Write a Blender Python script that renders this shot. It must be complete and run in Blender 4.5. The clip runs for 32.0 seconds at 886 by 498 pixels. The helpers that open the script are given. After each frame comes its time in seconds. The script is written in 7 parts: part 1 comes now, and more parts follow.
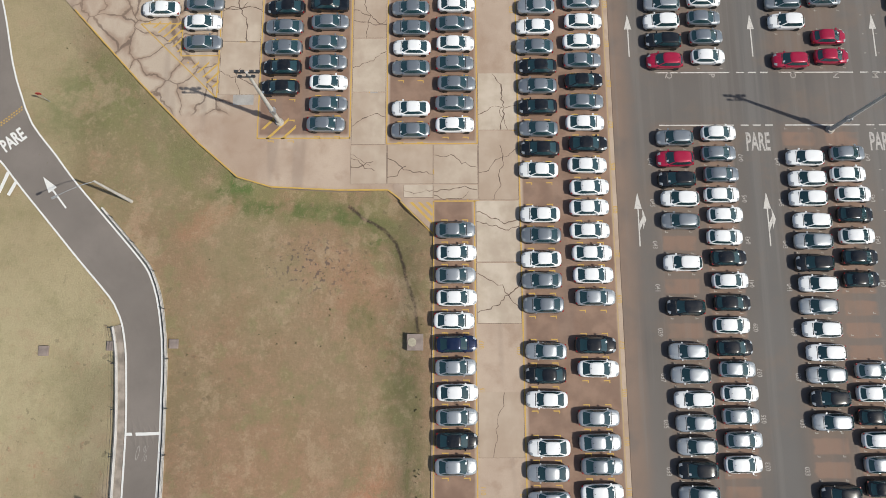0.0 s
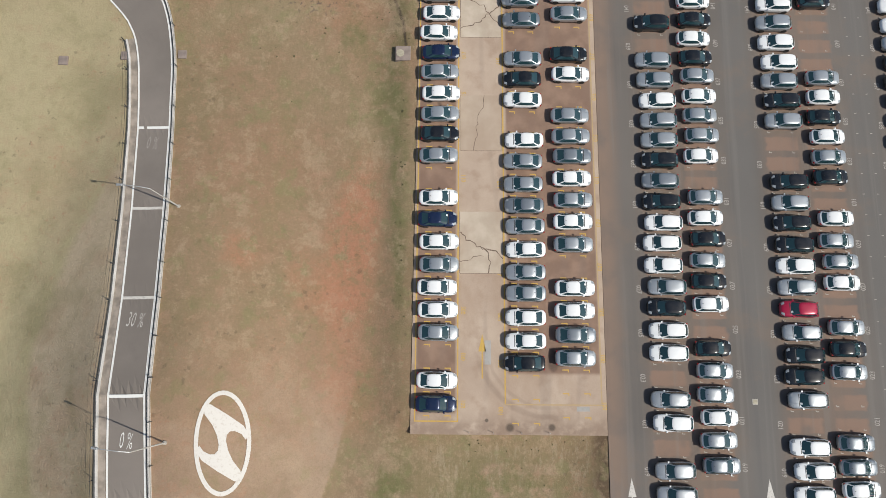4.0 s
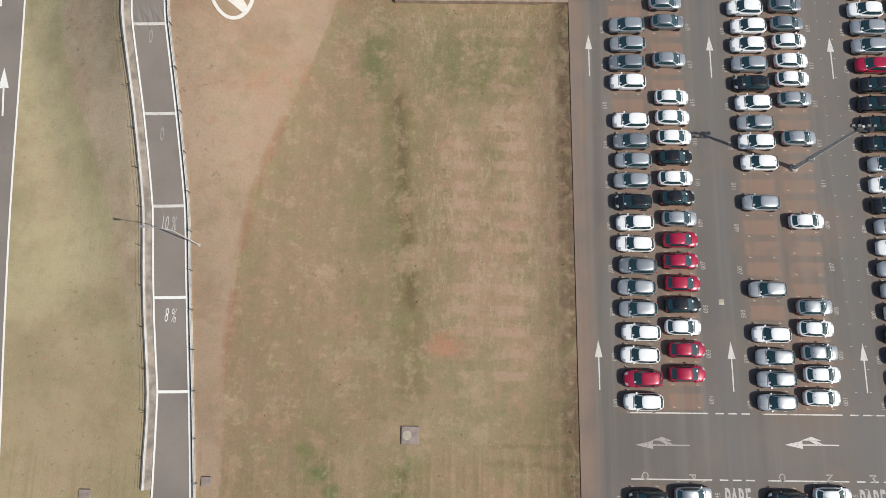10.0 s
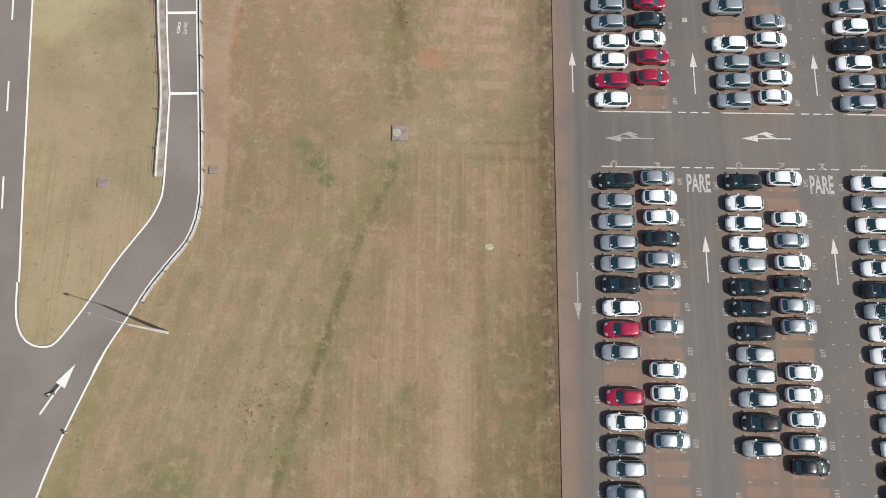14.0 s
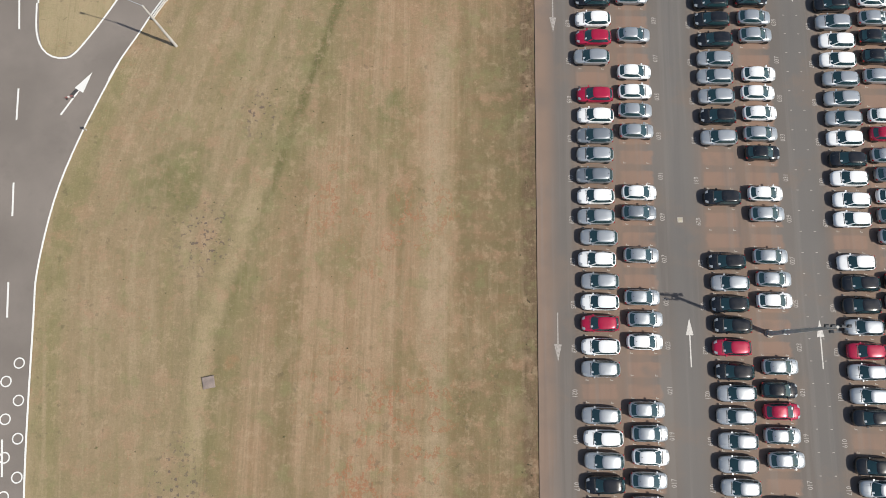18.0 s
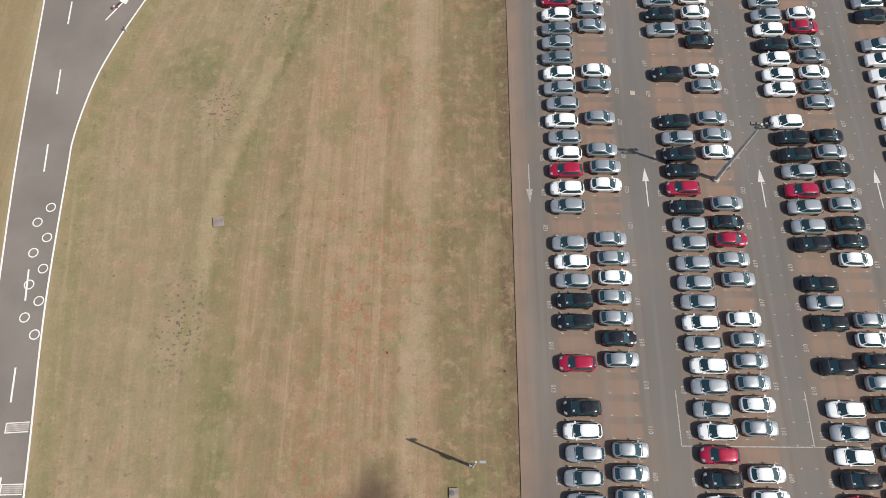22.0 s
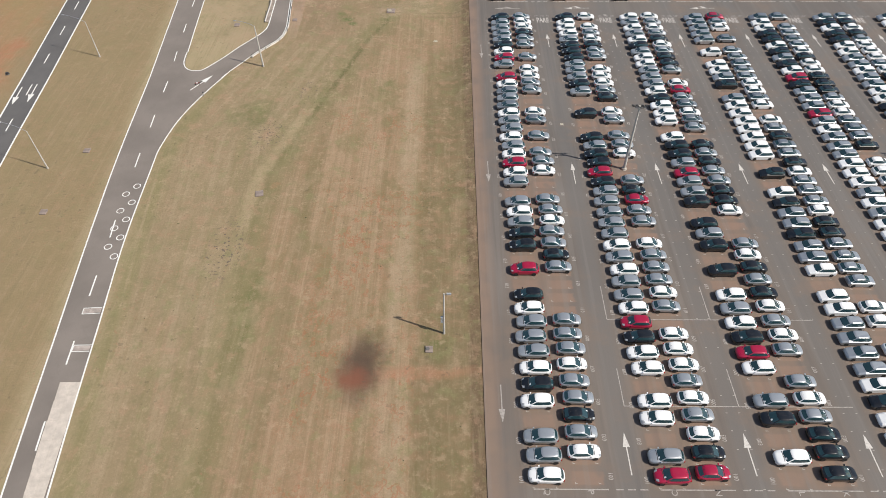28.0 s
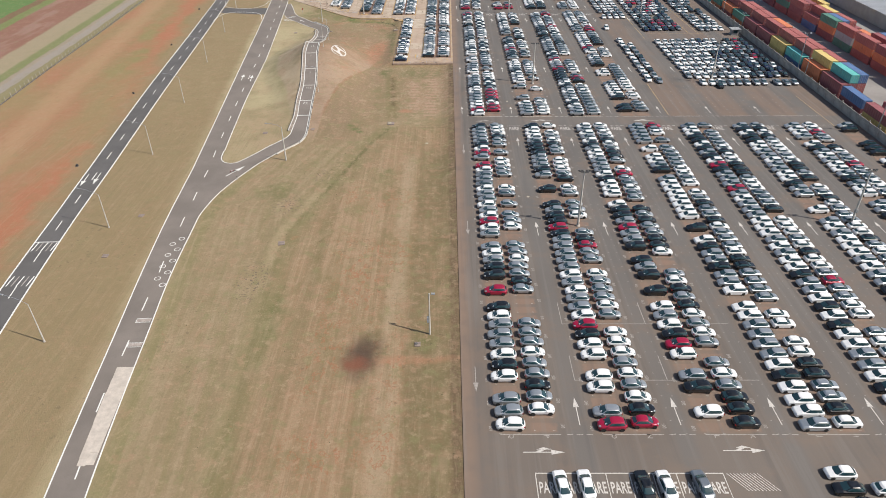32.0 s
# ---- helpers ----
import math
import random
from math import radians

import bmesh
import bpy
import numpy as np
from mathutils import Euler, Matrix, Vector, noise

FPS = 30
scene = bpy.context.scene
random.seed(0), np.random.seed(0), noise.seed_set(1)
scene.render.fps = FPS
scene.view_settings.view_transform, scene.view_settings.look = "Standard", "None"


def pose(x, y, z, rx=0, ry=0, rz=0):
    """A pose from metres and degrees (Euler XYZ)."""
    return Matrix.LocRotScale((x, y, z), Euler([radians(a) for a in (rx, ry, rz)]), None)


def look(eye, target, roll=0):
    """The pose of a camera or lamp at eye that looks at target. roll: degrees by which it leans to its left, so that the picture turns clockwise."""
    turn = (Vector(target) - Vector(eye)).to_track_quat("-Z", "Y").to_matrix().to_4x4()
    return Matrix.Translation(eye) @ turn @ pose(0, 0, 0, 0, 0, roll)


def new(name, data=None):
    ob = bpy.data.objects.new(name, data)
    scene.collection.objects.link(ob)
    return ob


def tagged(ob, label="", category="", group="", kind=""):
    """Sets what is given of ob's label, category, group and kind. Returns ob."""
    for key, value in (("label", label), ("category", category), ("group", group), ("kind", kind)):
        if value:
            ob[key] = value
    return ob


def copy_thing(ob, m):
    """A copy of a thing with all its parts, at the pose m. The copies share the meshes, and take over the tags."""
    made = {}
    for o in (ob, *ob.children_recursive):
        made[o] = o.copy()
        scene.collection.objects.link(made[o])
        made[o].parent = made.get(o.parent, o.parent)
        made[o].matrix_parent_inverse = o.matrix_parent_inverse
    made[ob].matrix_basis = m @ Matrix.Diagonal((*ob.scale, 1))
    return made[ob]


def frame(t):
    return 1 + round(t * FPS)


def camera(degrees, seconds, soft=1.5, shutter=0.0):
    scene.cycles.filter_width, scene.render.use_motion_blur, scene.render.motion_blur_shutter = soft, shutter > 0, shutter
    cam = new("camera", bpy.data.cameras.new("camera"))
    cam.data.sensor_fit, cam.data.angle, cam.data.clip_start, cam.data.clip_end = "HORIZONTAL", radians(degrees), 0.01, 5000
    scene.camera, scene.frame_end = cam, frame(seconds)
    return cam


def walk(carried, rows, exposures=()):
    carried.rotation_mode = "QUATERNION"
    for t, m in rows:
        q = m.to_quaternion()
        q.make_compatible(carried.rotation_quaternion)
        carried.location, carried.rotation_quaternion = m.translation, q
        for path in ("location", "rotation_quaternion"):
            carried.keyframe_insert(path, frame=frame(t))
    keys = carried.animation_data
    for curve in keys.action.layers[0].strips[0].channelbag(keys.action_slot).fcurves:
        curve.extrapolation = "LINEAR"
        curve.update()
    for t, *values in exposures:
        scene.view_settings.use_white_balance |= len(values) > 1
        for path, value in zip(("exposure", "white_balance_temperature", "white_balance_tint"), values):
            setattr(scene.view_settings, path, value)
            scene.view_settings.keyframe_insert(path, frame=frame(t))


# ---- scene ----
cam = camera(67.81, 32.0, soft=0.8)
PATH = [
    (0, (-19.92, 40.75, 72.22), (-19.96, 49.82, 23.05), -0.41),
    (0.5, (-19.66, 36.39, 72.33), (-19.71, 45.55, 23.18), -0.42),
    (1, (-19.42, 32.02, 72.46), (-19.49, 41.26, 23.33), -0.40),
    (1.5, (-19.22, 27.68, 72.61), (-19.31, 36.96, 23.48), -0.38),
    (2, (-18.99, 23.42, 72.70), (-19.09, 32.67, 23.56), -0.38),
    (2.5, (-18.74, 19.27, 72.71), (-18.84, 28.44, 23.56), -0.40),
    (3, (-18.48, 15.16, 72.78), (-18.59, 24.24, 23.61), -0.41),
    (3.5, (-18.21, 11.08, 72.81), (-18.33, 20.05, 23.62), -0.40),
    (5.5, (-17.12, -5.50, 73.10), (-17.27, 3.22, 23.87), -0.38),
    (6, (-16.87, -9.90, 73.11), (-17.03, -1.12, 23.88), -0.39),
    (6.5, (-16.63, -14.30, 73.16), (-16.79, -5.41, 23.95), -0.38),
    (7, (-16.39, -18.55, 73.15), (-16.56, -9.49, 23.98), -0.38),
    (7.5, (-16.14, -22.92, 73.17), (-16.31, -13.80, 24.00), -0.38),
    (8, (-15.88, -27.33, 73.23), (-16.05, -18.17, 24.08), -0.38),
    (8.5, (-15.63, -31.78, 73.33), (-15.80, -22.56, 24.19), -0.39),
    (9, (-15.44, -36.29, 73.31), (-15.61, -26.95, 24.19), -0.40),
    (9.5, (-15.22, -40.78, 73.26), (-15.39, -31.31, 24.17), -0.39),
    (10, (-14.96, -45.21, 73.26), (-15.14, -35.63, 24.19), -0.38),
    (10.5, (-14.73, -49.59, 73.28), (-14.91, -39.97, 24.21), -0.38),
    (11, (-14.45, -53.95, 73.35), (-14.64, -44.32, 24.29), -0.40),
    (11.5, (-14.21, -58.31, 73.35), (-14.40, -48.64, 24.30), -0.41),
    (12, (-13.95, -62.76, 73.34), (-14.15, -53.03, 24.30), -0.42),
    (12.5, (-13.70, -67.27, 73.36), (-13.91, -57.42, 24.34), -0.43),
    (13, (-13.42, -71.86, 73.27), (-13.64, -61.85, 24.29), -0.44),
    (13.5, (-13.12, -76.48, 73.12), (-13.35, -66.28, 24.17), -0.45),
    (14, (-12.84, -81.06, 73.00), (-13.08, -70.70, 24.09), -0.46),
    (14.5, (-12.54, -85.52, 72.87), (-12.78, -75.07, 23.97), -0.45),
    (16.5, (-11.32, -100.17, 73.60), (-11.52, -91.55, 24.35), -0.39),
    (17, (-11.10, -104.38, 73.78), (-11.30, -95.85, 24.51), -0.39),
    (17.5, (-10.92, -108.69, 73.80), (-11.10, -100.15, 24.53), -0.39),
    (18, (-10.72, -113.15, 73.77), (-10.90, -104.48, 24.52), -0.38),
    (18.5, (-10.48, -117.51, 73.85), (-10.67, -108.35, 24.70), -0.39),
    (19, (-10.23, -121.95, 73.94), (-10.41, -112.15, 24.91), -0.41),
    (19.5, (-9.98, -126.59, 73.88), (-10.17, -116.06, 25.00), -0.41),
    (20, (-9.70, -130.74, 73.94), (-9.92, -118.83, 25.38), -0.43),
    (20.5, (-9.42, -134.87, 74.02), (-9.65, -121.44, 25.86), -0.44),
    (21, (-9.13, -139.05, 74.12), (-9.39, -124.13, 26.41), -0.44),
    (21.5, (-8.73, -143.20, 74.31), (-9.02, -126.76, 27.09), -0.44),
    (22, (-8.37, -147.33, 74.42), (-8.67, -129.46, 27.73), -0.44),
    (22.5, (-8.09, -151.46, 74.46), (-8.42, -132.21, 28.32), -0.45),
    (23, (-7.76, -155.63, 74.47), (-8.12, -134.97, 28.94), -0.47),
    (23.5, (-7.42, -159.77, 74.49), (-7.80, -137.71, 29.62), -0.49),
    (24, (-7.12, -163.86, 74.49), (-7.52, -140.47, 30.30), -0.49),
    (24.5, (-6.87, -167.91, 74.48), (-7.29, -143.22, 31.01), -0.47),
    (25, (-6.56, -171.89, 74.48), (-7.00, -145.94, 31.74), -0.44),
    (25.5, (-6.28, -175.80, 74.54), (-6.75, -148.62, 32.57), -0.38),
    (27.5, (-5.13, -192.83, 74.14), (-5.59, -160.10, 36.35), -0.38),
    (28, (-4.82, -197.06, 74.17), (-5.27, -163.04, 37.53), -0.36),
    (28.5, (-4.65, -201.21, 74.02), (-5.08, -166.05, 38.47), -0.35),
    (29, (-4.37, -205.28, 73.93), (-4.79, -169.07, 39.45), -0.35),
    (29.5, (-4.10, -209.24, 73.86), (-4.51, -172.07, 40.42), -0.34),
    (30, (-3.72, -213.15, 73.88), (-4.13, -175.05, 41.49), -0.34),
    (30.5, (-3.35, -217.05, 73.87), (-3.73, -178.06, 42.57), -0.34),
    (31, (-3.03, -221.01, 73.81), (-3.38, -181.13, 43.66), -0.34),
    (31.5, (-2.74, -225.03, 73.68), (-3.06, -184.24, 44.77), -0.33),
    (32, (-2.55, -229.09, 73.52), (-2.84, -187.40, 45.91), -0.31),
]
walk(cam, [(t, look(eye, target, roll)) for t, eye, target, roll in PATH],
     exposures=((0.0, 0.10, 6500, 7), (6.0, 0.13, 6500, 7), (13.0, 0.25, 6500, 8), (19.0, 0.31, 6550, 8), (32.0, 0.33, 6650, 10)))

# ---- light ----
SUN_TO = Vector((10.8, -4.2, 13.2)).normalized()
world = bpy.data.worlds.new("sky")
scene.world = world
world.use_nodes = True
wn = world.node_tree
sky = wn.nodes.new("ShaderNodeTexSky")
sky.sky_type = "NISHITA"
sky.sun_disc = False
sky.sun_elevation = math.asin(SUN_TO.z)
sky.sun_rotation = math.atan2(SUN_TO.x, SUN_TO.y)
sky.air_density, sky.dust_density, sky.ozone_density = 1.0, 1.6, 1.0
wn.links.new(sky.outputs[0], wn.nodes["Background"].inputs[0])
wn.nodes["Background"].inputs[1].default_value = 0.085
sun = new("sun", bpy.data.lights.new("sun", "SUN"))
sun.data.energy, sun.data.angle, sun.data.color = 3.8, radians(0.6), (1.0, 0.952, 0.878)
sun.matrix_world = look(SUN_TO * 400, (0, 0, 0))


# ---- materials ----
class Nodes:
    """A short way to write node trees."""

    def __init__(self, name, rough=0.8, metal=0.0, coat=0.0):
        self.m = bpy.data.materials.new(name)
        self.m.use_nodes = True
        self.t = self.m.node_tree
        self.b = self.t.nodes["Principled BSDF"]
        self.b.inputs["Roughness"].default_value = rough
        self.b.inputs["Metallic"].default_value = metal
        self.b.inputs["Coat Weight"].default_value = coat
        self.b.inputs["Coat Roughness"].default_value = 0.06
        self.co = None

    def at(self):
        if not self.co:
            self.co = self.t.nodes.new("ShaderNodeTexCoord").outputs["Object"]
        return self.co

    def put(self, socket, v):
        if isinstance(v, (int, float)):
            socket.default_value = v
        elif isinstance(v, tuple):
            socket.default_value = (*v, 1.0) if len(v) == 3 and socket.type == "RGBA" else v
        else:
            self.t.links.new(v, socket)

    def math(self, op, a, b=0.0, c=0.0, clamp=False):
        n = self.t.nodes.new("ShaderNodeMath")
        n.operation, n.use_clamp = op, clamp
        for s, v in zip(n.inputs, (a, b, c)):
            self.put(s, v)
        return n.outputs[0]

    def axes(self):
        n = self.t.nodes.new("ShaderNodeSeparateXYZ")
        self.put(n.inputs[0], self.at())
        return n.outputs[0], n.outputs[1], n.outputs[2]

    def noise(self, scale, detail=3.0, stretch=(1, 1, 1), rough=0.55):
        mp = self.t.nodes.new("ShaderNodeMapping")
        mp.inputs["Scale"].default_value = stretch
        self.put(mp.inputs[0], self.at())
        n = self.t.nodes.new("ShaderNodeTexNoise")
        n.inputs["Scale"].default_value, n.inputs["Detail"].default_value = scale, detail
        n.inputs["Roughness"].default_value = rough
        self.put(n.inputs["Vector"], mp.outputs[0])
        return n.outputs["Fac"]

    def along(self, u, v, scale, detail=3.0):
        """Noise over two given coordinates."""
        at = self.t.nodes.new("ShaderNodeCombineXYZ")
        self.put(at.inputs[0], u)
        self.put(at.inputs[1], v)
        n = self.t.nodes.new("ShaderNodeTexNoise")
        n.inputs["Scale"].default_value, n.inputs["Detail"].default_value = scale, detail
        self.put(n.inputs["Vector"], at.outputs[0])
        return n.outputs["Fac"]

    def ramp(self, v, lo, hi):
        n = self.t.nodes.new("ShaderNodeMapRange")
        n.interpolation_type = "SMOOTHSTEP"
        for s, x in zip(n.inputs, (v, lo, hi, 0.0, 1.0)):
            self.put(s, x)
        return n.outputs[0]

    def mix(self, f, a, b, mode="MIX"):
        n = self.t.nodes.new("ShaderNodeMix")
        n.data_type, n.blend_type = "RGBA", mode
        self.put(n.inputs["Factor"], f)
        self.put(n.inputs[6], a)
        self.put(n.inputs[7], b)
        return n.outputs[2]

    def grey(self, v):
        n = self.t.nodes.new("ShaderNodeCombineColor")
        for s in n.inputs:
            self.put(s, v)
        return n.outputs[0]

    def bump(self, v, strength=0.3, distance=0.02):
        n = self.t.nodes.new("ShaderNodeBump")
        n.inputs["Strength"].default_value, n.inputs["Distance"].default_value = strength, distance
        self.put(n.inputs["Height"], v)
        self.t.links.new(n.outputs[0], self.b.inputs["Normal"])

    def random(self):
        return self.t.nodes.new("ShaderNodeObjectInfo").outputs["Random"]

    def colour(self, c):
        self.put(self.b.inputs["Base Color"], c)
        return self.m


def speckled(name, c, amount=0.2, scale=3.0, rough=0.85, fine=25.0, metal=0.0):
    n = Nodes(name, rough, metal)
    a = n.ramp(n.noise(scale, 4), 0.3, 0.7)
    f = n.ramp(n.noise(fine, 3), 0.25, 0.75)
    dark = tuple(x * (1 - amount) for x in c)
    light = tuple(min(1, x * (1 + amount)) for x in c)
    col = n.mix(a, dark, light)
    col = n.mix(n.math("MULTIPLY", f, 0.35), col, tuple(x * 0.75 for x in c))
    n.bump(f, 0.2, 0.01)
    return n.colour(col)


def car_paint(name, c, metal, rough=0.28):
    n = Nodes(name, rough, metal, coat=0.45)
    d = n.ramp(n.noise(1.4, 4), 0.35, 0.8)
    col = n.mix(n.math("MULTIPLY", d, 0.05), c, (0.30, 0.24, 0.19))
    col = n.mix(n.math("MULTIPLY", n.random(), 0.10), col, tuple(x * 0.7 for x in c))
    return n.colour(col)


PAINT = {
    "w": car_paint("paint_white", (0.78, 0.785, 0.785), 0.0, 0.34),
    "s": car_paint("paint_silver", (0.43, 0.455, 0.475), 0.6, 0.34),
    "g": car_paint("paint_grey", (0.275, 0.30, 0.325), 0.6, 0.33),
    "k": car_paint("paint_black", (0.007, 0.009, 0.012), 0.0, 0.17),
    "b": car_paint("paint_blue", (0.010, 0.022, 0.065), 0.3, 0.2),
    "r": car_paint("paint_red", (0.36, 0.008, 0.045), 0.15),
}
COLOUR_WORD = {"w": "white", "s": "silver", "g": "dark grey", "k": "black", "b": "dark blue", "r": "bright red"}


def plain(name, c, rough=0.5, metal=0.0, coat=0.0):
    n = Nodes(name, rough, metal, coat)
    return n.colour(n.mix(n.math("MULTIPLY", n.noise(6.0, 3), 0.35), c, tuple(x * 0.6 for x in c)))


CAR_GLASS = plain("tinted_glass", (0.020, 0.052, 0.060), 0.05, 0.0, 0.9)
TYRE = plain("tyre_rubber", (0.018, 0.018, 0.018), 0.85)
RIM = plain("alloy_rim", (0.45, 0.46, 0.47), 0.35, 0.8)
LAMP_GLASS = plain("lamp_glass", (0.34, 0.36, 0.38), 0.12)
TAIL = plain("tail_lamp", (0.30, 0.01, 0.012), 0.2)
TRIM = plain("black_trim", (0.02, 0.02, 0.02), 0.6)
STEEL = plain("galvanised_steel", (0.42, 0.43, 0.44), 0.5, 0.5)
DARK_STEEL = plain("dark_steel", (0.06, 0.063, 0.068), 0.5, 0.4)
CONCRETE_POLE = speckled("pole_concrete", (0.50, 0.48, 0.44), 0.12, 1.5)
KERB_CONCRETE = speckled("kerb_concrete", (0.42, 0.385, 0.34), 0.18, 1.0)
RAMP_KERB = speckled("whitewashed_kerb", (0.60, 0.57, 0.53), 0.16, 0.8)
GUTTER = speckled("gutter_concrete", (0.285, 0.24, 0.20), 0.34, 0.9)
DARK_WALL = speckled("dark_concrete", (0.13, 0.125, 0.12), 0.25, 0.8)
DRAIN = speckled("drain_concrete", (0.25, 0.20, 0.175), 0.22, 1.2)
DRAIN_LID = speckled("drain_lid", (0.40, 0.36, 0.27), 0.2, 2.0)
PAPER = plain("paper", (0.72, 0.74, 0.75), 0.6)
REPAIR = speckled("repair_concrete", (0.36, 0.34, 0.315), 0.14, 0.9)
STRIP_STONE = speckled("rib_stone", (0.42, 0.36, 0.32), 0.2, 1.5)
RUBBLE = speckled("pale_stone", (0.52, 0.46, 0.40), 0.14, 0.9, 0.95, 7.0)


def worn_paint(name, c, under, wear=0.45):
    n = Nodes(name, 0.75)
    w = n.ramp(n.noise(3.5, 6, rough=0.7), wear, wear + 0.22)
    return n.colour(n.mix(n.math("MULTIPLY", w, 0.55), c, under))


WHITE_LINE = worn_paint("road_white", (0.70, 0.69, 0.66), (0.16, 0.14, 0.13), 0.58)
LOT_WHITE = worn_paint("lot_white", (0.55, 0.52, 0.48), (0.13, 0.11, 0.10), 0.48)
FADED_WHITE = worn_paint("faded_white", (0.36, 0.33, 0.30), (0.13, 0.11, 0.10), 0.42)
FADED_YELLOW = worn_paint("faded_yellow", (0.44, 0.31, 0.13), (0.36, 0.26, 0.185), 0.34)
YELLOW_LINE = worn_paint("lot_yellow", (0.52, 0.33, 0.07), (0.32, 0.22, 0.15), 0.46)

ROWP = 2.43            # width of one bay
A1, B1 = -164.37, -47.4   # first bays of the two long blocks
COLX, COLP = (6.4, 11.35), 14.5


def asphalt_lot():
    n = Nodes("lot_asphalt", 0.88)
    x, y, _ = n.axes()
    big = n.noise(0.05, 4)
    fine = n.noise(14.0, 4)
    mid = n.noise(0.5, 4, (1, 0.35, 1))
    col = n.mix(n.ramp(big, 0.3, 0.7), (0.122, 0.107, 0.096), (0.155, 0.136, 0.121))
    # brown dust along the columns of bays
    u = n.math("FLOORED_MODULO", n.math("SUBTRACT", x, 2.0), COLP)
    dust = n.math("MULTIPLY", n.ramp(u, 1.2, 3.2), n.math("SUBTRACT", 1.0, n.ramp(u, 9.2, 11.4)))
    # the cross aisles stay bare
    bays = n.math("MAXIMUM", n.math("MULTIPLY", n.ramp(y, A1 - 1.6, A1 - 0.8), n.math("SUBTRACT", 1.0, n.ramp(y, -56.6, -55.6))),
                  n.math("MAXIMUM", n.math("MULTIPLY", n.ramp(y, B1 - 1.6, B1 - 0.8), n.math("SUBTRACT", 1.0, n.ramp(y, 68.0, 69.4))), n.ramp(y, 74.6, 75.6)))
    dust = n.math("MULTIPLY", dust, bays)
    edge = n.math("SUBTRACT", 1.0, n.ramp(x, 0.1, 2.6))
    dusty = n.math("MULTIPLY", n.math("MAXIMUM", dust, n.math("MULTIPLY", edge, 0.85)), n.ramp(mid, 0.05, 0.6))
    south = n.math("ADD", 0.62, n.math("MULTIPLY", n.math("SUBTRACT", 1.0, n.ramp(y, -110.0, 20.0)), 0.4))
    col = n.mix(n.math("MULTIPLY", dusty, south), col, (0.192, 0.134, 0.101))
    col = n.mix(n.math("MULTIPLY", n.math("MULTIPLY", edge, n.ramp(n.noise(0.25, 3), 0.25, 0.6)), 0.7), col, (0.245, 0.165, 0.120))
    # a red-brown patch of settled soil in the middle of every bay
    rect = None
    for first, lo, hi in ((A1, A1 - 1.1, -56.2), (B1, B1 - 1.1, 68.0)):
        v = n.math("FLOORED_MODULO", n.math("SUBTRACT", y, first - ROWP / 2), ROWP)
        wob = n.math("MULTIPLY", n.math("SUBTRACT", n.noise(0.9, 2), 0.5), 0.9)
        v = n.math("ABSOLUTE", n.math("SUBTRACT", n.math("ADD", v, n.math("MULTIPLY", wob, 0.4)), ROWP / 2))
        inside = n.math("MULTIPLY", n.math("GREATER_THAN", y, lo), n.math("LESS_THAN", y, hi))
        if first == B1:
            inside = n.math("MULTIPLY", inside, n.math("LESS_THAN", x, 59.0))
        one = n.math("MULTIPLY", n.math("SUBTRACT", 1.0, n.ramp(v, 0.70, 0.92)), inside)
        rect = one if rect is None else n.math("MAXIMUM", rect, one)
    across = None
    for cx in (COLX[0] - 2.0, COLX[1] - 2.0):
        d = n.math("ABSOLUTE", n.math("SUBTRACT", n.math("ADD", u, wob), cx))
        one = n.math("SUBTRACT", 1.0, n.ramp(d, 1.65, 2.05))
        across = one if across is None else n.math("MAXIMUM", across, one)
    patch = n.math("MULTIPLY", n.math("MULTIPLY", rect, across), n.ramp(n.noise(0.31, 2), 0.24, 0.48))
    col = n.mix(n.math("MULTIPLY", patch, 0.88), col, (0.240, 0.153, 0.112))
    col = n.mix(n.math("MULTIPLY", n.math("SUBTRACT", 1.0, n.ramp(y, -150.0, -100.0)), 0.30), col, (0.195, 0.145, 0.108))
    # cooler, cleaner asphalt down the middle of the aisles
    lane = n.math("ADD", n.math("SUBTRACT", 1.0, n.ramp(u, 0.4, 1.8)), n.ramp(u, 12.2, 13.6))
    col = n.mix(n.math("MULTIPLY", n.math("MULTIPLY", lane, n.ramp(x, 6.0, 8.0)), 0.5), col, (0.136, 0.130, 0.124))
    # wheel tracks and old dark seams along the aisles
    track = n.ramp(n.noise(0.55, 3, (1, 0.03, 1)), 0.52, 0.72)
    col = n.mix(n.math("MULTIPLY", track, 0.26), col, (0.075, 0.071, 0.072))
    worn = n.ramp(n.noise(0.8, 4, (1, 0.025, 1), 0.6), 0.50, 0.64)
    col = n.mix(n.math("MULTIPLY", worn, 0.26), col, (0.205, 0.188, 0.172))
    blown = n.math("MULTIPLY", n.ramp(n.noise(0.13, 6, rough=0.66), 0.50, 0.66), 0.42)
    col = n.mix(blown, col, (0.190, 0.138, 0.104))
    spill = n.ramp(n.noise(0.16, 3), 0.70, 0.78)
    col = n.mix(n.math("MULTIPLY", spill, 0.35), col, (0.06, 0.055, 0.053))
    col = n.mix(n.math("MULTIPLY", n.ramp(fine, 0.3, 0.8), 0.22), col, (0.07, 0.066, 0.064))
    n.bump(fine, 0.25, 0.008)
    return n.colour(col)


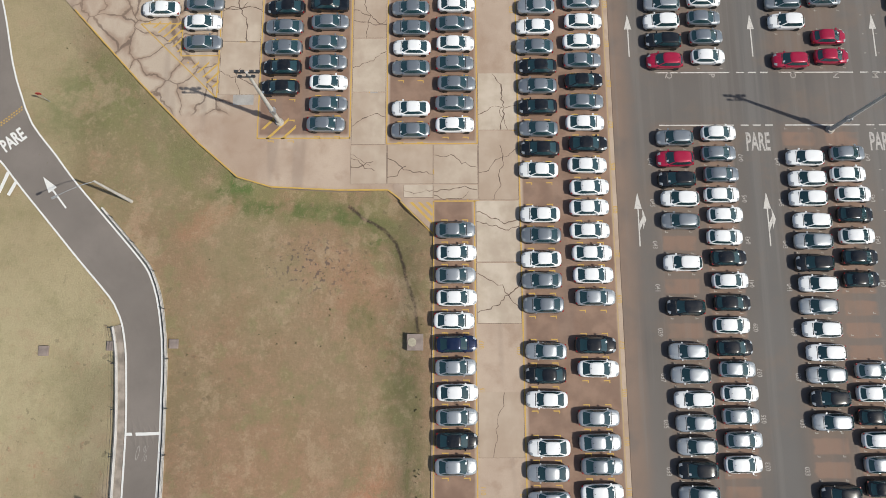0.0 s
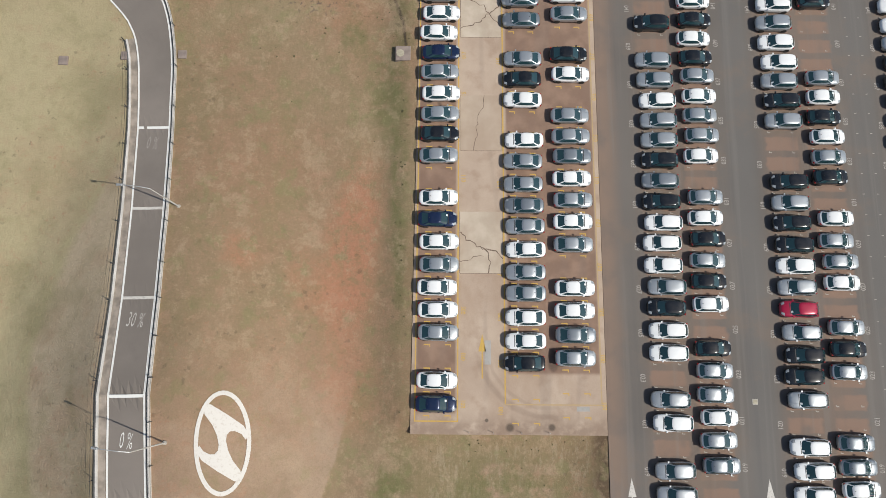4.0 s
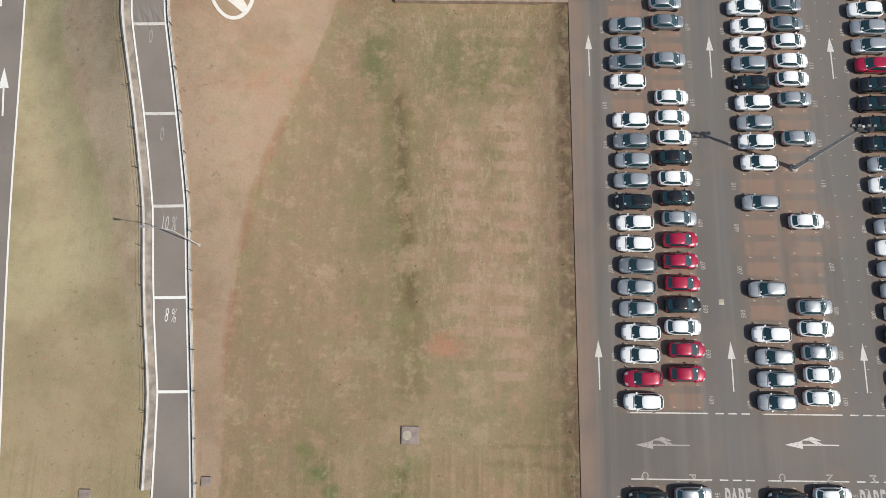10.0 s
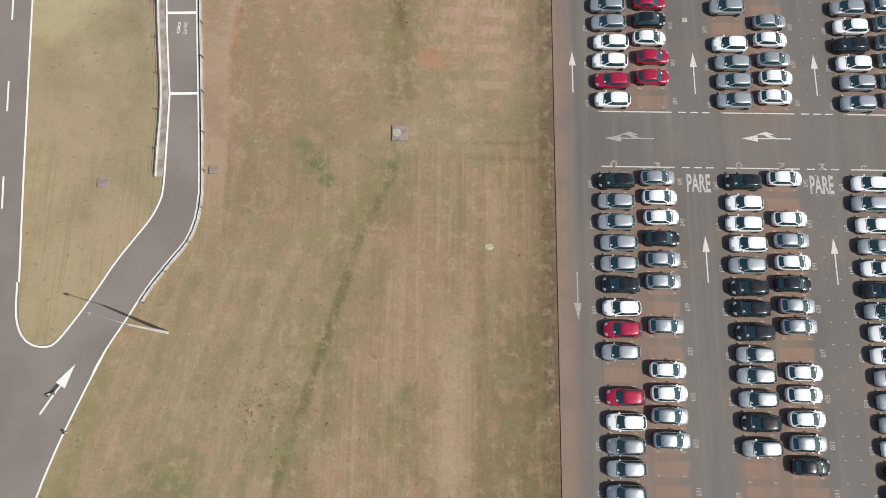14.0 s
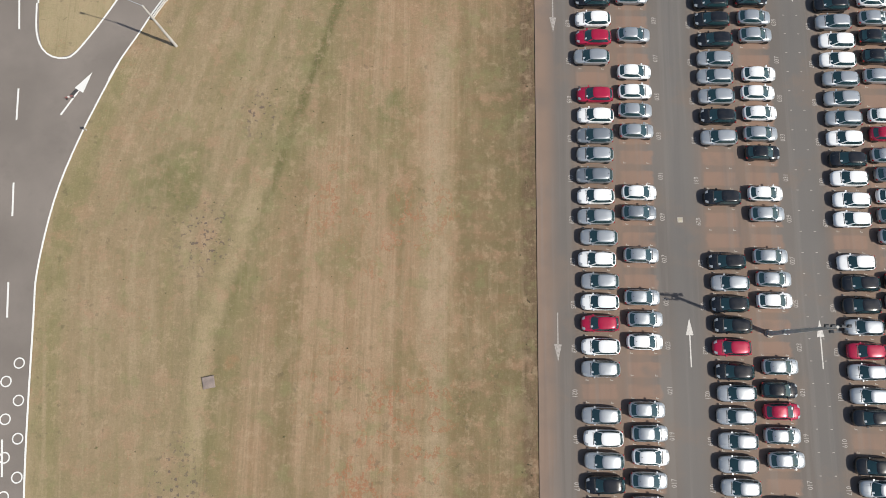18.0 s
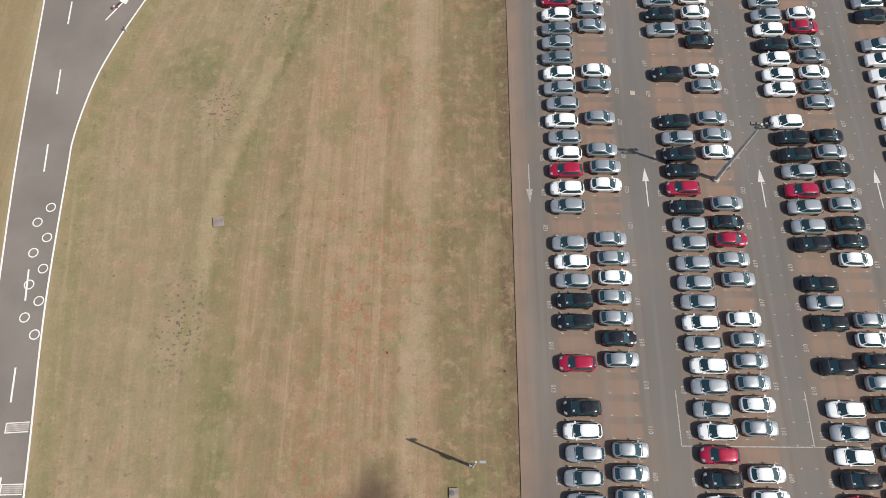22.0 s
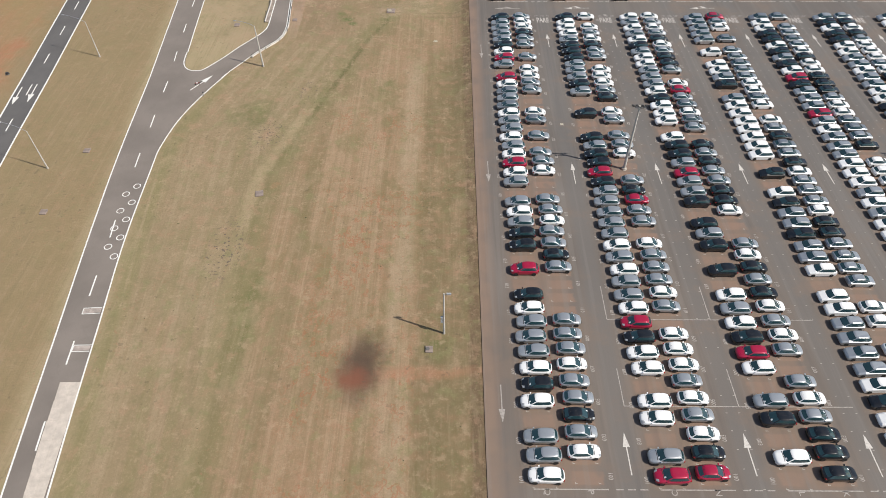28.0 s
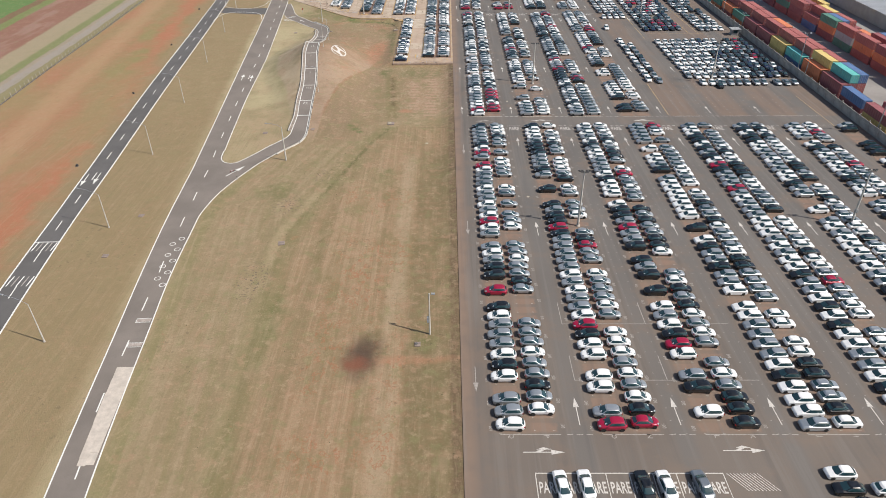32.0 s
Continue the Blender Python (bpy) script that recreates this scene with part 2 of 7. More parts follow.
def road_asphalt(name, c):
    n = Nodes(name, 0.87)
    fine = n.noise(16.0, 4)
    col = n.mix(n.ramp(n.noise(0.12, 4), 0.3, 0.7), tuple(v * 0.88 for v in c), tuple(v * 1.12 for v in c))
    col = n.mix(n.math("MULTIPLY", n.ramp(n.noise(0.7, 3), 0.55, 0.8), 0.4), col, tuple(v * 0.8 for v in c))
    col = n.mix(n.math("MULTIPLY", n.ramp(fine, 0.3, 0.8), 0.2), col, (0.06, 0.055, 0.053))
    n.bump(fine, 0.25, 0.008)
    return n.colour(col)


def concrete_lot():
    n = Nodes("lot_concrete", 0.9)
    x, y, _ = n.axes()
    fine = n.noise(9.0, 5)
    col = n.mix(n.ramp(n.noise(0.16, 5), 0.3, 0.7), (0.385, 0.288, 0.218), (0.475, 0.372, 0.288))
    col = n.mix(n.math("MULTIPLY", n.ramp(n.noise(0.6, 4), 0.5, 0.75), 0.5), col, (0.30, 0.20, 0.14))
    # the oldest fields: pale, with a web of dark cracks and rusty seams
    old = n.math("MULTIPLY", n.math("SUBTRACT", 1.0, n.ramp(n.math("ADD", n.math("MULTIPLY", x, 0.72), n.math("MULTIPLY", y, -0.30)), -52.8, -52.0)), n.ramp(y, 69.6, 70.4))
    warp = n.t.nodes.new("ShaderNodeVectorMath")
    warp.operation = "MULTIPLY_ADD"
    wob = n.t.nodes.new("ShaderNodeTexNoise")
    wob.inputs["Scale"].default_value, wob.inputs["Detail"].default_value = 0.35, 5.0
    n.put(wob.inputs["Vector"], n.at())
    n.put(warp.inputs[0], wob.outputs["Color"])
    warp.inputs[1].default_value = (3.2, 3.2, 0.0)
    n.put(warp.inputs[2], n.at())
    web = n.t.nodes.new("ShaderNodeTexVoronoi")
    web.feature = "DISTANCE_TO_EDGE"
    web.inputs["Scale"].default_value = 0.26
    n.put(web.inputs["Vector"], warp.outputs[0])
    crack = n.math("SUBTRACT", 1.0, n.ramp(web.outputs["Distance"], 0.008, 0.028))
    seam = n.math("SUBTRACT", 1.0, n.ramp(web.outputs["Distance"], 0.02, 0.14))
    col = n.mix(n.math("MULTIPLY", old, 0.6), col, (0.475, 0.40, 0.315))
    col = n.mix(n.math("MULTIPLY", n.math("MULTIPLY", seam, old), n.math("MULTIPLY", n.ramp(n.noise(0.3, 4), 0.35, 0.6), 0.7)), col, (0.255, 0.165, 0.115))
    col = n.mix(n.math("MULTIPLY", n.math("MULTIPLY", crack, old), 0.8), col, (0.13, 0.09, 0.068))
    stain = n.math("MULTIPLY", n.ramp(n.noise(0.10, 6, (1, 0.5, 1), 0.66), 0.50, 0.62), 0.45)
    col = n.mix(stain, col, (0.315, 0.215, 0.150))
    # oily red-brown ground under the bays, in two strips
    strip = None
    for a, b, lo, hi in ((-21.0, -16.6, 2.0, 59.5), (-11.0, -0.9, 6.2, 140.0), (-26.2, -16.2, 66.4, 140.0), (-41.2, -30.8, 67.2, 140.0)):
        s = n.math("MULTIPLY", n.ramp(x, a - 0.15, a + 0.25), n.math("SUBTRACT", 1.0, n.ramp(x, b - 0.25, b + 0.15)))
        s = n.math("MULTIPLY", s, n.math("MULTIPLY", n.ramp(y, lo, lo + 0.5), n.math("SUBTRACT", 1.0, n.ramp(y, hi, hi + 0.5))))
        strip = s if strip is None else n.math("MAXIMUM", strip, s)
    bay = n.mix(n.ramp(n.noise(0.45, 4), 0.35, 0.7), (0.165, 0.095, 0.066), (0.25, 0.155, 0.11))
    col = n.mix(n.math("MULTIPLY", strip, 0.85), col, bay)
    # curved tyre marks where the cars turn
    tyre = n.ramp(n.noise(0.35, 2, (1, 0.1, 1)), 0.56, 0.66)
    col = n.mix(n.math("MULTIPLY", tyre, 0.25), col, (0.17, 0.13, 0.11))
    col = n.mix(n.math("MULTIPLY", n.ramp(n.noise(0.23, 2), 0.74, 0.78), 0.7), col, (0.05, 0.04, 0.035))
    # swept arcs of tyre dirt at the turning end and an oil stain
    dx, dy = n.math("SUBTRACT", x, -6.3), n.math("SUBTRACT", y, 9.8)
    rad = n.math("SQRT", n.math("ADD", n.math("MULTIPLY", dx, dx), n.math("MULTIPLY", dy, dy)))
    rad = n.math("ADD", rad, n.math("MULTIPLY", n.noise(0.5, 3), 0.6))
    for r0, wd, k in ((8.3, 0.30, 0.36), (7.3, 0.2, 0.22)):
        arc = n.math("MULTIPLY", n.math("SUBTRACT", 1.0, n.ramp(n.math("ABSOLUTE", n.math("SUBTRACT", rad, r0)), wd * 0.4, wd * 1.6)), n.math("MULTIPLY", n.math("SUBTRACT", 1.0, n.ramp(y, 6.5, 9.0)), n.math("SUBTRACT", 1.0, n.ramp(x, -6.5, -3.0))))
        col = n.mix(n.math("MULTIPLY", arc, k), col, (0.20, 0.14, 0.105))
    dirt = n.math("MULTIPLY", n.math("SUBTRACT", 1.0, n.ramp(n.math("ADD", y, n.math("MULTIPLY", n.noise(0.4, 4), 3.0)), 2.2, 4.6)), n.math("MULTIPLY", n.ramp(n.noise(0.8, 4), 0.25, 0.6), n.math("LESS_THAN", x, -0.3)))
    col = n.mix(n.math("MULTIPLY", dirt, 0.62), col, (0.19, 0.125, 0.088))
    for cx, cy, rx in ((-10.8, 0.75, 0.5), (-6.3, 0.8, 0.42), (-13.3, 1.5, 0.22)):
        dx, dy = n.math("SUBTRACT", x, cx), n.math("SUBTRACT", y, cy)
        dot = n.math("SQRT", n.math("ADD", n.math("MULTIPLY", dx, dx), n.math("MULTIPLY", dy, dy)))
        col = n.mix(n.math("MULTIPLY", n.math("SUBTRACT", 1.0, n.ramp(dot, rx * 0.5, rx * 1.2)), 0.75), col, (0.05, 0.038, 0.03))
    dx, dy = n.math("DIVIDE", n.math("SUBTRACT", x, -6.0), 0.8), n.math("DIVIDE", n.math("SUBTRACT", y, 7.9), 1.6)
    spot = n.math("ADD", n.math("SQRT", n.math("ADD", n.math("MULTIPLY", dx, dx), n.math("MULTIPLY", dy, dy))), n.math("MULTIPLY", n.noise(1.2, 4), 0.6))
    col = n.mix(n.math("MULTIPLY", n.math("SUBTRACT", 1.0, n.ramp(spot, 0.8, 1.3)), 0.75), col, (0.075, 0.05, 0.04))
    n.bump(fine, 0.25, 0.01)
    col = n.mix(n.math("MULTIPLY", n.ramp(fine, 0.35, 0.75), 0.18), col, (0.22, 0.16, 0.12))
    return n.colour(col)


FIELD_Y = -49.5


def grass_ground(northern):
    """The lawn north or south of the line where its hay field begins."""
    n = Nodes("dry_grass" if northern else "hay_field", 0.97)
    x, y, _ = n.axes()
    big, mid = n.noise(0.022, 4), n.noise(0.11, 5, rough=0.62)
    fine, tiny = n.noise(1.6, 6, rough=0.7), n.noise(7.0, 4, rough=0.7)
    sub, mul, add = (lambda a, b: n.math("SUBTRACT", a, b)), (lambda a, b: n.math("MULTIPLY", a, b)), (lambda a, b: n.math("ADD", a, b))
    ragged = sub(n.noise(0.45, 5, rough=0.65), 0.5)
    xw, yw = add(x, mul(ragged, 2.6)), add(y, mul(sub(n.noise(0.4, 5, rough=0.65), 0.5), 2.6))

    xn, yn = add(x, mul(sub(n.noise(1.2, 3), 0.5), 0.9)), add(y, mul(sub(n.noise(1.1, 3), 0.5), 0.7))

    xm, ym = add(x, mul(sub(n.noise(0.8, 4), 0.5), 0.45)), add(y, mul(sub(n.noise(0.7, 4), 0.5), 0.45))

    def below(v, lo, hi):
        return sub(1.0, n.ramp(v, lo, hi))

    def within(v, lo, hi, soft):
        return mul(n.ramp(v, lo - soft, lo + soft), below(v, hi - soft, hi + soft))

    def piece(table):
        """A line x(y) through a few plan points, from north to south."""
        out = table[0][1]
        for (ya, xa), (yb, xb) in zip(table, table[1:]):
            out = add(out, mul(n.math("DIVIDE", sub(ya, y), ya - yb, clamp=True), xb - xa))
        return out

    def blob(cx, cy, rx, ry, turn=0.0, wx=None, wy=None):
        c, s = math.cos(turn), math.sin(turn)
        dx, dy = sub(wx or xw, cx), sub(wy or yw, cy)
        p = add(mul(dx, c / rx), mul(dy, s / rx))
        q = sub(mul(dy, c / ry), mul(dx, s / ry))
        return n.math("SQRT", add(mul(p, p), mul(q, q)))

    def stroke(points, width, soft, wx=None, wy=None):
        """A ragged band along a few plan points."""
        out, wx, wy = None, wx or xw, wy or yw
        for (ax, ay), (bx, by) in zip(points, points[1:]):
            ux, uy = bx - ax, by - ay
            h = n.math("DIVIDE", add(mul(sub(wx, ax), ux), mul(sub(wy, ay), uy)), ux * ux + uy * uy, clamp=True)
            dx, dy = sub(sub(wx, ax), mul(h, ux)), sub(sub(wy, ay), mul(h, uy))
            d = n.math("SQRT", add(mul(dx, dx), mul(dy, dy)))
            out = d if out is None else n.math("MINIMUM", out, d)
        return below(out, width, width + soft)

    def here(cy, ry):
        return cy + 1.4 * ry + 2 > FIELD_Y if northern else cy - 1.4 * ry - 2 < FIELD_Y

    def lay(col, mask, c, k):
        return n.mix(mul(mask, k), col, c)

    dry, green, soil, red, pink = (0.282, 0.225, 0.132), (0.195, 0.170, 0.085), (0.295, 0.205, 0.130), (0.43, 0.200, 0.125), (0.368, 0.268, 0.198)
    col = n.mix(n.ramp(big, 0.36, 0.62), dry, soil)
    # the paler lawn beyond the ramp
    ramp_x = piece([(60.0, -62.0), (45.0, -54.0), (14.0, -50.1), (-60.0, -44.0), (-77.0, -50.0), (-100.0, -57.0), (-250.0, -40.0)])
    west = below(sub(x, ramp_x), -3.0, 1.0)
    col = lay(col, west, (0.345, 0.282, 0.162), 0.8)
    # hill zone coloured paler still, to offset the shade on its western bank
    col = lay(col, mul(west, within(y, -40.0, 52.0, 10.0)), (0.395, 0.335, 0.200), 0.9)
    if northern:
        toe = piece([(36.0, -53.0), (29.0, -56.0), (20.0, -60.2), (8.0, -63.0), (-6.2, -61.2), (-15.9, -57.9), (-23.1, -55.0), (-28.9, -53.0), (-41.4, -49.9), (-52.0, -47.8)])
        slope = mul(mul(n.ramp(add(sub(x, toe), mul(ragged, 1.5)), -0.6, 0.8), west), within(y, -45.0, 36.0, 3.0))
        # the bank facing away from the sun, lightened in colour against that shade
        col = lay(col, slope, (0.430, 0.335, 0.235), 0.8)
        col = lay(col, mul(slope, n.ramp(n.noise(0.2, 5), 0.5, 0.62)), (0.40, 0.275, 0.185), 0.4)
        crease = mul(mul(within(add(sub(x, toe), mul(ragged, 0.8)), -1.6, 0.5, 0.7), west), within(y, -44.0, 36.0, 3.0))
        col = lay(col, crease, (0.285, 0.262, 0.130), 0.28)
    col = lay(col, mul(west, n.ramp(n.noise(0.05, 5, rough=0.65), 0.48, 0.62)), (0.335, 0.235, 0.150), 0.4)
    col = lay(col, n.ramp(mid, 0.44, 0.66), green, 0.5)
    inner = n.ramp(sub(x, ramp_x), -2.0, 1.0)
    beyond = below(add(x, mul(y, 0.114)), -78.5, -75.0)
    col = lay(col, beyond, (0.232, 0.168, 0.087), 0.85)
    # bare pink soil along the ramp with a ragged edge, darker turf behind it
    border = piece([(8.0, -27.0), (-1.0, -29.1), (-9.8, -31.6), (-18.0, -34.5), (-22.2, -35.9), (-27.4, -37.2), (-33.2, -38.2), (-45.0, -39.0), (-60.0, -38.6), (-72.0, -40.0)])
    gap = sub(add(x, mul(ragged, 0.9)), border)
    run = mul(inner, within(y, -62.0, 8.0, 8.0))
    turf = mul(mul(within(gap, 0.0, 9.0, 2.0), n.ramp(y, -70.0, -50.0)), below(y, -6.0, 2.0))
    col = lay(col, mul(turf, n.ramp(n.noise(0.10, 5), 0.15, 0.5)), (0.258, 0.182, 0.118), 0.9)
    bare = mul(below(gap, -0.2, 0.2), run)
    col = lay(col, bare, pink, 0.92)
    col = lay(col, mul(bare, n.ramp(n.noise(0.13, 6, rough=0.68), 0.50, 0.64)), (0.262, 0.185, 0.128), 0.6)
    col = lay(col, mul(bare, n.ramp(n.noise(0.5, 5, rough=0.7), 0.54, 0.66)), (0.385, 0.205, 0.135), 0.45)
    col = lay(col, mul(mul(within(gap, -0.5, 0.5, 0.35), within(y, -46.0, -10.0, 4.0)), n.ramp(n.noise(0.3, 4), 0.34, 0.56)), (0.285, 0.150, 0.092), 0.7)
    if northern:
        bank = mul(mul(within(y, -4.0, 62.0, 6.0), inner), n.ramp(n.noise(0.055, 6, rough=0.68), 0.42, 0.60))
        col = lay(col, bank, (0.315, 0.190, 0.125), 0.65)
        olive = mul(mul(within(y, 2.0, 60.0, 6.0), inner), n.ramp(n.noise(0.045, 5, rough=0.6), 0.50, 0.66))
        col = lay(col, olive, (0.215, 0.180, 0.100), 0.6)
        # the green plot at the end of the concrete lot, with a ghost of old bays
        plot = mul(mul(n.ramp(xw, -22.0, -20.0), within(yw, -43.5, 1.0, 3.0)), n.ramp(n.noise(0.16, 6, rough=0.66), 0.25, 0.58))
        col = lay(col, plot, (0.215, 0.185, 0.092), 0.34)
        blush = mul(mul(n.ramp(xw, -17.0, -13.0), within(yw, -42.0, -8.0, 4.0)), n.ramp(n.noise(0.22, 5, (1, 0.6, 1), 0.66), 0.40, 0.54))
        col = lay(col, blush, (0.365, 0.240, 0.168), 0.74)
        hay = mul(n.ramp(xw, -21.5, -18.5), n.ramp(n.noise(1.5, 6, (1, 0.3, 1), 0.75), 0.51, 0.59))
        col = lay(col, mul(hay, within(y, -44.0, 0.0, 3.0)), (0.410, 0.330, 0.235), 0.55)
    bay = n.math("ABSOLUTE", sub(n.math("FLOORED_MODULO", add(y, mul(ragged, 0.8)), 2.43), 1.2))
    rows = below(bay, 0.35, 0.75)
    if northern:
        ghost = mul(mul(n.math("MAXIMUM", within(xw, -9.4, -5.6, 0.6), within(xw, -14.0, -11.2, 0.6)), rows), mul(within(y, -46.0, -3.0, 2.0), n.ramp(n.noise(0.18, 3), 0.28, 0.48)))
        col = lay(col, ghost, (0.425, 0.285, 0.215), 0.78)
    if northern:
        mown = mul(mul(n.ramp(n.noise(0.8, 4, (1, 0.05, 1), 0.65), 0.46, 0.60), inner), within(y, -60.0, -6.0, 4.0))
        col = lay(col, mul(mown, sub(1.0, bare)), (0.335, 0.240, 0.165), 0.3)
    spots = mul(n.ramp(n.noise(0.55, 5, (0.6, 1, 1), 0.65), 0.56, 0.66), n.ramp(x, -24.0, -14.0))
    col = lay(col, spots, (0.355, 0.215, 0.145), 0.45)
    # an old ditch line parts the lawn: striped red-brown hay field to the east of it
    line = piece([(-52.0, -18.6), (-57.0, -19.4), (-64.0, -22.6), (-80.8, -27.5), (-88.0, -29.6), (-97.0, -32.1), (-110.0, -35.9), (-124.0, -36.3), (-160.0, -34.0)])
    off = add(sub(x, line), mul(ragged, 1.6))
    south = below(y, -56.0, -50.0)
    if not northern:
        east = mul(n.ramp(add(off, mul(sub(mid, 0.5), 8.0)), -2.0, 5.0), south)
        col = lay(col, mul(east, n.ramp(n.noise(0.05, 4), 0.25, 0.55)), (0.318, 0.208, 0.128), 0.8)
        stripe = n.ramp(n.noise(0.9, 4, (1, 0.02, 1), 0.6), 0.47, 0.57)
        col = lay(col, mul(stripe, east), (0.385, 0.275, 0.180), 0.66)
        thin = n.ramp(n.noise(2.6, 3, (1, 0.012, 1)), 0.54, 0.62)
        col = lay(col, mul(thin, south), (0.19, 0.145, 0.080), 0.26)
        pale = mul(mul(below(add(off, mul(sub(mid, 0.5), 14.0)), -12.0, 3.0), inner), below(y, -80.0, -58.0))
        col = lay(col, pale, (0.315, 0.248, 0.150), 0.55)
        dark = mul(n.ramp(n.noise(0.30, 4, (1, 0.03, 1)), 0.52, 0.60), east)
        col = lay(col, dark, (0.200, 0.155, 0.080), 0.5)
        blotch = mul(n.ramp(n.noise(0.12, 6, (1, 0.6, 1), 0.66), 0.50, 0.60), east)
        col = lay(col, blotch, (0.200, 0.165, 0.078), 0.55)
        straw = mul(mul(within(xw, -13.6, -10.2, 0.9), below(y, -78.0, -66.0)), n.ramp(n.noise(0.5, 4, (1, 0.1, 1)), 0.30, 0.6))
        col = lay(col, straw, (0.390, 0.300, 0.205), 0.72)
        squiggle = mul(within(n.noise(0.75, 4, (1, 0.8, 1), 0.6), 0.545, 0.60, 0.012), mul(within(xw, -26.0, -9.0, 3.0), below(y, -96.0, -80.0)))
        col = lay(col, mul(squiggle, n.ramp(n.noise(0.07, 3), 0.42, 0.6)), (0.35, 0.140, 0.075), 0.7)
        offn = add(sub(xn, line), mul(ragged, 0.5))
        wide = mul(mul(within(offn, -3.2, 2.4, 1.6), south), n.ramp(n.noise(0.12, 4), 0.25, 0.6))
        col = lay(col, wide, (0.190, 0.182, 0.078), 0.64)
        thread = mul(mul(below(n.math("ABSOLUTE", offn), 0.15, 0.9), south), n.ramp(n.noise(0.09, 3), 0.25, 0.5))
        col = lay(col, mul(thread, add(0.25, mul(n.ramp(y, -110.0, -84.0), 0.7))), (0.115, 0.115, 0.042), 0.85)
        lawn = mul(mul(below(off, -4.0, -1.0), inner), below(y, -70.0, -60.0))
        col = lay(col, mul(lawn, n.ramp(n.noise(0.08, 5, rough=0.65), 0.32, 0.62)), (0.295, 0.226, 0.140), 0.5)
        col = lay(col, mul(mul(below(n.math("ABSOLUTE", add(sub(x, piece([(-78.0, -50.2), (-88.0, -53.0), (-103.0, -55.6), (-126.0, -54.2), (-160.0, -50.2), (-250.0, -36.0)])), ragged)), 0.6, 3.2), inner), below(y, -80.0, -74.0)), (0.215, 0.215, 0.090), 0.5)
        col = lay(col, mul(mul(within(offn, 0.8, 4.5, 1.2), within(y, -92.0, -56.0, 6.0)), n.ramp(n.noise(0.15, 4), 0.3, 0.6)), (0.225, 0.160, 0.088), 0.5)
        swath = n.along(sub(x, ramp_x), mul(y, 0.03), 0.55, 4)
        col = lay(col, mul(lawn, n.ramp(swath, 0.52, 0.62)), (0.365, 0.285, 0.185), 0.55)
        col = lay(col, mul(lawn, n.ramp(swath, 0.47, 0.37)), (0.235, 0.200, 0.100), 0.5)
        lip = mul(within(off, -2.6, -0.6, 0.7), mul(below(y, -96.0, -88.0), sub(1.15, mul(below(y, -126.0, -120.0), 0.8))))
        col = lay(col, lip, (0.385, 0.305, 0.190), 0.6)
        band = mul(mul(n.ramp(xw, -10.2, -8.6), below(y, -78.0, -60.0)), n.ramp(n.noise(0.35, 5, (1, 0.3, 1)), 0.22, 0.55))
        col = lay(col, band, (0.160, 0.132, 0.064), 0.76)
        col = lay(col, mul(mul(band, rows), n.ramp(n.noise(0.25, 3), 0.4, 0.6)), (0.27, 0.165, 0.10), 0.45)
    # bare red soil
    crumbs = mul(n.ramp(fine, 0.58, 0.66), n.ramp(n.noise(0.05, 3), 0.42, 0.58))
    col = lay(col, crumbs, (0.34, 0.185, 0.115), 0.6)
    for cx, cy, rx, ry, tr, k in ((-28.4, 20.0, 3.8, 13.5, -0.10, 0.95), (-40.6, 19.5, 2.2, 3.0, 0.7, 0.6), (-33.0, 16.0, 3.0, 5.0, 0.3, 0.5), (-28.6, 5.0, 4.0, 6.0, 0.0, 0.45), (-30.5, 51.0, 6.0, 5.0, 0.0, 0.28),
                                   (-47.0, 57.8, 5.0, 2.0, 0.6, 0.45), (-14.7, -41.6, 2.6, 1.8, 0.3, 0.7), (-8.5, -150.5, 9.0, 1.2, 0.0, 0.5), (-34.4, -113.3, 1.0, 0.9, 0.0, 0.5), (-35.2, -11.0, 5.0, 4.0, 0.2, 0.25)):
        if not here(cy, ry):
            continue
        m = below(blob(cx, cy, rx, ry, tr), 0.35, 1.15)
        col = lay(col, mul(m, n.ramp(n.noise(0.35, 5, rough=0.68), 0.25, 0.6)), red, k)
    # green tongues and the ditches
    for cx, cy, rx, ry, tr in ((-23.6, -6.0, 1.8, 7.0, 0.0), (-21.0, -20.0, 1.8, 24.0, 0.05), (-29.2, -54.5, 2.6, 3.2, 0.5), (-42.5, -92.5, 6.0, 6.0, 0.3), (-17.5, -83.0, 4.0, 3.5, 0.2),
                               (-23.2, 30.0, 1.2, 24.0, 0.0), (-62.0, 72.0, 7.0, 6.0, 0.5), (-25.0, 40.0, 2.5, 9.0, 0.0), (-29.0, 46.0, 2.0, 4.0, 0.0), (-24.2, -9.0, 2.0, 5.0, 0.1), (-11.0, -8.0, 9.0, 7.0, 0.0), (-6.5, -146.0, 3.0, 2.6, 0.0), (-33.0, -139.0, 2.0, 12.0, 0.0)):
        if not here(cy, ry):
            continue
        m = below(blob(cx, cy, rx, ry, tr), 0.35, 1.15)
        col = lay(col, mul(m, n.ramp(n.noise(0.5, 5, rough=0.7), 0.30, 0.62)), (0.135, 0.150, 0.055), 0.7)
    if northern:
        # shadow of the drop at the lot's edge, painted as a dark brown strip
        col = lay(col, stroke([(-0.9, 1.0), (-0.95, -24.0)], 0.35, 0.45, xm, ym), (0.075, 0.050, 0.035), 0.85)
    col = lay(col, stroke([(-0.7, -22.0), (-0.7, -60.0), (-0.8, -110.0)], 0.05, 0.35, xn, yn), (0.115, 0.072, 0.048), 0.6)
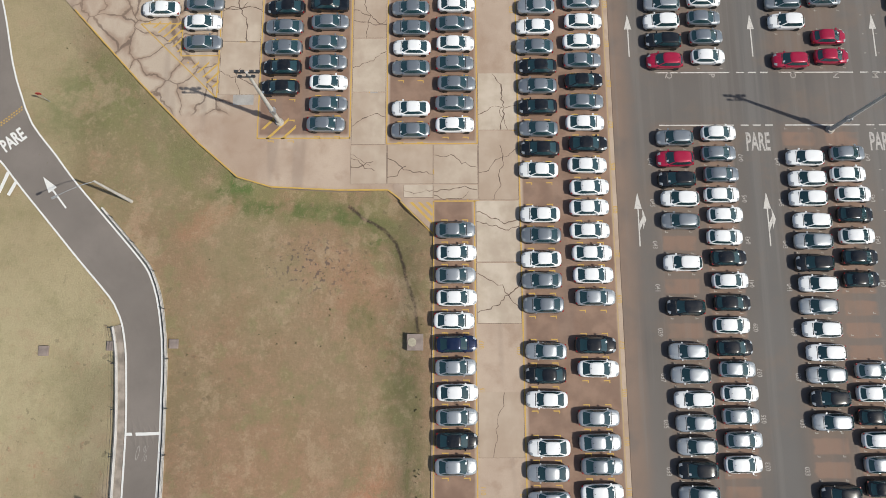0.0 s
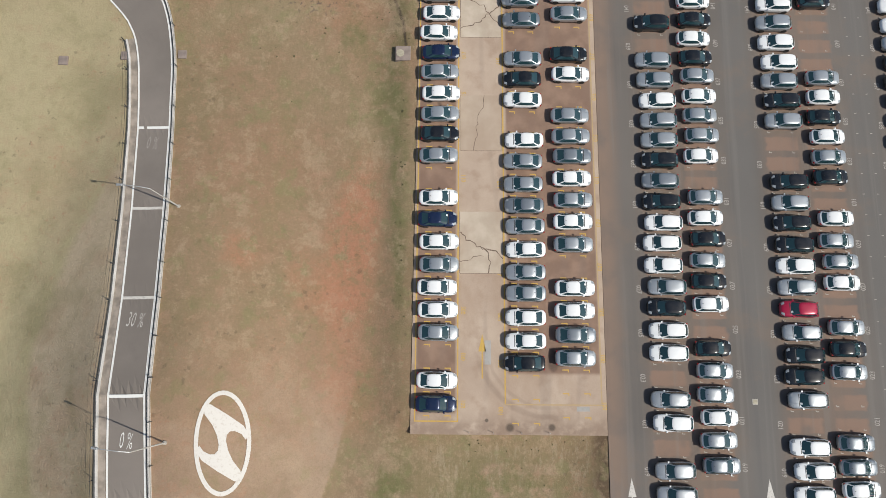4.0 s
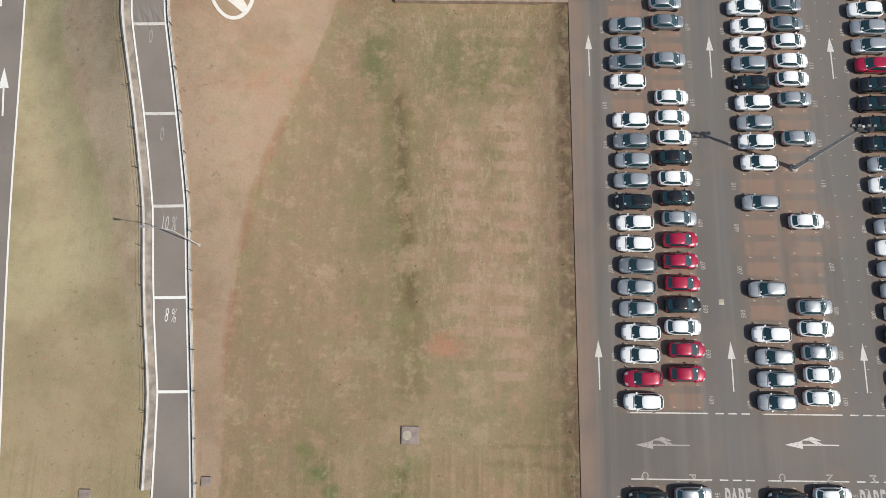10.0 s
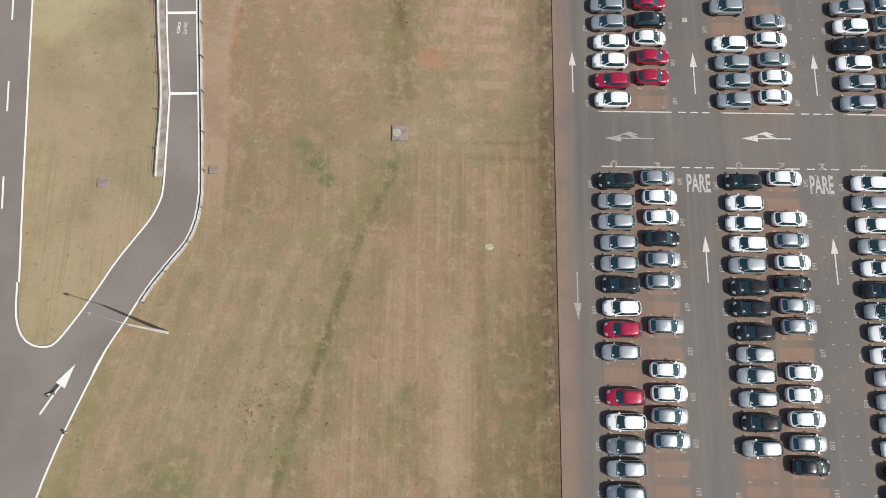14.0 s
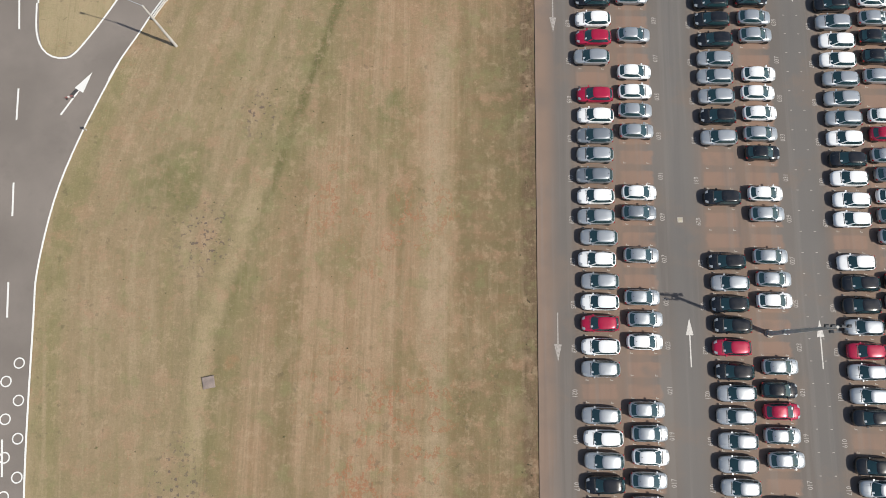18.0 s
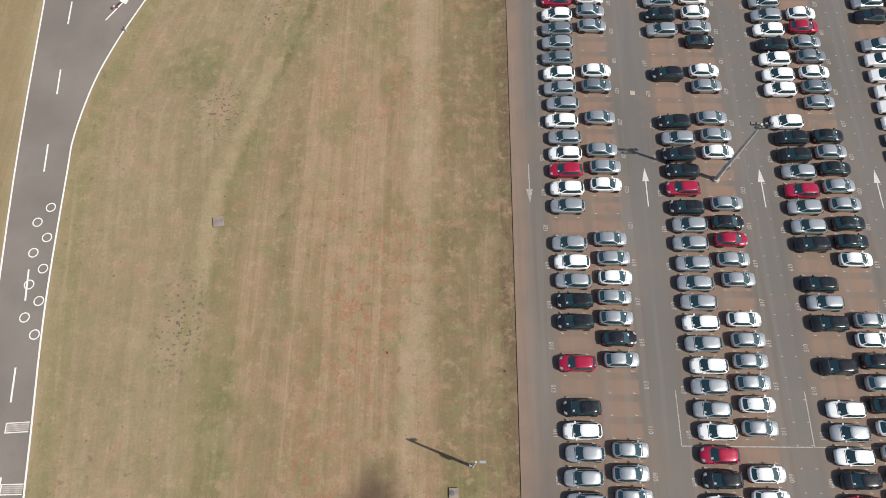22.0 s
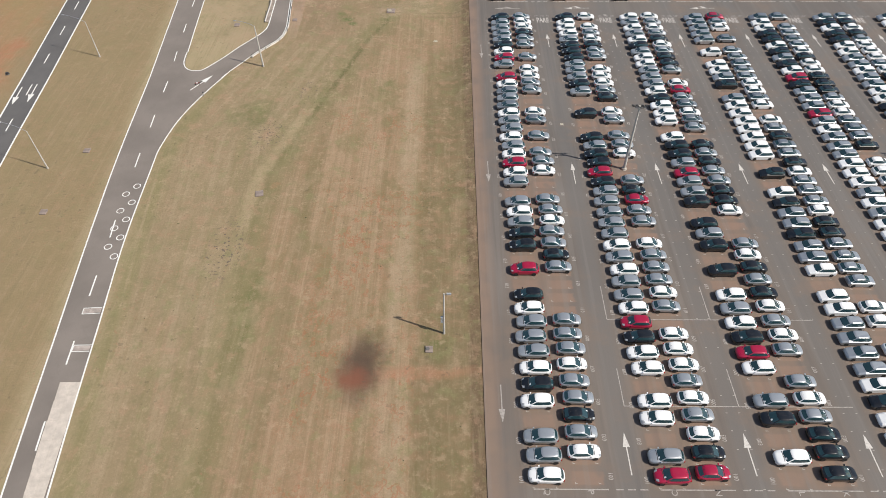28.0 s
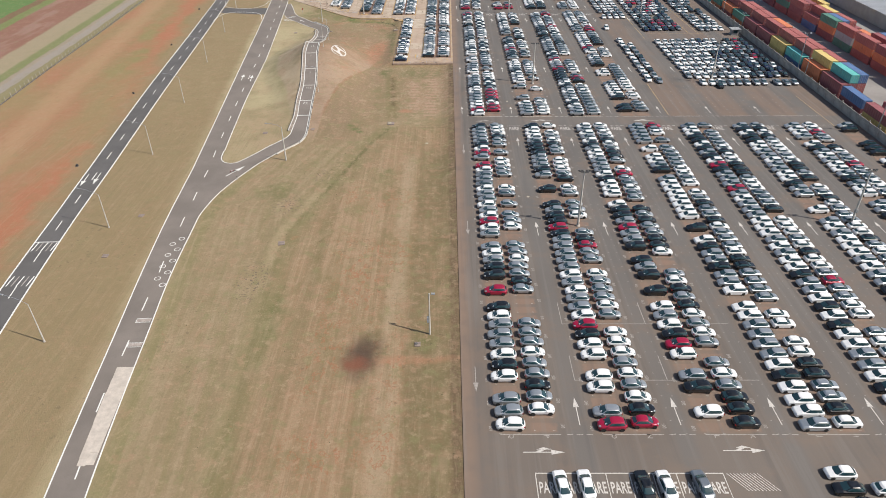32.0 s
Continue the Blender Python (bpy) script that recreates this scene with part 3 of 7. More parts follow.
    for cx, cy, rx, ry in ((-30.0, -53.0, 1.2, 0.9), (-28.2, -55.4, 1.6, 1.2), (-27.0, -57.2, 1.0, 0.9), (-27.4, 57.2, 2.2, 0.9)):
        if here(cy, ry):
            col = lay(col, below(blob(cx, cy, rx, ry), 0.3, 1.1), (0.095, 0.135, 0.040), 0.75)
    if northern:
        # brown flanks of the ditch and, darker, the shade in it put into the colour
        ditch = [(-20.9, -12.5), (-20.2, -18.4), (-19.8, -24.6), (-19.2, -31.3), (-18.8, -37.2), (-18.5, -43.5), (-18.6, -46.4)]
        col = lay(col, stroke(ditch, 0.4, 2.4, xm, ym), (0.190, 0.152, 0.070), 0.70)
        col = lay(col, stroke(ditch[:5], 0.05, 1.1, xm, y), (0.120, 0.084, 0.042), 0.62)
    verge = mul(within(add(x, mul(ragged, 1.2)), -2.0, 0.6, 0.4), n.ramp(n.noise(0.5, 4), 0.2, 0.5))
    col = lay(col, verge, (0.135, 0.088, 0.055), 0.75)
    if northern:
        rim = [(-60.5, 75.0), (-51.0, 65.6), (-45.4, 61.6), (-41.0, 60.0), (-32.0, 59.7), (-28.6, 57.8), (-25.4, 54.6)]
        col = lay(col, mul(stroke(rim, 1.2, 3.0), n.ramp(n.noise(0.25, 4), 0.3, 0.62)), (0.190, 0.200, 0.078), 0.65)
        # dark green strip below the rim, turf and bank shade in one colour
        col = lay(col, mul(stroke([(x0 - 0.5, y0 - 1.0) for x0, y0 in rim[2:]], 0.35, 1.3), n.ramp(n.noise(0.5, 4), 0.3, 0.6)), (0.085, 0.130, 0.035), 0.8)
        vivid = mul(below(blob(-43.3, 61.9, 2.6, 1.5, -0.6), 0.3, 1.1), n.ramp(n.noise(0.8, 4), 0.3, 0.55))
        col = lay(col, vivid, (0.075, 0.150, 0.032), 0.85)
        channel = [(-30.6, 59.2), (-29.2, 57.9), (-26.7, 56.5), (-25.3, 54.9), (-24.5, 52.6), (-23.9, 50.1), (-23.1, 47.8), (-22.7, 45.0)]
        col = lay(col, stroke(channel, 0.5, 1.0, xm, ym), (0.150, 0.145, 0.060), 0.5)
        # the channel's shaded bottom, drawn flat as a near-black line
        col = lay(col, stroke(channel, 0.05, 0.26, xm, ym), (0.050, 0.036, 0.025), 0.94)
    if not northern:
        col = lay(col, stroke([(-9.7, -52.4), (-1.6, -52.5)], 0.1, 0.5), (0.17, 0.125, 0.07), 0.5)
        col = lay(col, stroke([(-9.7, -54.4), (-1.6, -54.6)], 0.1, 0.5), (0.17, 0.125, 0.07), 0.4)
    col = lay(col, mul(below(blob(-18.8, -51.2, 4.0, 3.8), 0.45, 1.1), n.ramp(n.noise(0.9, 4), 0.3, 0.6)), (0.36, 0.27, 0.19), 0.6)
    # the turf between the ramp and the lot is poorer and browner
    poor = mul(inner, sub(1.0, mul(n.ramp(y, -40.0, -15.0), 0.1)))
    col = n.mix(mul(poor, n.ramp(n.noise(0.03, 3), 0.15, 0.45)), col, (0.87, 0.845, 0.795), "MULTIPLY")
    # across the far road: red earth, a track, ploughed soil and a green field
    d = sub(sub(-87.0, x), mul(add(y, 131.0), 0.1177))
    dn = add(d, mul(sub(mid, 0.5), 16.0))
    north = n.ramp(y, -170.0, -110.0)
    earth = n.mix(n.ramp(n.noise(0.07, 5, (1, 0.3, 1)), 0.34, 0.66), (0.270, 0.190, 0.090), (0.335, 0.155, 0.085))
    earth = lay(earth, mul(n.ramp(n.noise(0.06, 5, (1, 0.35, 1)), 0.48, 0.64), below(d, 4.0, 9.0)), (0.185, 0.180, 0.072), 0.7)
    earth = lay(earth, mul(within(dn, 5.0, 12.0, 3.0), n.ramp(n.noise(0.05, 4, (1, 0.3, 1)), 0.38, 0.6)), (0.385, 0.125, 0.068), 0.8)
    meadow = mul(within(dn, 11.0, 19.0, 3.0), within(y, -12.0, 70.0, 14.0))
    earth = lay(earth, mul(meadow, n.ramp(n.noise(0.08, 5, (1, 0.5, 1)), 0.35, 0.6)), (0.200, 0.205, 0.075), 0.75)
    earth = lay(earth, within(add(d, mul(sub(mid, 0.5), 5.0)), 22.0, 30.0, 2.5), (0.385, 0.245, 0.135), 0.6)
    col = lay(col, mul(n.ramp(dn, -1.0, 7.0), north), earth, 0.9)
    e = add(sub(mul(x, -1.0), mul(y, 0.04)), mul(sub(mid, 0.5), 2.5))
    for lo, hi, c in ((141.5, 143.0, (0.215, 0.195, 0.100)), (146.3, 147.0, (0.29, 0.255, 0.225)), (150.0, 150.6, (0.285, 0.235, 0.175)), (151.6, 152.8, (0.165, 0.190, 0.070)), (155.4, 157.5, (0.310, 0.250, 0.165)), (165.0, 167.0, (0.225, 0.098, 0.070)), (185.0, 186.5, (0.145, 0.195, 0.060)), (190.0, 191.5, (0.170, 0.095, 0.055)), (195.0, 196.0, (0.090, 0.190, 0.050))):
        col = lay(col, n.ramp(e, lo, hi), c, 0.92)
    col = lay(col, mul(within(e, 168.0, 186.0, 3.0), n.ramp(n.noise(0.12, 5, (1, 0.25, 1)), 0.5, 0.62)), (0.31, 0.20, 0.16), 0.55)
    # turf grain: clumps, weeds, blades and dark dots
    clump, weed = n.noise(0.6, 6, rough=0.74), n.noise(3.0, 5, rough=0.76)
    patchy = n.noise(0.23, 7, (1, 0.75, 1), 0.70)
    calm = n.math("MAXIMUM", n.math("MAXIMUM", west, beyond), mul(bare, 0.75))
    soft = mul(1.0 if northern else sub(1.0, mul(south, 0.5)), sub(1.0, mul(calm, 0.75)))
    grain = sub(1.0, mul(calm, 0.55))
    col = lay(col, mul(n.ramp(patchy, 0.53, 0.62), soft), (0.215, 0.172, 0.085), 0.40)
    col = lay(col, mul(n.ramp(patchy, 0.46, 0.38), soft), (0.385, 0.285, 0.185), 0.40)
    if not northern:
        comb = n.noise(1.3, 5, (1, 0.06, 1), 0.7)
        col = lay(col, mul(n.ramp(comb, 0.52, 0.62), south), (0.20, 0.158, 0.082), 0.18)
        col = lay(col, mul(n.ramp(comb, 0.47, 0.38), south), (0.375, 0.275, 0.180), 0.18)
    tint = n.noise(0.35, 6, rough=0.68)
    col = lay(col, mul(n.ramp(tint, 0.55, 0.64), grain), (0.36, 0.215, 0.140), 0.36)
    col = lay(col, mul(n.ramp(tint, 0.45, 0.36), grain), (0.200, 0.195, 0.085), 0.42)
    col = lay(col, mul(n.ramp(clump, 0.52, 0.66), grain), (0.165, 0.145, 0.068), 0.38)
    col = lay(col, mul(n.ramp(clump, 0.47, 0.34), grain), (0.395, 0.29, 0.185), 0.40)
    col = lay(col, mul(n.ramp(weed, 0.52, 0.64), grain), (0.145, 0.118, 0.060), 0.22)
    col = lay(col, mul(n.ramp(weed, 0.46, 0.34), grain), (0.42, 0.315, 0.205), 0.24)
    col = lay(col, n.ramp(tiny, 0.45, 0.65), (0.13, 0.10, 0.055), 0.15)
    if not northern:
        # a soft dark patch with a red heart, and a red track towards the lot
        smudge = n.math("ADD", blob(-16.3, -149.2, 3.8, 6.8, -0.12), mul(sub(n.noise(0.9, 4), 0.5), 0.25))
        col = lay(col, below(smudge, 0.15, 1.2), (0.070, 0.042, 0.030), 0.88)
        col = lay(col, below(blob(-17.3, -151.2, 3.0, 2.4, 0.0), 0.1, 1.15), (0.200, 0.072, 0.040), 0.75)
        col = lay(col, mul(stroke([(-14.0, -149.6), (-0.8, -149.9)], 0.25, 0.8, xn, yn), n.ramp(n.noise(0.5, 4), 0.25, 0.55)), (0.34, 0.170, 0.100), 0.24)
    pock = n.ramp(n.noise(2.1, 2), 0.585, 0.63)
    for cx, cy, rx, ry in ((-38.5, -99.0, 4.5, 6.0), (-39.5, -128.0, 4.0, 9.0), (-34.5, 52.5, 6.5, 4.5), (-33.0, -84.0, 3.0, 4.0)):
        if here(cy, ry):
            col = lay(col, mul(below(blob(cx, cy, rx, ry), 0.3, 1.1), pock), (0.110, 0.082, 0.068), 0.8)
    dots = mul(n.ramp(n.noise(1.1, 3), 0.64, 0.69), n.ramp(n.noise(0.045, 3), 0.48, 0.58))
    col = lay(col, dots, (0.085, 0.066, 0.042), 0.35)
    n.bump(add(add(fine, weed), mul(tiny, 0.6)), 0.55, 0.12)
    return n.colour(col)


LOT_ASPHALT = asphalt_lot()
ROAD_ASPHALT = road_asphalt("road_asphalt", (0.198, 0.170, 0.148))
FAR_ASPHALT = road_asphalt("far_road_asphalt", (0.112, 0.106, 0.103))
LOT_CONCRETE = concrete_lot()
GRASS, HAY_FIELD = grass_ground(True), grass_ground(False)
YARD = speckled("yard_concrete", (0.27, 0.255, 0.24), 0.15, 0.08, 0.9, 2.0)


# ---- building helpers ----
def mesh_of(bm, name, mats, smooth=None):
    me = bpy.data.meshes.new(name)
    bmesh.ops.recalc_face_normals(bm, faces=bm.faces)
    bm.to_mesh(me)
    bm.free()
    for m in mats if isinstance(mats, (list, tuple)) else (mats,):
        me.materials.append(m)
    if smooth:
        me.polygons.foreach_set("use_smooth", [True] * len(me.polygons))
        me.set_sharp_from_angle(angle=radians(smooth))
    return me


def part(name, bm, material, parent, label="", smooth=None, at=None):
    me = bm if isinstance(bm, bpy.types.Mesh) else mesh_of(bm, name, material, smooth)
    ob = new(name, me)
    ob.parent = parent
    if at is not None:
        ob.matrix_basis = at
    return tagged(ob, label)


def thing(name, label, category, group="", at=None, kind=""):
    ob = new(name)
    ob.empty_display_size = 0.2
    if at is not None:
        ob.matrix_basis = at
    return tagged(ob, label, category, group, kind)


def add_box(bm, lo, hi, mi=0):
    v = [bm.verts.new((x, y, z)) for x in (lo[0], hi[0]) for y in (lo[1], hi[1]) for z in (lo[2], hi[2])]
    for f in ((0, 1, 3, 2), (4, 6, 7, 5), (0, 4, 5, 1), (2, 3, 7, 6), (0, 2, 6, 4), (1, 5, 7, 3)):
        bm.faces.new([v[i] for i in f]).material_index = mi


def add_rod(bm, a, b, ra, rb, n=8, mi=0, caps=True):
    a, b = Vector(a), Vector(b)
    q = (b - a).to_track_quat("Z", "Y")
    rings = []
    for p, r in ((a, ra), (b, rb)):
        rings.append([bm.verts.new(p + q @ Vector((r * math.cos(2 * math.pi * k / n), r * math.sin(2 * math.pi * k / n), 0))) for k in range(n)])
    for k in range(n):
        bm.faces.new((rings[0][k], rings[0][(k + 1) % n], rings[1][(k + 1) % n], rings[1][k])).material_index = mi
    if caps:
        bm.faces.new(rings[0][::-1]).material_index = mi
        bm.faces.new(rings[1]).material_index = mi


def lerp_table(t, table):
    if t <= table[0][0]:
        return table[0][1]
    for (a, u), (b, v) in zip(table, table[1:]):
        if t <= b:
            return u + (v - u) * (t - a) / (b - a)
    return table[-1][1]


def smooth01(t):
    t = min(1.0, max(0.0, t))
    return t * t * (3 - 2 * t)


def curve_points(pts, step=1.5):
    """A smooth line through the given plan points, as evenly spaced points."""
    p = [Vector((*q, 0)) for q in pts]
    p = [2 * p[0] - p[1]] + p + [2 * p[-1] - p[-2]]
    out = []
    for i in range(1, len(p) - 2):
        n = max(2, int((p[i + 1] - p[i]).length / step))
        for k in range(n):
            t = k / n
            a, b, c, d = p[i - 1], p[i], p[i + 1], p[i + 2]
            out.append(0.5 * (2 * b + (c - a) * t + (2 * a - 5 * b + 4 * c - d) * t * t + (3 * b - a - 3 * c + d) * t ** 3))
    return out + [p[-2]]


# ---- terrain ----
LOT_EDGE = [(-400, -0.3), (-0.2, -0.3), (0.0, -21.7), (59.6, -21.7), (60.6, -30.0), (61.4, -40.0), (62.6, -43.6), (66.6, -48.3), (74.0, -55.5), (83.4, -64.2), (140, -116.0)]
BASE = [(-260, 0.2), (-150, -0.25), (-110, -0.4), (-80, -0.8), (-50, -1.0), (45, -1.1), (75, -0.9), (140, -0.8)]
HILL = [(-68, 0.0), (-60, 0.2), (-47.2, 0.85), (-37, 1.55), (-26.8, 2.7), (-16.6, 4.7), (-6, 7.1), (4.2, 7.3), (14, 4.7), (24, 2.6), (34.2, 1.0), (46, 0.2), (56, 0.0)]
RAMP_X = [(-60, -44.0), (-47.2, -44.4), (-37, -45.4), (-16.6, -47.1), (4.2, -49.3), (14, -50.1), (34.2, -51.9), (50, -54.0)]

TOE_X = [(-60, -47.6), (-47.5, -48.6), (-41.4, -49.9), (-35.2, -51.3), (-28.9, -53.0), (-23.1, -55.0), (-15.9, -57.9), (-6.2, -61.2), (4.0, -62.8), (12.0, -62.2), (20.0, -60.2), (29.0, -56.6), (36.0, -55.5)]


def terrain(x, y):
    d = lerp_table(y, LOT_EDGE) - x
    base = (lerp_table(y, BASE) + 0.10) * smooth01(d / 4.5) - 0.10
    c = x - lerp_table(y, RAMP_X)
    p = min(1.0, max(0.0, abs(c) - 3.6) / 18.0)
    k = 0.5 * (1 + math.cos(math.pi * p))
    if c < 0:
        # the steep western bank, down to its crease with the lawn
        p = min(1.0, max(0.0, -c - 3.3) / max(3.0, lerp_table(y, RAMP_X) - lerp_table(y, TOE_X) + 1.8))
        k = 0.6 * (1 - p) + 0.4 * (1 - p) ** 2
    return base + lerp_table(y, HILL) * k


def steps(far, near_lo, near_hi, step):
    a = [near_lo - far * (1 - k / 9) ** 2.2 - 6 * (9 - k) for k in range(9)]
    n = int((near_hi - near_lo) / step)
    b = [near_lo + (near_hi - near_lo) * k / n for k in range(n + 1)]
    return a + b + [near_hi + near_lo - v for v in a[::-1]]


def sheet(name, xs, ys, height, mat):
    verts = [(x, y, height(x, y)) for y in ys for x in xs]
    w = len(xs)
    faces = [(j * w + i, j * w + i + 1, (j + 1) * w + i + 1, (j + 1) * w + i) for j in range(len(ys) - 1) for i in range(w - 1)]
    me = bpy.data.meshes.new(name)
    me.from_pydata(verts, [], faces)
    me.materials.append(mat)
    me.polygons.foreach_set("use_smooth", [True] * len(faces))
    return new(name, me)


def under_roads(x, y):
    """The ground, with a shallow bed dug out below the ramp."""
    c = abs(x - lerp_table(y, RAMP_X))
    return terrain(x, y) - (0.22 * (1 - smooth01((c - 1.3) / 1.0)) if -60 < y < 50 else 0.0)


ground = tagged(sheet("ground", steps(2500, -125.0, 2.0, 1.25), steps(2500, -262.0, 150.0, 1.6), under_roads, GRASS),
                "dry mown grass with red soil showing through", "ground", kind="structure")
ground.data.materials.append(HAY_FIELD)
for face in ground.data.polygons:
    face.material_index = 0 if face.center.y > FIELD_Y else 1


def slab(name, outline, top, depth, mat, label, category):
    bm = bmesh.new()
    up = [bm.verts.new((x, y, top)) for x, y in outline]
    dn = [bm.verts.new((x, y, top - depth)) for x, y in outline]
    bm.faces.new(up)
    bm.faces.new(dn[::-1])
    for i in range(len(up)):
        j = (i + 1) % len(up)
        bm.faces.new((up[i], up[j], dn[j], dn[i]))
    bmesh.ops.triangulate(bm, faces=[f for f in bm.faces if len(f.verts) > 4])
    return tagged(new(name, mesh_of(bm, name, mat)), label, category, kind="structure")


FENCE = [(-330.0, 111.2), (-60.0, 113.0), (60.0, 114.6), (330.0, 118.2)]
lot = slab("pavement", [(-0.3, -330), (111.2, -330), (113.0, -60), (114.6, 60), (118.2, 330), (-0.3, 330)], 0.0, 0.6, LOT_ASPHALT,
           "grey asphalt car lot with red-brown dust in its bays", "pavement")
yard = slab("yard_pavement", [(111.6, -330), (420, -330), (420, 330), (118.6, 330), (115.0, 60), (113.4, -60)], -0.01, 0.6, YARD,
            "pale concrete of the container yard", "pavement")
concrete = slab("concrete_pavement", [(-0.34, 0.0), (-0.34, 330), (-292, 330), (-63.9, 83.2), (-55.2, 73.7), (-48.1, 66.5), (-43.4, 62.4), (-39.5, 61.2), (-31.8, 60.8), (-26.2, 60.8),
                                      (-24.8, 59.7), (-21.1, 56.0), (-21.5, 0.0)], 0.012, 0.6, LOT_CONCRETE,
                "weathered reddish concrete car lot with yellow lines", "pavement")


# ---- roads ----
def between(name, left, right, lift, mat, label, cross=6):
    L, R = curve_points(left, 1.4), curve_points(right, 1.4)
    n = max(len(L), len(R))

    def pick(P, t):
        s = t * (len(P) - 1)
        i = min(len(P) - 2, int(s))
        return P[i].lerp(P[i + 1], s - i)
    verts, faces = [], []
    for k in range(n):
        a, b = pick(L, k / (n - 1)), pick(R, k / (n - 1))
        for c in range(cross + 1):
            p = a.lerp(b, c / cross)
            verts.append((p.x, p.y, terrain(p.x, p.y) + lift))
    w = cross + 1
    for k in range(n - 1):
        for c in range(cross):
            faces.append((k * w + c, k * w + c + 1, (k + 1) * w + c + 1, (k + 1) * w + c))
    top = len(verts)
    ring = [c for c in range(w)] + [k * w + w - 1 for k in range(1, n)] + [(n - 1) * w + c for c in range(w - 2, -1, -1)] + [k * w for k in range(n - 2, 0, -1)]
    for i in ring:
        x, y, z = verts[i]
        verts.append((x, y, z - 0.4))
    for i in range(len(ring)):
        j = (i + 1) % len(ring)
        faces.append((ring[i], ring[j], top + j, top + i))
    me = bpy.data.meshes.new(name)
    me.from_pydata(verts, [], faces)
    me.materials.append(mat)
    return tagged(new(name, me), label, "road", kind="structure")


RAMP_L = [(-79.5, 90.0), (-77.0, 80.5), (-74.0, 70.5), (-72.3, 66.1), (-70.76, 64.3), (-68.4, 61.5), (-64.6, 57.2), (-60.9, 53.0), (-57.2, 49.0), (-56.2, 47.5), (-55.45, 45.9), (-54.75, 43.2), (-54.3, 40.0), (-53.7, 34.4), (-51.85, 13.9), (-51.05, 4.15), (-50.3, -5.5),
          (-48.9, -16.6), (-47.8, -26.8), (-47.2, -37.0), (-46.1, -47.2), (-45.95, -54.0), (-45.9, -58.6), (-46.2, -60.4), (-47.06, -62.4), (-48.56, -64.6), (-50.5, -67.5), (-52.3, -70.8), (-54.0, -73.7), (-56.0, -76.9)]
RAMP_R = [(-75.3, 91.0), (-72.9, 83.8), (-71.05, 76.7), (-69.7, 73.0), (-68.0, 69.3), (-64.8, 65.4), (-62.5, 62.5), (-58.1, 57.6), (-54.4, 53.5), (-52.9, 51.5), (-51.85, 48.8), (-51.2, 45.9), (-50.6, 42.0), (-50.05, 34.4), (-48.4, 14.0), (-47.5, 4.3), (-46.6, -5.5),
          (-45.3, -16.5), (-44.2, -26.7), (-43.55, -36.8), (-42.7, -47.0), (-41.8, -57.7), (-41.75, -59.7), (-41.95, -62.3), (-42.8, -64.85), (-44.2, -66.8), (-46.15, -69.6), (-47.4, -71.8), (-48.3, -73.6), (-50.4, -77.4)]
MAIN_L = [(-92.0, 150.0), (-82.0, 62.7), (-76.4, 10.9), (-70.2, -45.2), (-66.1, -82.1), (-64.0, -104.2), (-61.5, -125.6), (-58.9, -144.9), (-57.0, -159.2), (-54.6, -176.2), (-50.5, -202.0), (-43.0, -250.0)]
MAIN_RN = [(-83.6, 150.0), (-78.0, 100.0), (-69.1, 18.0), (-67.45, 0.0), (-65.4, -28.7), (-63.0, -53.5), (-61.2, -70.0), (-60.2, -77.2)]
MAIN_RS = [(-50.4, -77.4), (-52.3, -82.2), (-54.5, -88.4), (-56.2, -95.0), (-57.1, -103.2), (-56.8, -109.0), (-55.6, -126.3), (-53.6, -143.0), (-51.6, -159.6), (-49.3, -176.3), (-45.2, -202.0), (-37.8, -250.0)]
FAR_L = [(-118.5, 150.0), (-111.2, 85.1), (-100.0, -20.7), (-92.2, -82.0), (-89.2, -104.1), (-85.8, -131.0), (-80.5, -170.0), (-70.0, -250.0)]
FAR_R = [(-112.0, 150.0), (-105.0, 85.0), (-94.0, -20.8), (-86.8, -82.0), (-84.2, -104.1), (-80.6, -131.0), (-75.0, -170.0), (-64.5, -250.0)]
split = next(i for i, p in enumerate(MAIN_L) if p[1] < -80)
main_north = between("road", MAIN_L[:split] + [(-66.6, -77.4), (-66.5, -78.6)], MAIN_RN + [(-59.9, -78.6)], 0.05, ROAD_ASPHALT, "grey-brown asphalt road between dry lawns")
main_south = between("road_south", [(-66.6, -77.4)] + MAIN_L[split:], MAIN_RS, 0.054, ROAD_ASPHALT, "grey-brown asphalt test road with painted rings")
road_patch = between("road_patch", [(-60.2, -77.2), (-60.2, -78.4)], [(-50.2, -77.2), (-50.9, -78.4)], 0.05, ROAD_ASPHALT, "asphalt joint where the ramp leaves the road")
ramp_road = between("ramp_road", RAMP_L, RAMP_R, 0.06, ROAD_ASPHALT, "narrow asphalt test ramp over a grassy hill")
far_road = between("far_road", FAR_L, FAR_R, 0.05, FAR_ASPHALT, "dark asphalt access road with white edge lines")
link_road = between("link_road", [(-104.5, 84.2), (-96.0, 82.5), (-87.0, 83.2), (-80.5, 84.0)], [(-103.6, 75.2), (-96.0, 74.2), (-88.0, 72.6), (-81.0, 72.0)], 0.045, FAR_ASPHALT, "asphalt link between two roads")


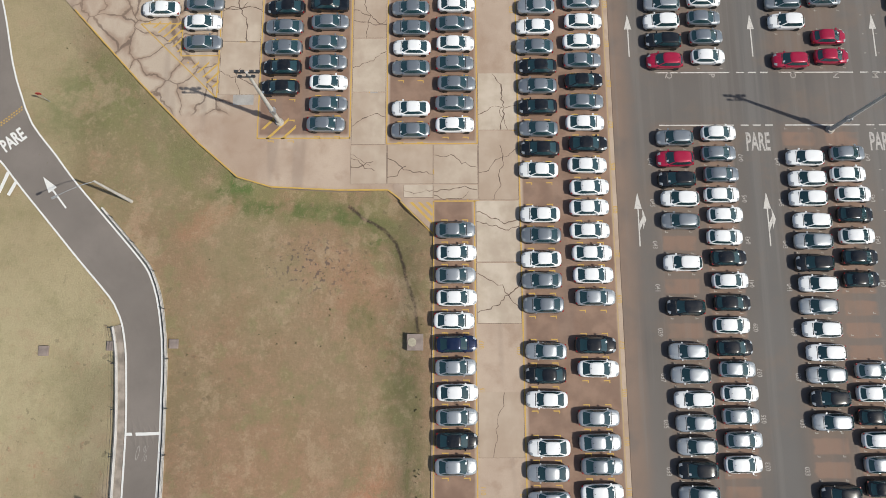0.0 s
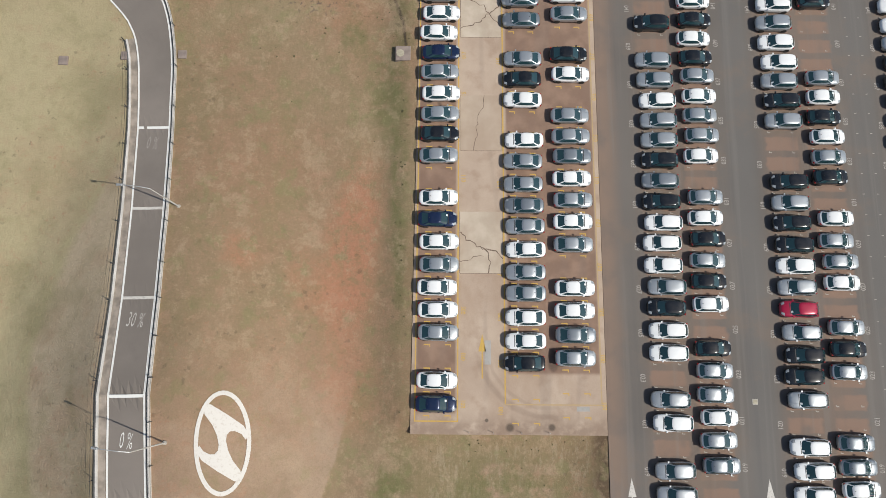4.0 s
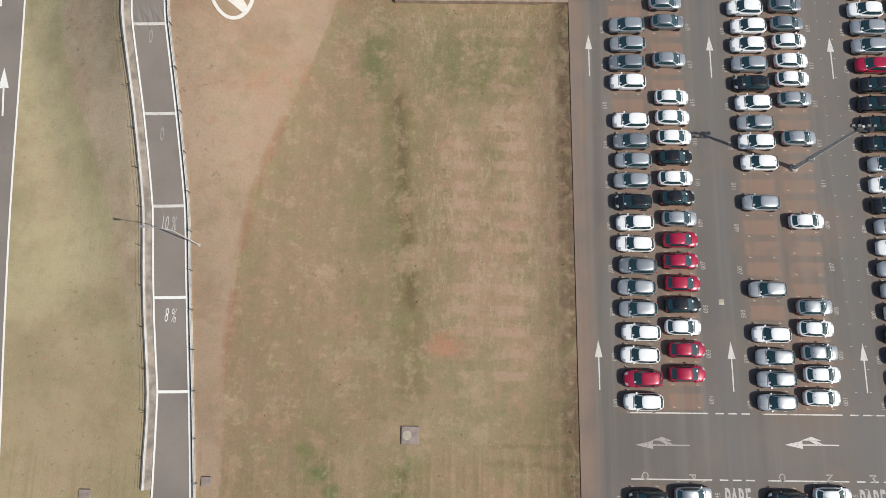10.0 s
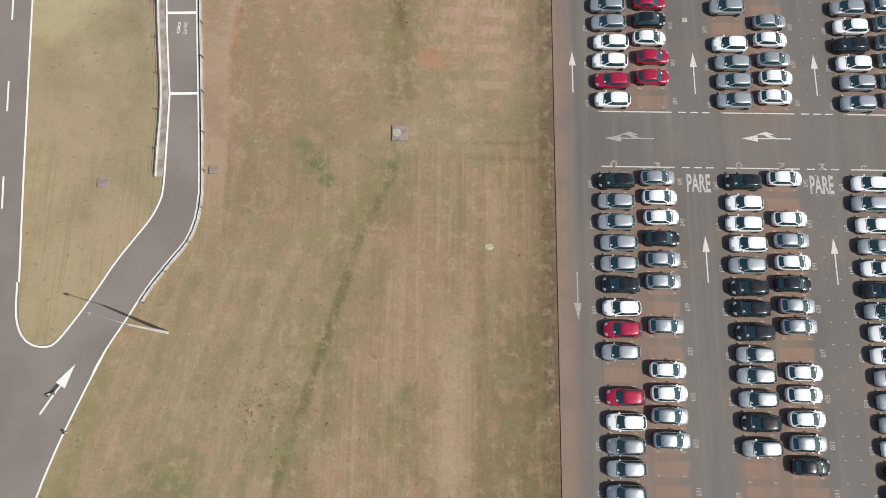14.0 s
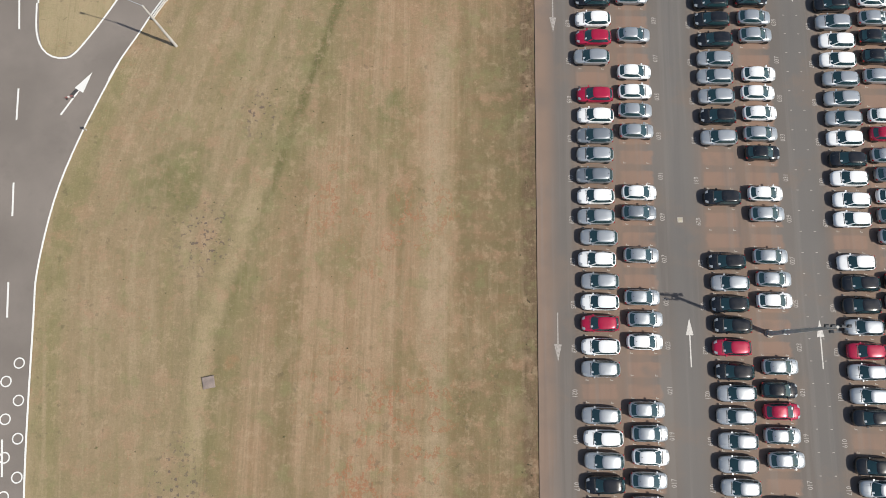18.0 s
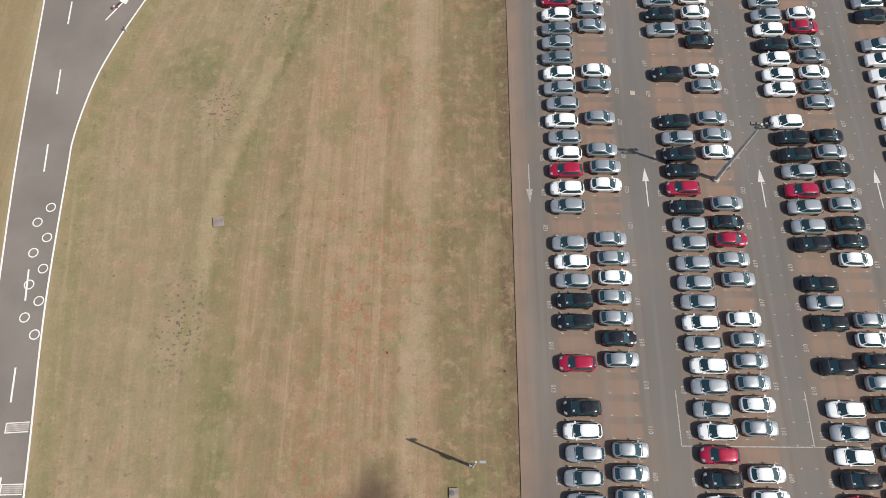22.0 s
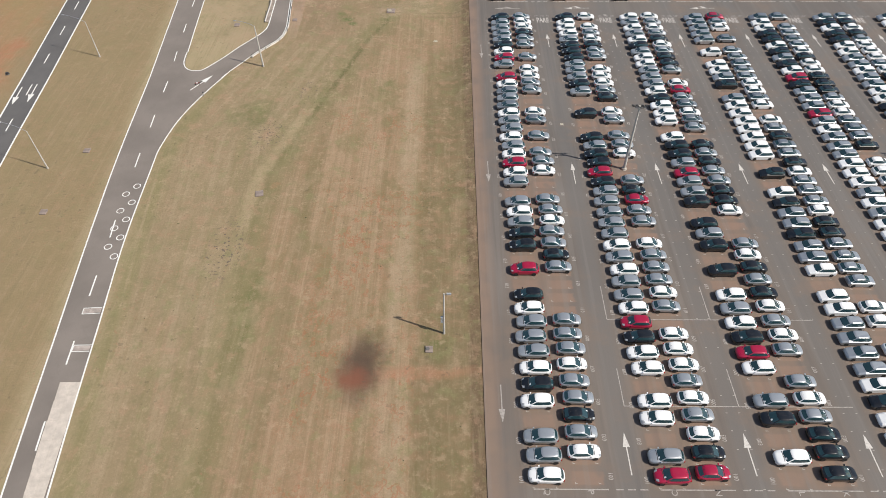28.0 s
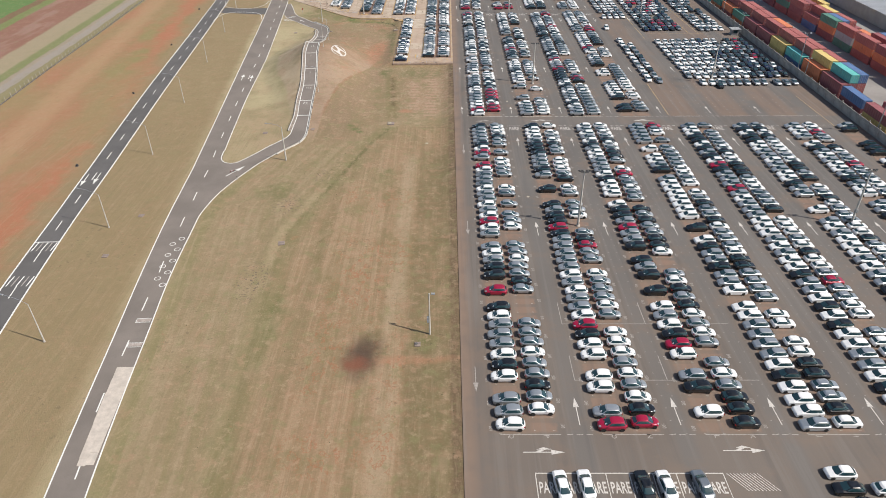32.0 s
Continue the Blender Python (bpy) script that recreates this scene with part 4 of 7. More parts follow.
def line_along(name, pts, width, lift, mat, parent, label="", smooth=True, step=1.4, thick=0.03):
    P = curve_points(pts, step) if smooth else [Vector((*q, 0)) for q in pts]
    verts, faces = [], []
    for i, p in enumerate(P):
        t = (P[min(i + 1, len(P) - 1)] - P[max(i - 1, 0)]).normalized()
        n = Vector((-t.y, t.x, 0)) * width / 2
        for q in (p - n, p + n):
            z = terrain(q.x, q.y) + lift
            verts += [(q.x, q.y, z), (q.x, q.y, z - thick)]
    for i in range(len(P) - 1):
        a = i * 4
        faces += [(a, a + 2, a + 6, a + 4), (a, a + 4, a + 5, a + 1), (a + 2, a + 3, a + 7, a + 6)]
    me = bpy.data.meshes.new(name)
    me.from_pydata(verts, [], faces)
    me.materials.append(mat)
    ob = new(name, me)
    ob.parent = parent
    return tagged(ob, label)


NOSE = [(-61.4, -70.0), (-60.95, -73.8), (-60.0, -76.0), (-58.6, -77.05), (-57.0, -77.2), (-55.9, -76.5)]
line_along("edge_line", MAIN_RN[:-1], 0.2, 0.09, WHITE_LINE, main_north)
line_along("edge_line", NOSE + [p for p in RAMP_L[::-1] if -76 < p[1] < -46], 0.2, 0.10, WHITE_LINE, ramp_road, step=0.7)
line_along("edge_line", [p for p in RAMP_L if -48 < p[1] < 71], 0.19, 0.10, WHITE_LINE, ramp_road)
line_along("edge_line", RAMP_R + [(-51.5, -79.9)], 0.19, 0.10, WHITE_LINE, ramp_road)
line_along("edge_line", MAIN_RS, 0.2, 0.09, WHITE_LINE, main_south)
line_along("edge_line", MAIN_L[:split] + [(-66.6, -77.4)], 0.2, 0.09, WHITE_LINE, main_north)
line_along("edge_line", [(-66.6, -77.4)] + MAIN_L[split:], 0.2, 0.09, WHITE_LINE, main_south)
for edge in (FAR_L, FAR_R):
    line_along("edge_line", edge, 0.28, 0.09, WHITE_LINE, far_road)


def middle(A, B, y):
    """The plan point midway between two edge lines at the given y."""
    ax = lerp_table(y, sorted((p[1], p[0]) for p in A))
    bx = lerp_table(y, sorted((p[1], p[0]) for p in B))
    return (ax + bx) / 2, ax, bx


def dash_row(A, B, start, end, pitch, length, parent, width=0.2, k=0.5):
    y = start
    while y > end:
        a0, l0, r0 = middle(A, B, y)
        a1, l1, r1 = middle(A, B, y - length)
        line_along("dash", [(l0 + (r0 - l0) * k, y), (l1 + (r1 - l1) * k, y - length)], width, 0.075, WHITE_LINE, parent, smooth=False)
        y -= pitch


dash_row(MAIN_L, MAIN_RN, 112.2, -70.0, 12.12, 3.9, main_north, 0.2, 0.62)
for a, b in (((-62.2, -81.2), (-61.9, -85.2)), ((-61.2, -92.9), (-60.8, -96.9)), ((-60.2, -104.6), (-59.8, -108.6)), ((-58.6, -121.8), (-58.1, -125.7)), ((-57.3, -133.6), (-56.9, -137.5)), ((-56.0, -145.4), (-55.6, -149.2)),
             ((-54.9, -157.5), (-54.4, -161.4)), ((-52.6, -169.2), (-52.0, -173.2)), ((-50.6, -181.0), (-50.0, -185.0))):
    line_along("dash", [a, b], 0.2, 0.08, WHITE_LINE, main_south, smooth=False)
dash_row(FAR_L, FAR_R, 108.0, -200.0, 11.9, 3.9, far_road)


# ---- paint on the lots ----
def flat(bm, pts, z=0.0):
    bm.faces.new([bm.verts.new((x, y, z)) for x, y in pts])


def flat_box(bm, x0, y0, x1, y1, z):
    flat(bm, ((x0, y0), (x1, y0), (x1, y1), (x0, y1)), z)


GLYPHS = {}
LETTER_DX = (0.1, 0.15)


def writing(text, size, mat, parent, at, stretch=1.0, name="lettering", label="", fat=0.014):
    key = (text, size, stretch, mat.name, fat)
    if key not in GLYPHS:
        cu = bpy.data.curves.new("glyph", "FONT")
        cu.body, cu.size, cu.align_x, cu.align_y, cu.resolution_u = text, size, "CENTER", "CENTER", 2
        cu.offset = fat * size
        tmp = bpy.data.objects.new("glyph", cu)
        scene.collection.objects.link(tmp)
        me = bpy.data.meshes.new_from_object(tmp.evaluated_get(bpy.context.evaluated_depsgraph_get()))
        bpy.data.objects.remove(tmp)
        me.transform(Matrix.Diagonal((1, stretch, 1, 1)))
        me.materials.clear()
        me.materials.append(mat)
        GLYPHS[key] = me
    return part(name, GLYPHS[key], mat, parent, label, at=at)


def arrow_straight(bm, x, y, length, z, head=1.9, w=0.14, hw=0.42):
    """An arrow that points to +y from its tail at (x, y)."""
    flat_box(bm, x - w / 2, y, x + w / 2, y + length - head, z)
    flat(bm, ((x - hw, y + length - head), (x + hw, y + length - head), (x, y + length)), z)


def arrow_branch(bm, x, y, length, z, side=1):
    """A straight arrow with a second, flat head that turns off to one side."""
    arrow_straight(bm, x, y, length, z)
    for pts in (((0.05, 0.28), (0.05, 0.42), (0.48, 0.56), (0.48, 0.44)), ((0.46, 0.32), (0.46, 0.70), (0.86, 0.50))):
        flat(bm, [(x + side * px, y + length * py) for px, py in pts][::side], z)


Z1 = 0.004
ROWS_B = [(1, -47.45), (5, -37.6), (9, -27.8), (16, -10.7), (24, 8.75), (30, 23.25), (36, 37.75), (42, 52.3), (48, 66.75)]
STOP_WHITE = worn_paint("stop_white", (0.46, 0.43, 0.40), (0.14, 0.115, 0.10), 0.42)
TICK_WHITE = worn_paint("tick_white", (0.36, 0.33, 0.29), (0.14, 0.115, 0.10), 0.45)


def row_y(first, n):
    """The middle of bay n of a block that begins at first."""
    if first == B1 and 1 <= n <= 48:
        return lerp_table(n, ROWS_B)
    return first + ROWP * (n - 1)


for k in range(7):
    ax = 2.0 + COLP * k
    for y0, maker, mat in ((-9.7, arrow_straight, LOT_WHITE), (-46.3, arrow_straight, LOT_WHITE), (-69.0, arrow_straight, LOT_WHITE), (-113.0, arrow_straight, LOT_WHITE), (-164.0, arrow_straight, LOT_WHITE),
                           (54.3, arrow_branch, LOT_WHITE), (77.0, arrow_straight, LOT_WHITE)):
        if k == 0 and y0 in (-69.0, -113.0, -164.0):
            continue
        bm = bmesh.new()
        maker(bm, ax + (0.0 if k == 0 else 0.05), y0, 5.4 if maker is arrow_straight else 6.2, Z1)
        part("arrow", bm, mat, lot)
# the edge lane runs the other way in its southern half
for y0 in (-107.2, -152.0, -68.0):
    bm = bmesh.new()
    arrow_straight(bm, 0, 0, 5.4, Z1)
    part("arrow", bm, FADED_WHITE, lot, "faded white arrow", at=pose(1.9, y0, 0, 0, 0, 180))
# arrows along the cross aisles
for x0, y0, turn, mat in ((11.4, -52.0, 90, FADED_WHITE), (27.4, -51.8, 90, LOT_WHITE), (56.5, -51.8, 90, LOT_WHITE), (7.9, -168.8, -90, LOT_WHITE), (35.5, -168.5, -90, LOT_WHITE)):
    bm = bmesh.new()
    arrow_branch(bm, 0, 0, 5.8, Z1, 1 if turn > 0 else -1)
    part("arrow", bm, mat, lot, at=pose(x0, y0, 0, 0, 0, turn))
# stop lines at the ends of the blocks, solid by the bays and dashed over the aisles
for y0 in (A1 - 1.35, -55.5, B1 - 1.25, 68.5, 75.0):
    bm = bmesh.new()
    for k in range(7):
        c = COLP * k
        flat_box(bm, 5.0 + c, y0 - 0.07, 13.6 + c, y0 + 0.07, Z1)
        for d in (14.4, 15.8, 17.2):
            flat_box(bm, d + c, y0 - 0.07, d + 0.9 + c, y0 + 0.07, Z1)
    part("stop_line", bm, FADED_WHITE if y0 < -60 else LOT_WHITE, lot)
for k in range(1, 7):
    for y0 in (-57.5, 66.4):
        writing("PARE", 1.22, STOP_WHITE, lot, pose(2.0 + 14.2 * k, y0, Z1, 0, 0, 0), 2.45, "lettering", "white stop word on the asphalt", 0.026)
for k in range(7):
    for side in (0, 1):
        letter = "QPONLKJIHGFEDC"[2 * k + side]
        for y0 in (A1 - 1.65, -55.15, 74.65):
            writing(letter, 1.1, FADED_WHITE, lot, pose(COLX[side] + LETTER_DX[side] + COLP * k, y0, Z1, 0, 0, -90), 0.9, "column_letter")
for y0 in (-55.15, 74.65):
    writing("M", 1.1, FADED_WHITE, lot, pose(30.6, y0, Z1, 0, 0, -90), 0.9, "column_letter")
# small corner ticks of every bay
for first, rows in ((A1, 45), (B1, 48), (76.2, 22)):
    bm = bmesh.new()
    for k in range(7):
        for r in range(rows + 1):
            y0 = row_y(first, r + 0.5)
            for side in (0, 1):
                for dx in (-1.35, 1.35):
                    x0, yy = COLX[side] + COLP * k + dx, y0 + 0.55 * side
                    flat_box(bm, x0 - 0.16, yy - 0.04, x0 + 0.16, yy + 0.04, Z1)
                    flat_box(bm, x0 - 0.16, yy + 0.04, x0 - 0.09, yy + 0.16, Z1)
            if k < 6:
                for xx in (COLX[0] + COLP * k - 5.6 + COLP, COLX[0] + COLP * k - 4.0 + COLP):
                    if k >= 1:
                        flat_box(bm, xx - 0.12, y0 - 0.04, xx + 0.12, y0 + 0.04, Z1)
    tagged(part("bay_ticks", bm, TICK_WHITE, lot), kind="stuff")
# bay numbers at the aisle ends of the odd bays, read from the aisle
for k in range(3):
    for first, rows in ((A1, 45), (B1, 47)):
        for r in range(1, rows + 1, 2):
            for side in (0, 1):
                x0 = COLX[side] + COLP * k + (-2.75 if side == 0 else 2.75)
                writing("%03d" % r, 0.62, FADED_WHITE, lot, pose(x0, row_y(first, r) + 0.5 * side - 0.25, Z1, 0, 0, -90 if side == 0 else 90), 1.25, "bay_number")
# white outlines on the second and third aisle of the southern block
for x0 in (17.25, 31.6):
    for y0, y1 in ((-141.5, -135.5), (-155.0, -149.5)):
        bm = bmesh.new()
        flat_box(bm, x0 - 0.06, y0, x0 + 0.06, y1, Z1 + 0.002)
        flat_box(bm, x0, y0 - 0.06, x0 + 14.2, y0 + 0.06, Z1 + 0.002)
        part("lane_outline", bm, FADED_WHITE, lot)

# yellow paint on the concrete lot
ROWC = 2.52
X1Y, X2Y, X3Y = 3.2, 2.46, 3.1


def yellow(name, boxes, label="", mat=None):
    bm = bmesh.new()
    for b in boxes:
        flat_box(bm, *b, 0.012 + Z1)
    return part(name, bm, mat or YELLOW_LINE, concrete, label)


yellow("bay_line", [(-21.1, 1.45, -20.96, 59.6), (-16.5, 1.45, -16.36, 59.6), (-21.1, 1.3, -16.36, 1.45), (-21.1, 59.5, -15.9, 59.64)])
yellow("bay_line", [(-11.35, 3.2, -11.2, 100.0)])
yellow("bay_line", [(-0.95, 3.2, -0.8, 100.0), (-11.35, 3.1, -0.8, 3.24)], "worn yellow bay line", FADED_YELLOW)
yellow("bay_line", [(-26.4, 66.3, -16.0, 66.44), (-16.1, 66.3, -15.95, 100.0), (-26.5, 66.3, -26.35, 100.0)])
yellow("bay_line", [(-41.3, 67.0, -30.6, 67.14), (-30.75, 67.0, -30.6, 100.0), (-41.4, 67.0, -41.26, 100.0)])
for name, x0, y0, rows in (("bay_ticks", -18.65, X1Y, 23), ("bay_ticks", -9.05, X2Y, 38), ("bay_ticks", -3.55, X3Y, 38), ("bay_ticks", -23.7, 67.8, 12), ("bay_ticks", -18.5, 68.4, 12), ("bay_ticks", -38.6, 68.0, 12), ("bay_ticks", -33.3, 68.5, 12)):
    bm = bmesh.new()
    for r in range(rows + 1):
        yy = y0 + ROWC * (r - 0.5)
        for dx in (-1.15, 1.15):
            flat_box(bm, x0 + dx - 0.35, yy - 0.06, x0 + dx + 0.35, yy + 0.06, 0.012 + Z1)
            flat_box(bm, x0 + dx + 0.25, yy - 0.25, x0 + dx + 0.35, yy - 0.06, 0.012 + Z1)
    tagged(part(name, bm, YELLOW_LINE, concrete), kind="stuff")
for r in range(1, 34, 2):
    for x0, turn, y0 in ((-15.8, 90, X1Y), (-11.8, -90, X2Y), (-0.2 - 0.35, 90, X3Y)):
        if x0 < -15 and r > 21:
            continue
        writing("%03d" % r, 0.6, YELLOW_LINE, concrete, pose(x0, y0 + ROWC * (r - 1), 0.012 + Z1, 0, 0, turn), 1.2, "bay_number")
for x0, y0, turn in ((-13.75, 5.9, 0), (-13.75, 54.4, 0), (-28.5, 71.0, 0), (-43.6, 75.8, 0), (-17.6, 63.0, 90)):
    bm = bmesh.new()
    arrow_straight(bm, 0, 0, 4.8, 0.012 + Z1)
    part("arrow", bm, YELLOW_LINE, concrete, at=pose(x0, y0, 0, 0, 0, turn))


bm = bmesh.new()
for o in (0.95, 1.85, 2.75):
    flat(bm, ((-24.7 + o, 59.45), (-21.15, 55.9 + o), (-21.15, 56.3 + o), (-24.3 + o, 59.45)), 0.012 + Z1)
part("hatching", bm, YELLOW_LINE, concrete)
# squares of newer grey concrete over old paint
for x0, y0, wx, wy in ((-28.0, 71.9, 0.9, 3.4), (-28.4, 68.7, 2.6, 1.7), (-18.0, 62.4, 3.2, 0.7), (-13.15, 8.7, 0.7, 2.6), (-43.15, 71.95, 2.4, 1.6), (-2.9, 2.75, 1.4, 0.5)):
    bm = bmesh.new()
    flat_box(bm, x0 - wx / 2, y0 - wy / 2, x0 + wx / 2, y0 + wy / 2, 0.012 + Z1)
    part("repair_patch", bm, REPAIR, concrete, "pale grey patch of newer concrete")
def diagonal(x0, y0, x1, y1, shift, width, inside):
    """Bars at 45 degrees through a box, from lower left to upper right, kept where inside(x, y) holds."""
    bm = bmesh.new()
    c = y0 - x1
    while c < y1 - x0:
        lo, hi = max(x0, y0 - c), min(x1, y1 - c)
        pts = [lo + (hi - lo) * i / 24 for i in range(25)] if hi > lo + 0.2 else []
        keep = [x for x in pts if inside(x, x + c)]
        if len(keep) > 1:
            a, b, h = keep[0], keep[-1], width * 0.7
            flat(bm, ((a, a + c), (a + h, a + c), (b, b + c - h), (b, b + c)), 0.012 + Z1)
        c += shift
    return part("hatching", bm, YELLOW_LINE, concrete)


diagonal(-40.95, 66.95, -36.9, 69.6, 1.75, 0.55, lambda x, y: True)
diagonal(-55.6, 77.1, -50.85, 81.8, 1.22, 0.42, lambda x, y: x + y > 26.4)
diagonal(-50.6, 71.9, -46.0, 76.6, 1.22, 0.42, lambda x, y: x + y > 26.2)
bm = bmesh.new()
for a, b in (((-55.8, 81.4), (-46.3, 72.0)), ((-46.3, 72.0), (-46.3, 100.0)), ((-50.8, 77.3), (-46.3, 77.3)), ((-50.8, 77.3), (-50.8, 81.4)), ((-55.8, 81.4), (-50.8, 81.4)), ((-24.8, 59.6), (-21.1, 55.8))):
    a, b = Vector(a), Vector(b)
    nrm = (b - a).orthogonal().normalized() * 0.07
    flat(bm, (a - nrm, b - nrm, b + nrm, a + nrm), 0.012 + Z1 + 0.002)
part("bay_line", bm, YELLOW_LINE, concrete)
bm = bmesh.new()
edge = [(-63.9, 83.2), (-55.2, 73.7), (-48.1, 66.5), (-43.4, 62.4), (-39.5, 61.2), (-31.8, 60.8), (-26.2, 60.8), (-24.8, 59.7)]
for a, b in zip(edge, edge[1:]):
    a, b = Vector((*a, 0)), Vector((*b, 0))
    n = (b - a).cross(Vector((0, 0, 1))).normalized() * 0.16
    v = [bm.verts.new(p) for p in (a, b, b - n, a - n)] + [bm.verts.new(p + Vector((0, 0, 0.1))) for p in (a, b, b - n, a - n)]
    for f in ((0, 1, 5, 4), (1, 2, 6, 5), (2, 3, 7, 6), (3, 0, 4, 7), (4, 5, 6, 7)):
        bm.faces.new([v[i] for i in f])
tagged(new("kerb", mesh_of(bm, "kerb", YELLOW_LINE)), "low yellow painted kerb of the concrete lot", "kerb", kind="structure")


# ---- cars ----
BODIES = {
    "hatchback": dict(length=4.0, top=1.47, front=1.12, rear=-1.90, roof_front=0.22, roof_rear=-1.22, w=0.86, deck=0.95, axle=1.26, arch=(0.05, 0.13), lean=0.24),
    "suv": dict(length=4.26, top=1.60, front=1.16, rear=-2.04, roof_front=0.30, roof_rear=-1.52, w=0.89, deck=1.03, axle=1.32, arch=(0.04, 0.09), lean=0.22),
    "sedan": dict(length=4.45, top=1.44, front=1.22, rear=-1.86, roof_front=0.34, roof_rear=-0.98, w=0.89, deck=0.95, axle=1.35, arch=(0.05, 0.08), lean=0.25),
}


def loft(bm, rings, mi=0):
    vs = [[bm.verts.new(p) for p in r] for r in rings]
    n = len(vs[0])
    for a, b in zip(vs, vs[1:]):
        for k in range(n):
            bm.faces.new((a[k], a[(k + 1) % n], b[(k + 1) % n], b[k])).material_index = mi
    bm.faces.new(vs[0][::-1]).material_index = mi
    bm.faces.new(vs[-1]).material_index = mi


def body_width(s, x):
    return s["w"] * max(0.0, 1 - abs(x / (s["length"] / 2)) ** 7) ** 0.34


def body_top(s, x):
    """Height of the bonnet, belt and boot along the car."""
    h, d = s["length"] / 2, s["deck"]
    return d + lerp_table(x, [(-h, -0.34), (-h * 0.985, -0.20), (-h * 0.95, -0.08), (-h * 0.88, -0.02), (-h * 0.7, 0.01), (s["front"], 0.0), (h * 0.8, -0.10), (h * 0.92, -0.18), (h * 0.975, -0.27), (h, -0.42)])


def skin(s, x, f, out=0.0):
    """A point of the upper body, f across from side to side."""
    return Vector((x, f * body_width(s, x), body_top(s, x) + 0.03 - 0.035 * f * f - 0.10 * abs(f) ** 7 + out))


def cabin(s, v):
    """Front, rear, half width and height of the glasshouse, v from belt to roof."""
    e = v ** 1.15
    d, t, w = s["deck"] - 0.05, s["top"] - 0.05, s["w"]
    return (s["front"] + (s["roof_front"] + 0.06 - s["front"]) * e, s["rear"] + (s["roof_rear"] - 0.04 - s["rear"]) * e, w * (0.95 - s["lean"] * v ** 1.3), d + (t - d) * v ** 0.9)


def roof_drop(s, x, v):
    """How far the roofline falls towards its two ends."""
    xf, xr, hw, z = cabin(s, 1.0)
    g = (x - (xf + xr) / 2) / ((xf - xr) / 2)
    return v * (s["arch"][0] if g > 0 else s["arch"][1]) * min(abs(g), 1.6) ** 2.2


ROUND = 4.4


def cabin_point(s, v, f=None, g=None, front=True, side=1):
    """On the glasshouse: at f of the half width (front or rear), or at g of the half length (side)."""
    xf, xr, hw, z = cabin(s, v)
    c, a = (xf + xr) / 2, (xf - xr) / 2
    if f is not None:
        x, y = c + (1 if front else -1) * a * (1 - abs(f) ** ROUND) ** (1 / ROUND), f * hw
    else:
        x, y = c + g * a, side * hw * (1 - abs(g) ** ROUND) ** (1 / ROUND)
    # the roof is narrower over the rear seats
    taper = 1.0 - 0.07 * v * min(1.0, max(0.0, (c - x) / a))
    return Vector((x, y * taper, z - roof_drop(s, x, v)))


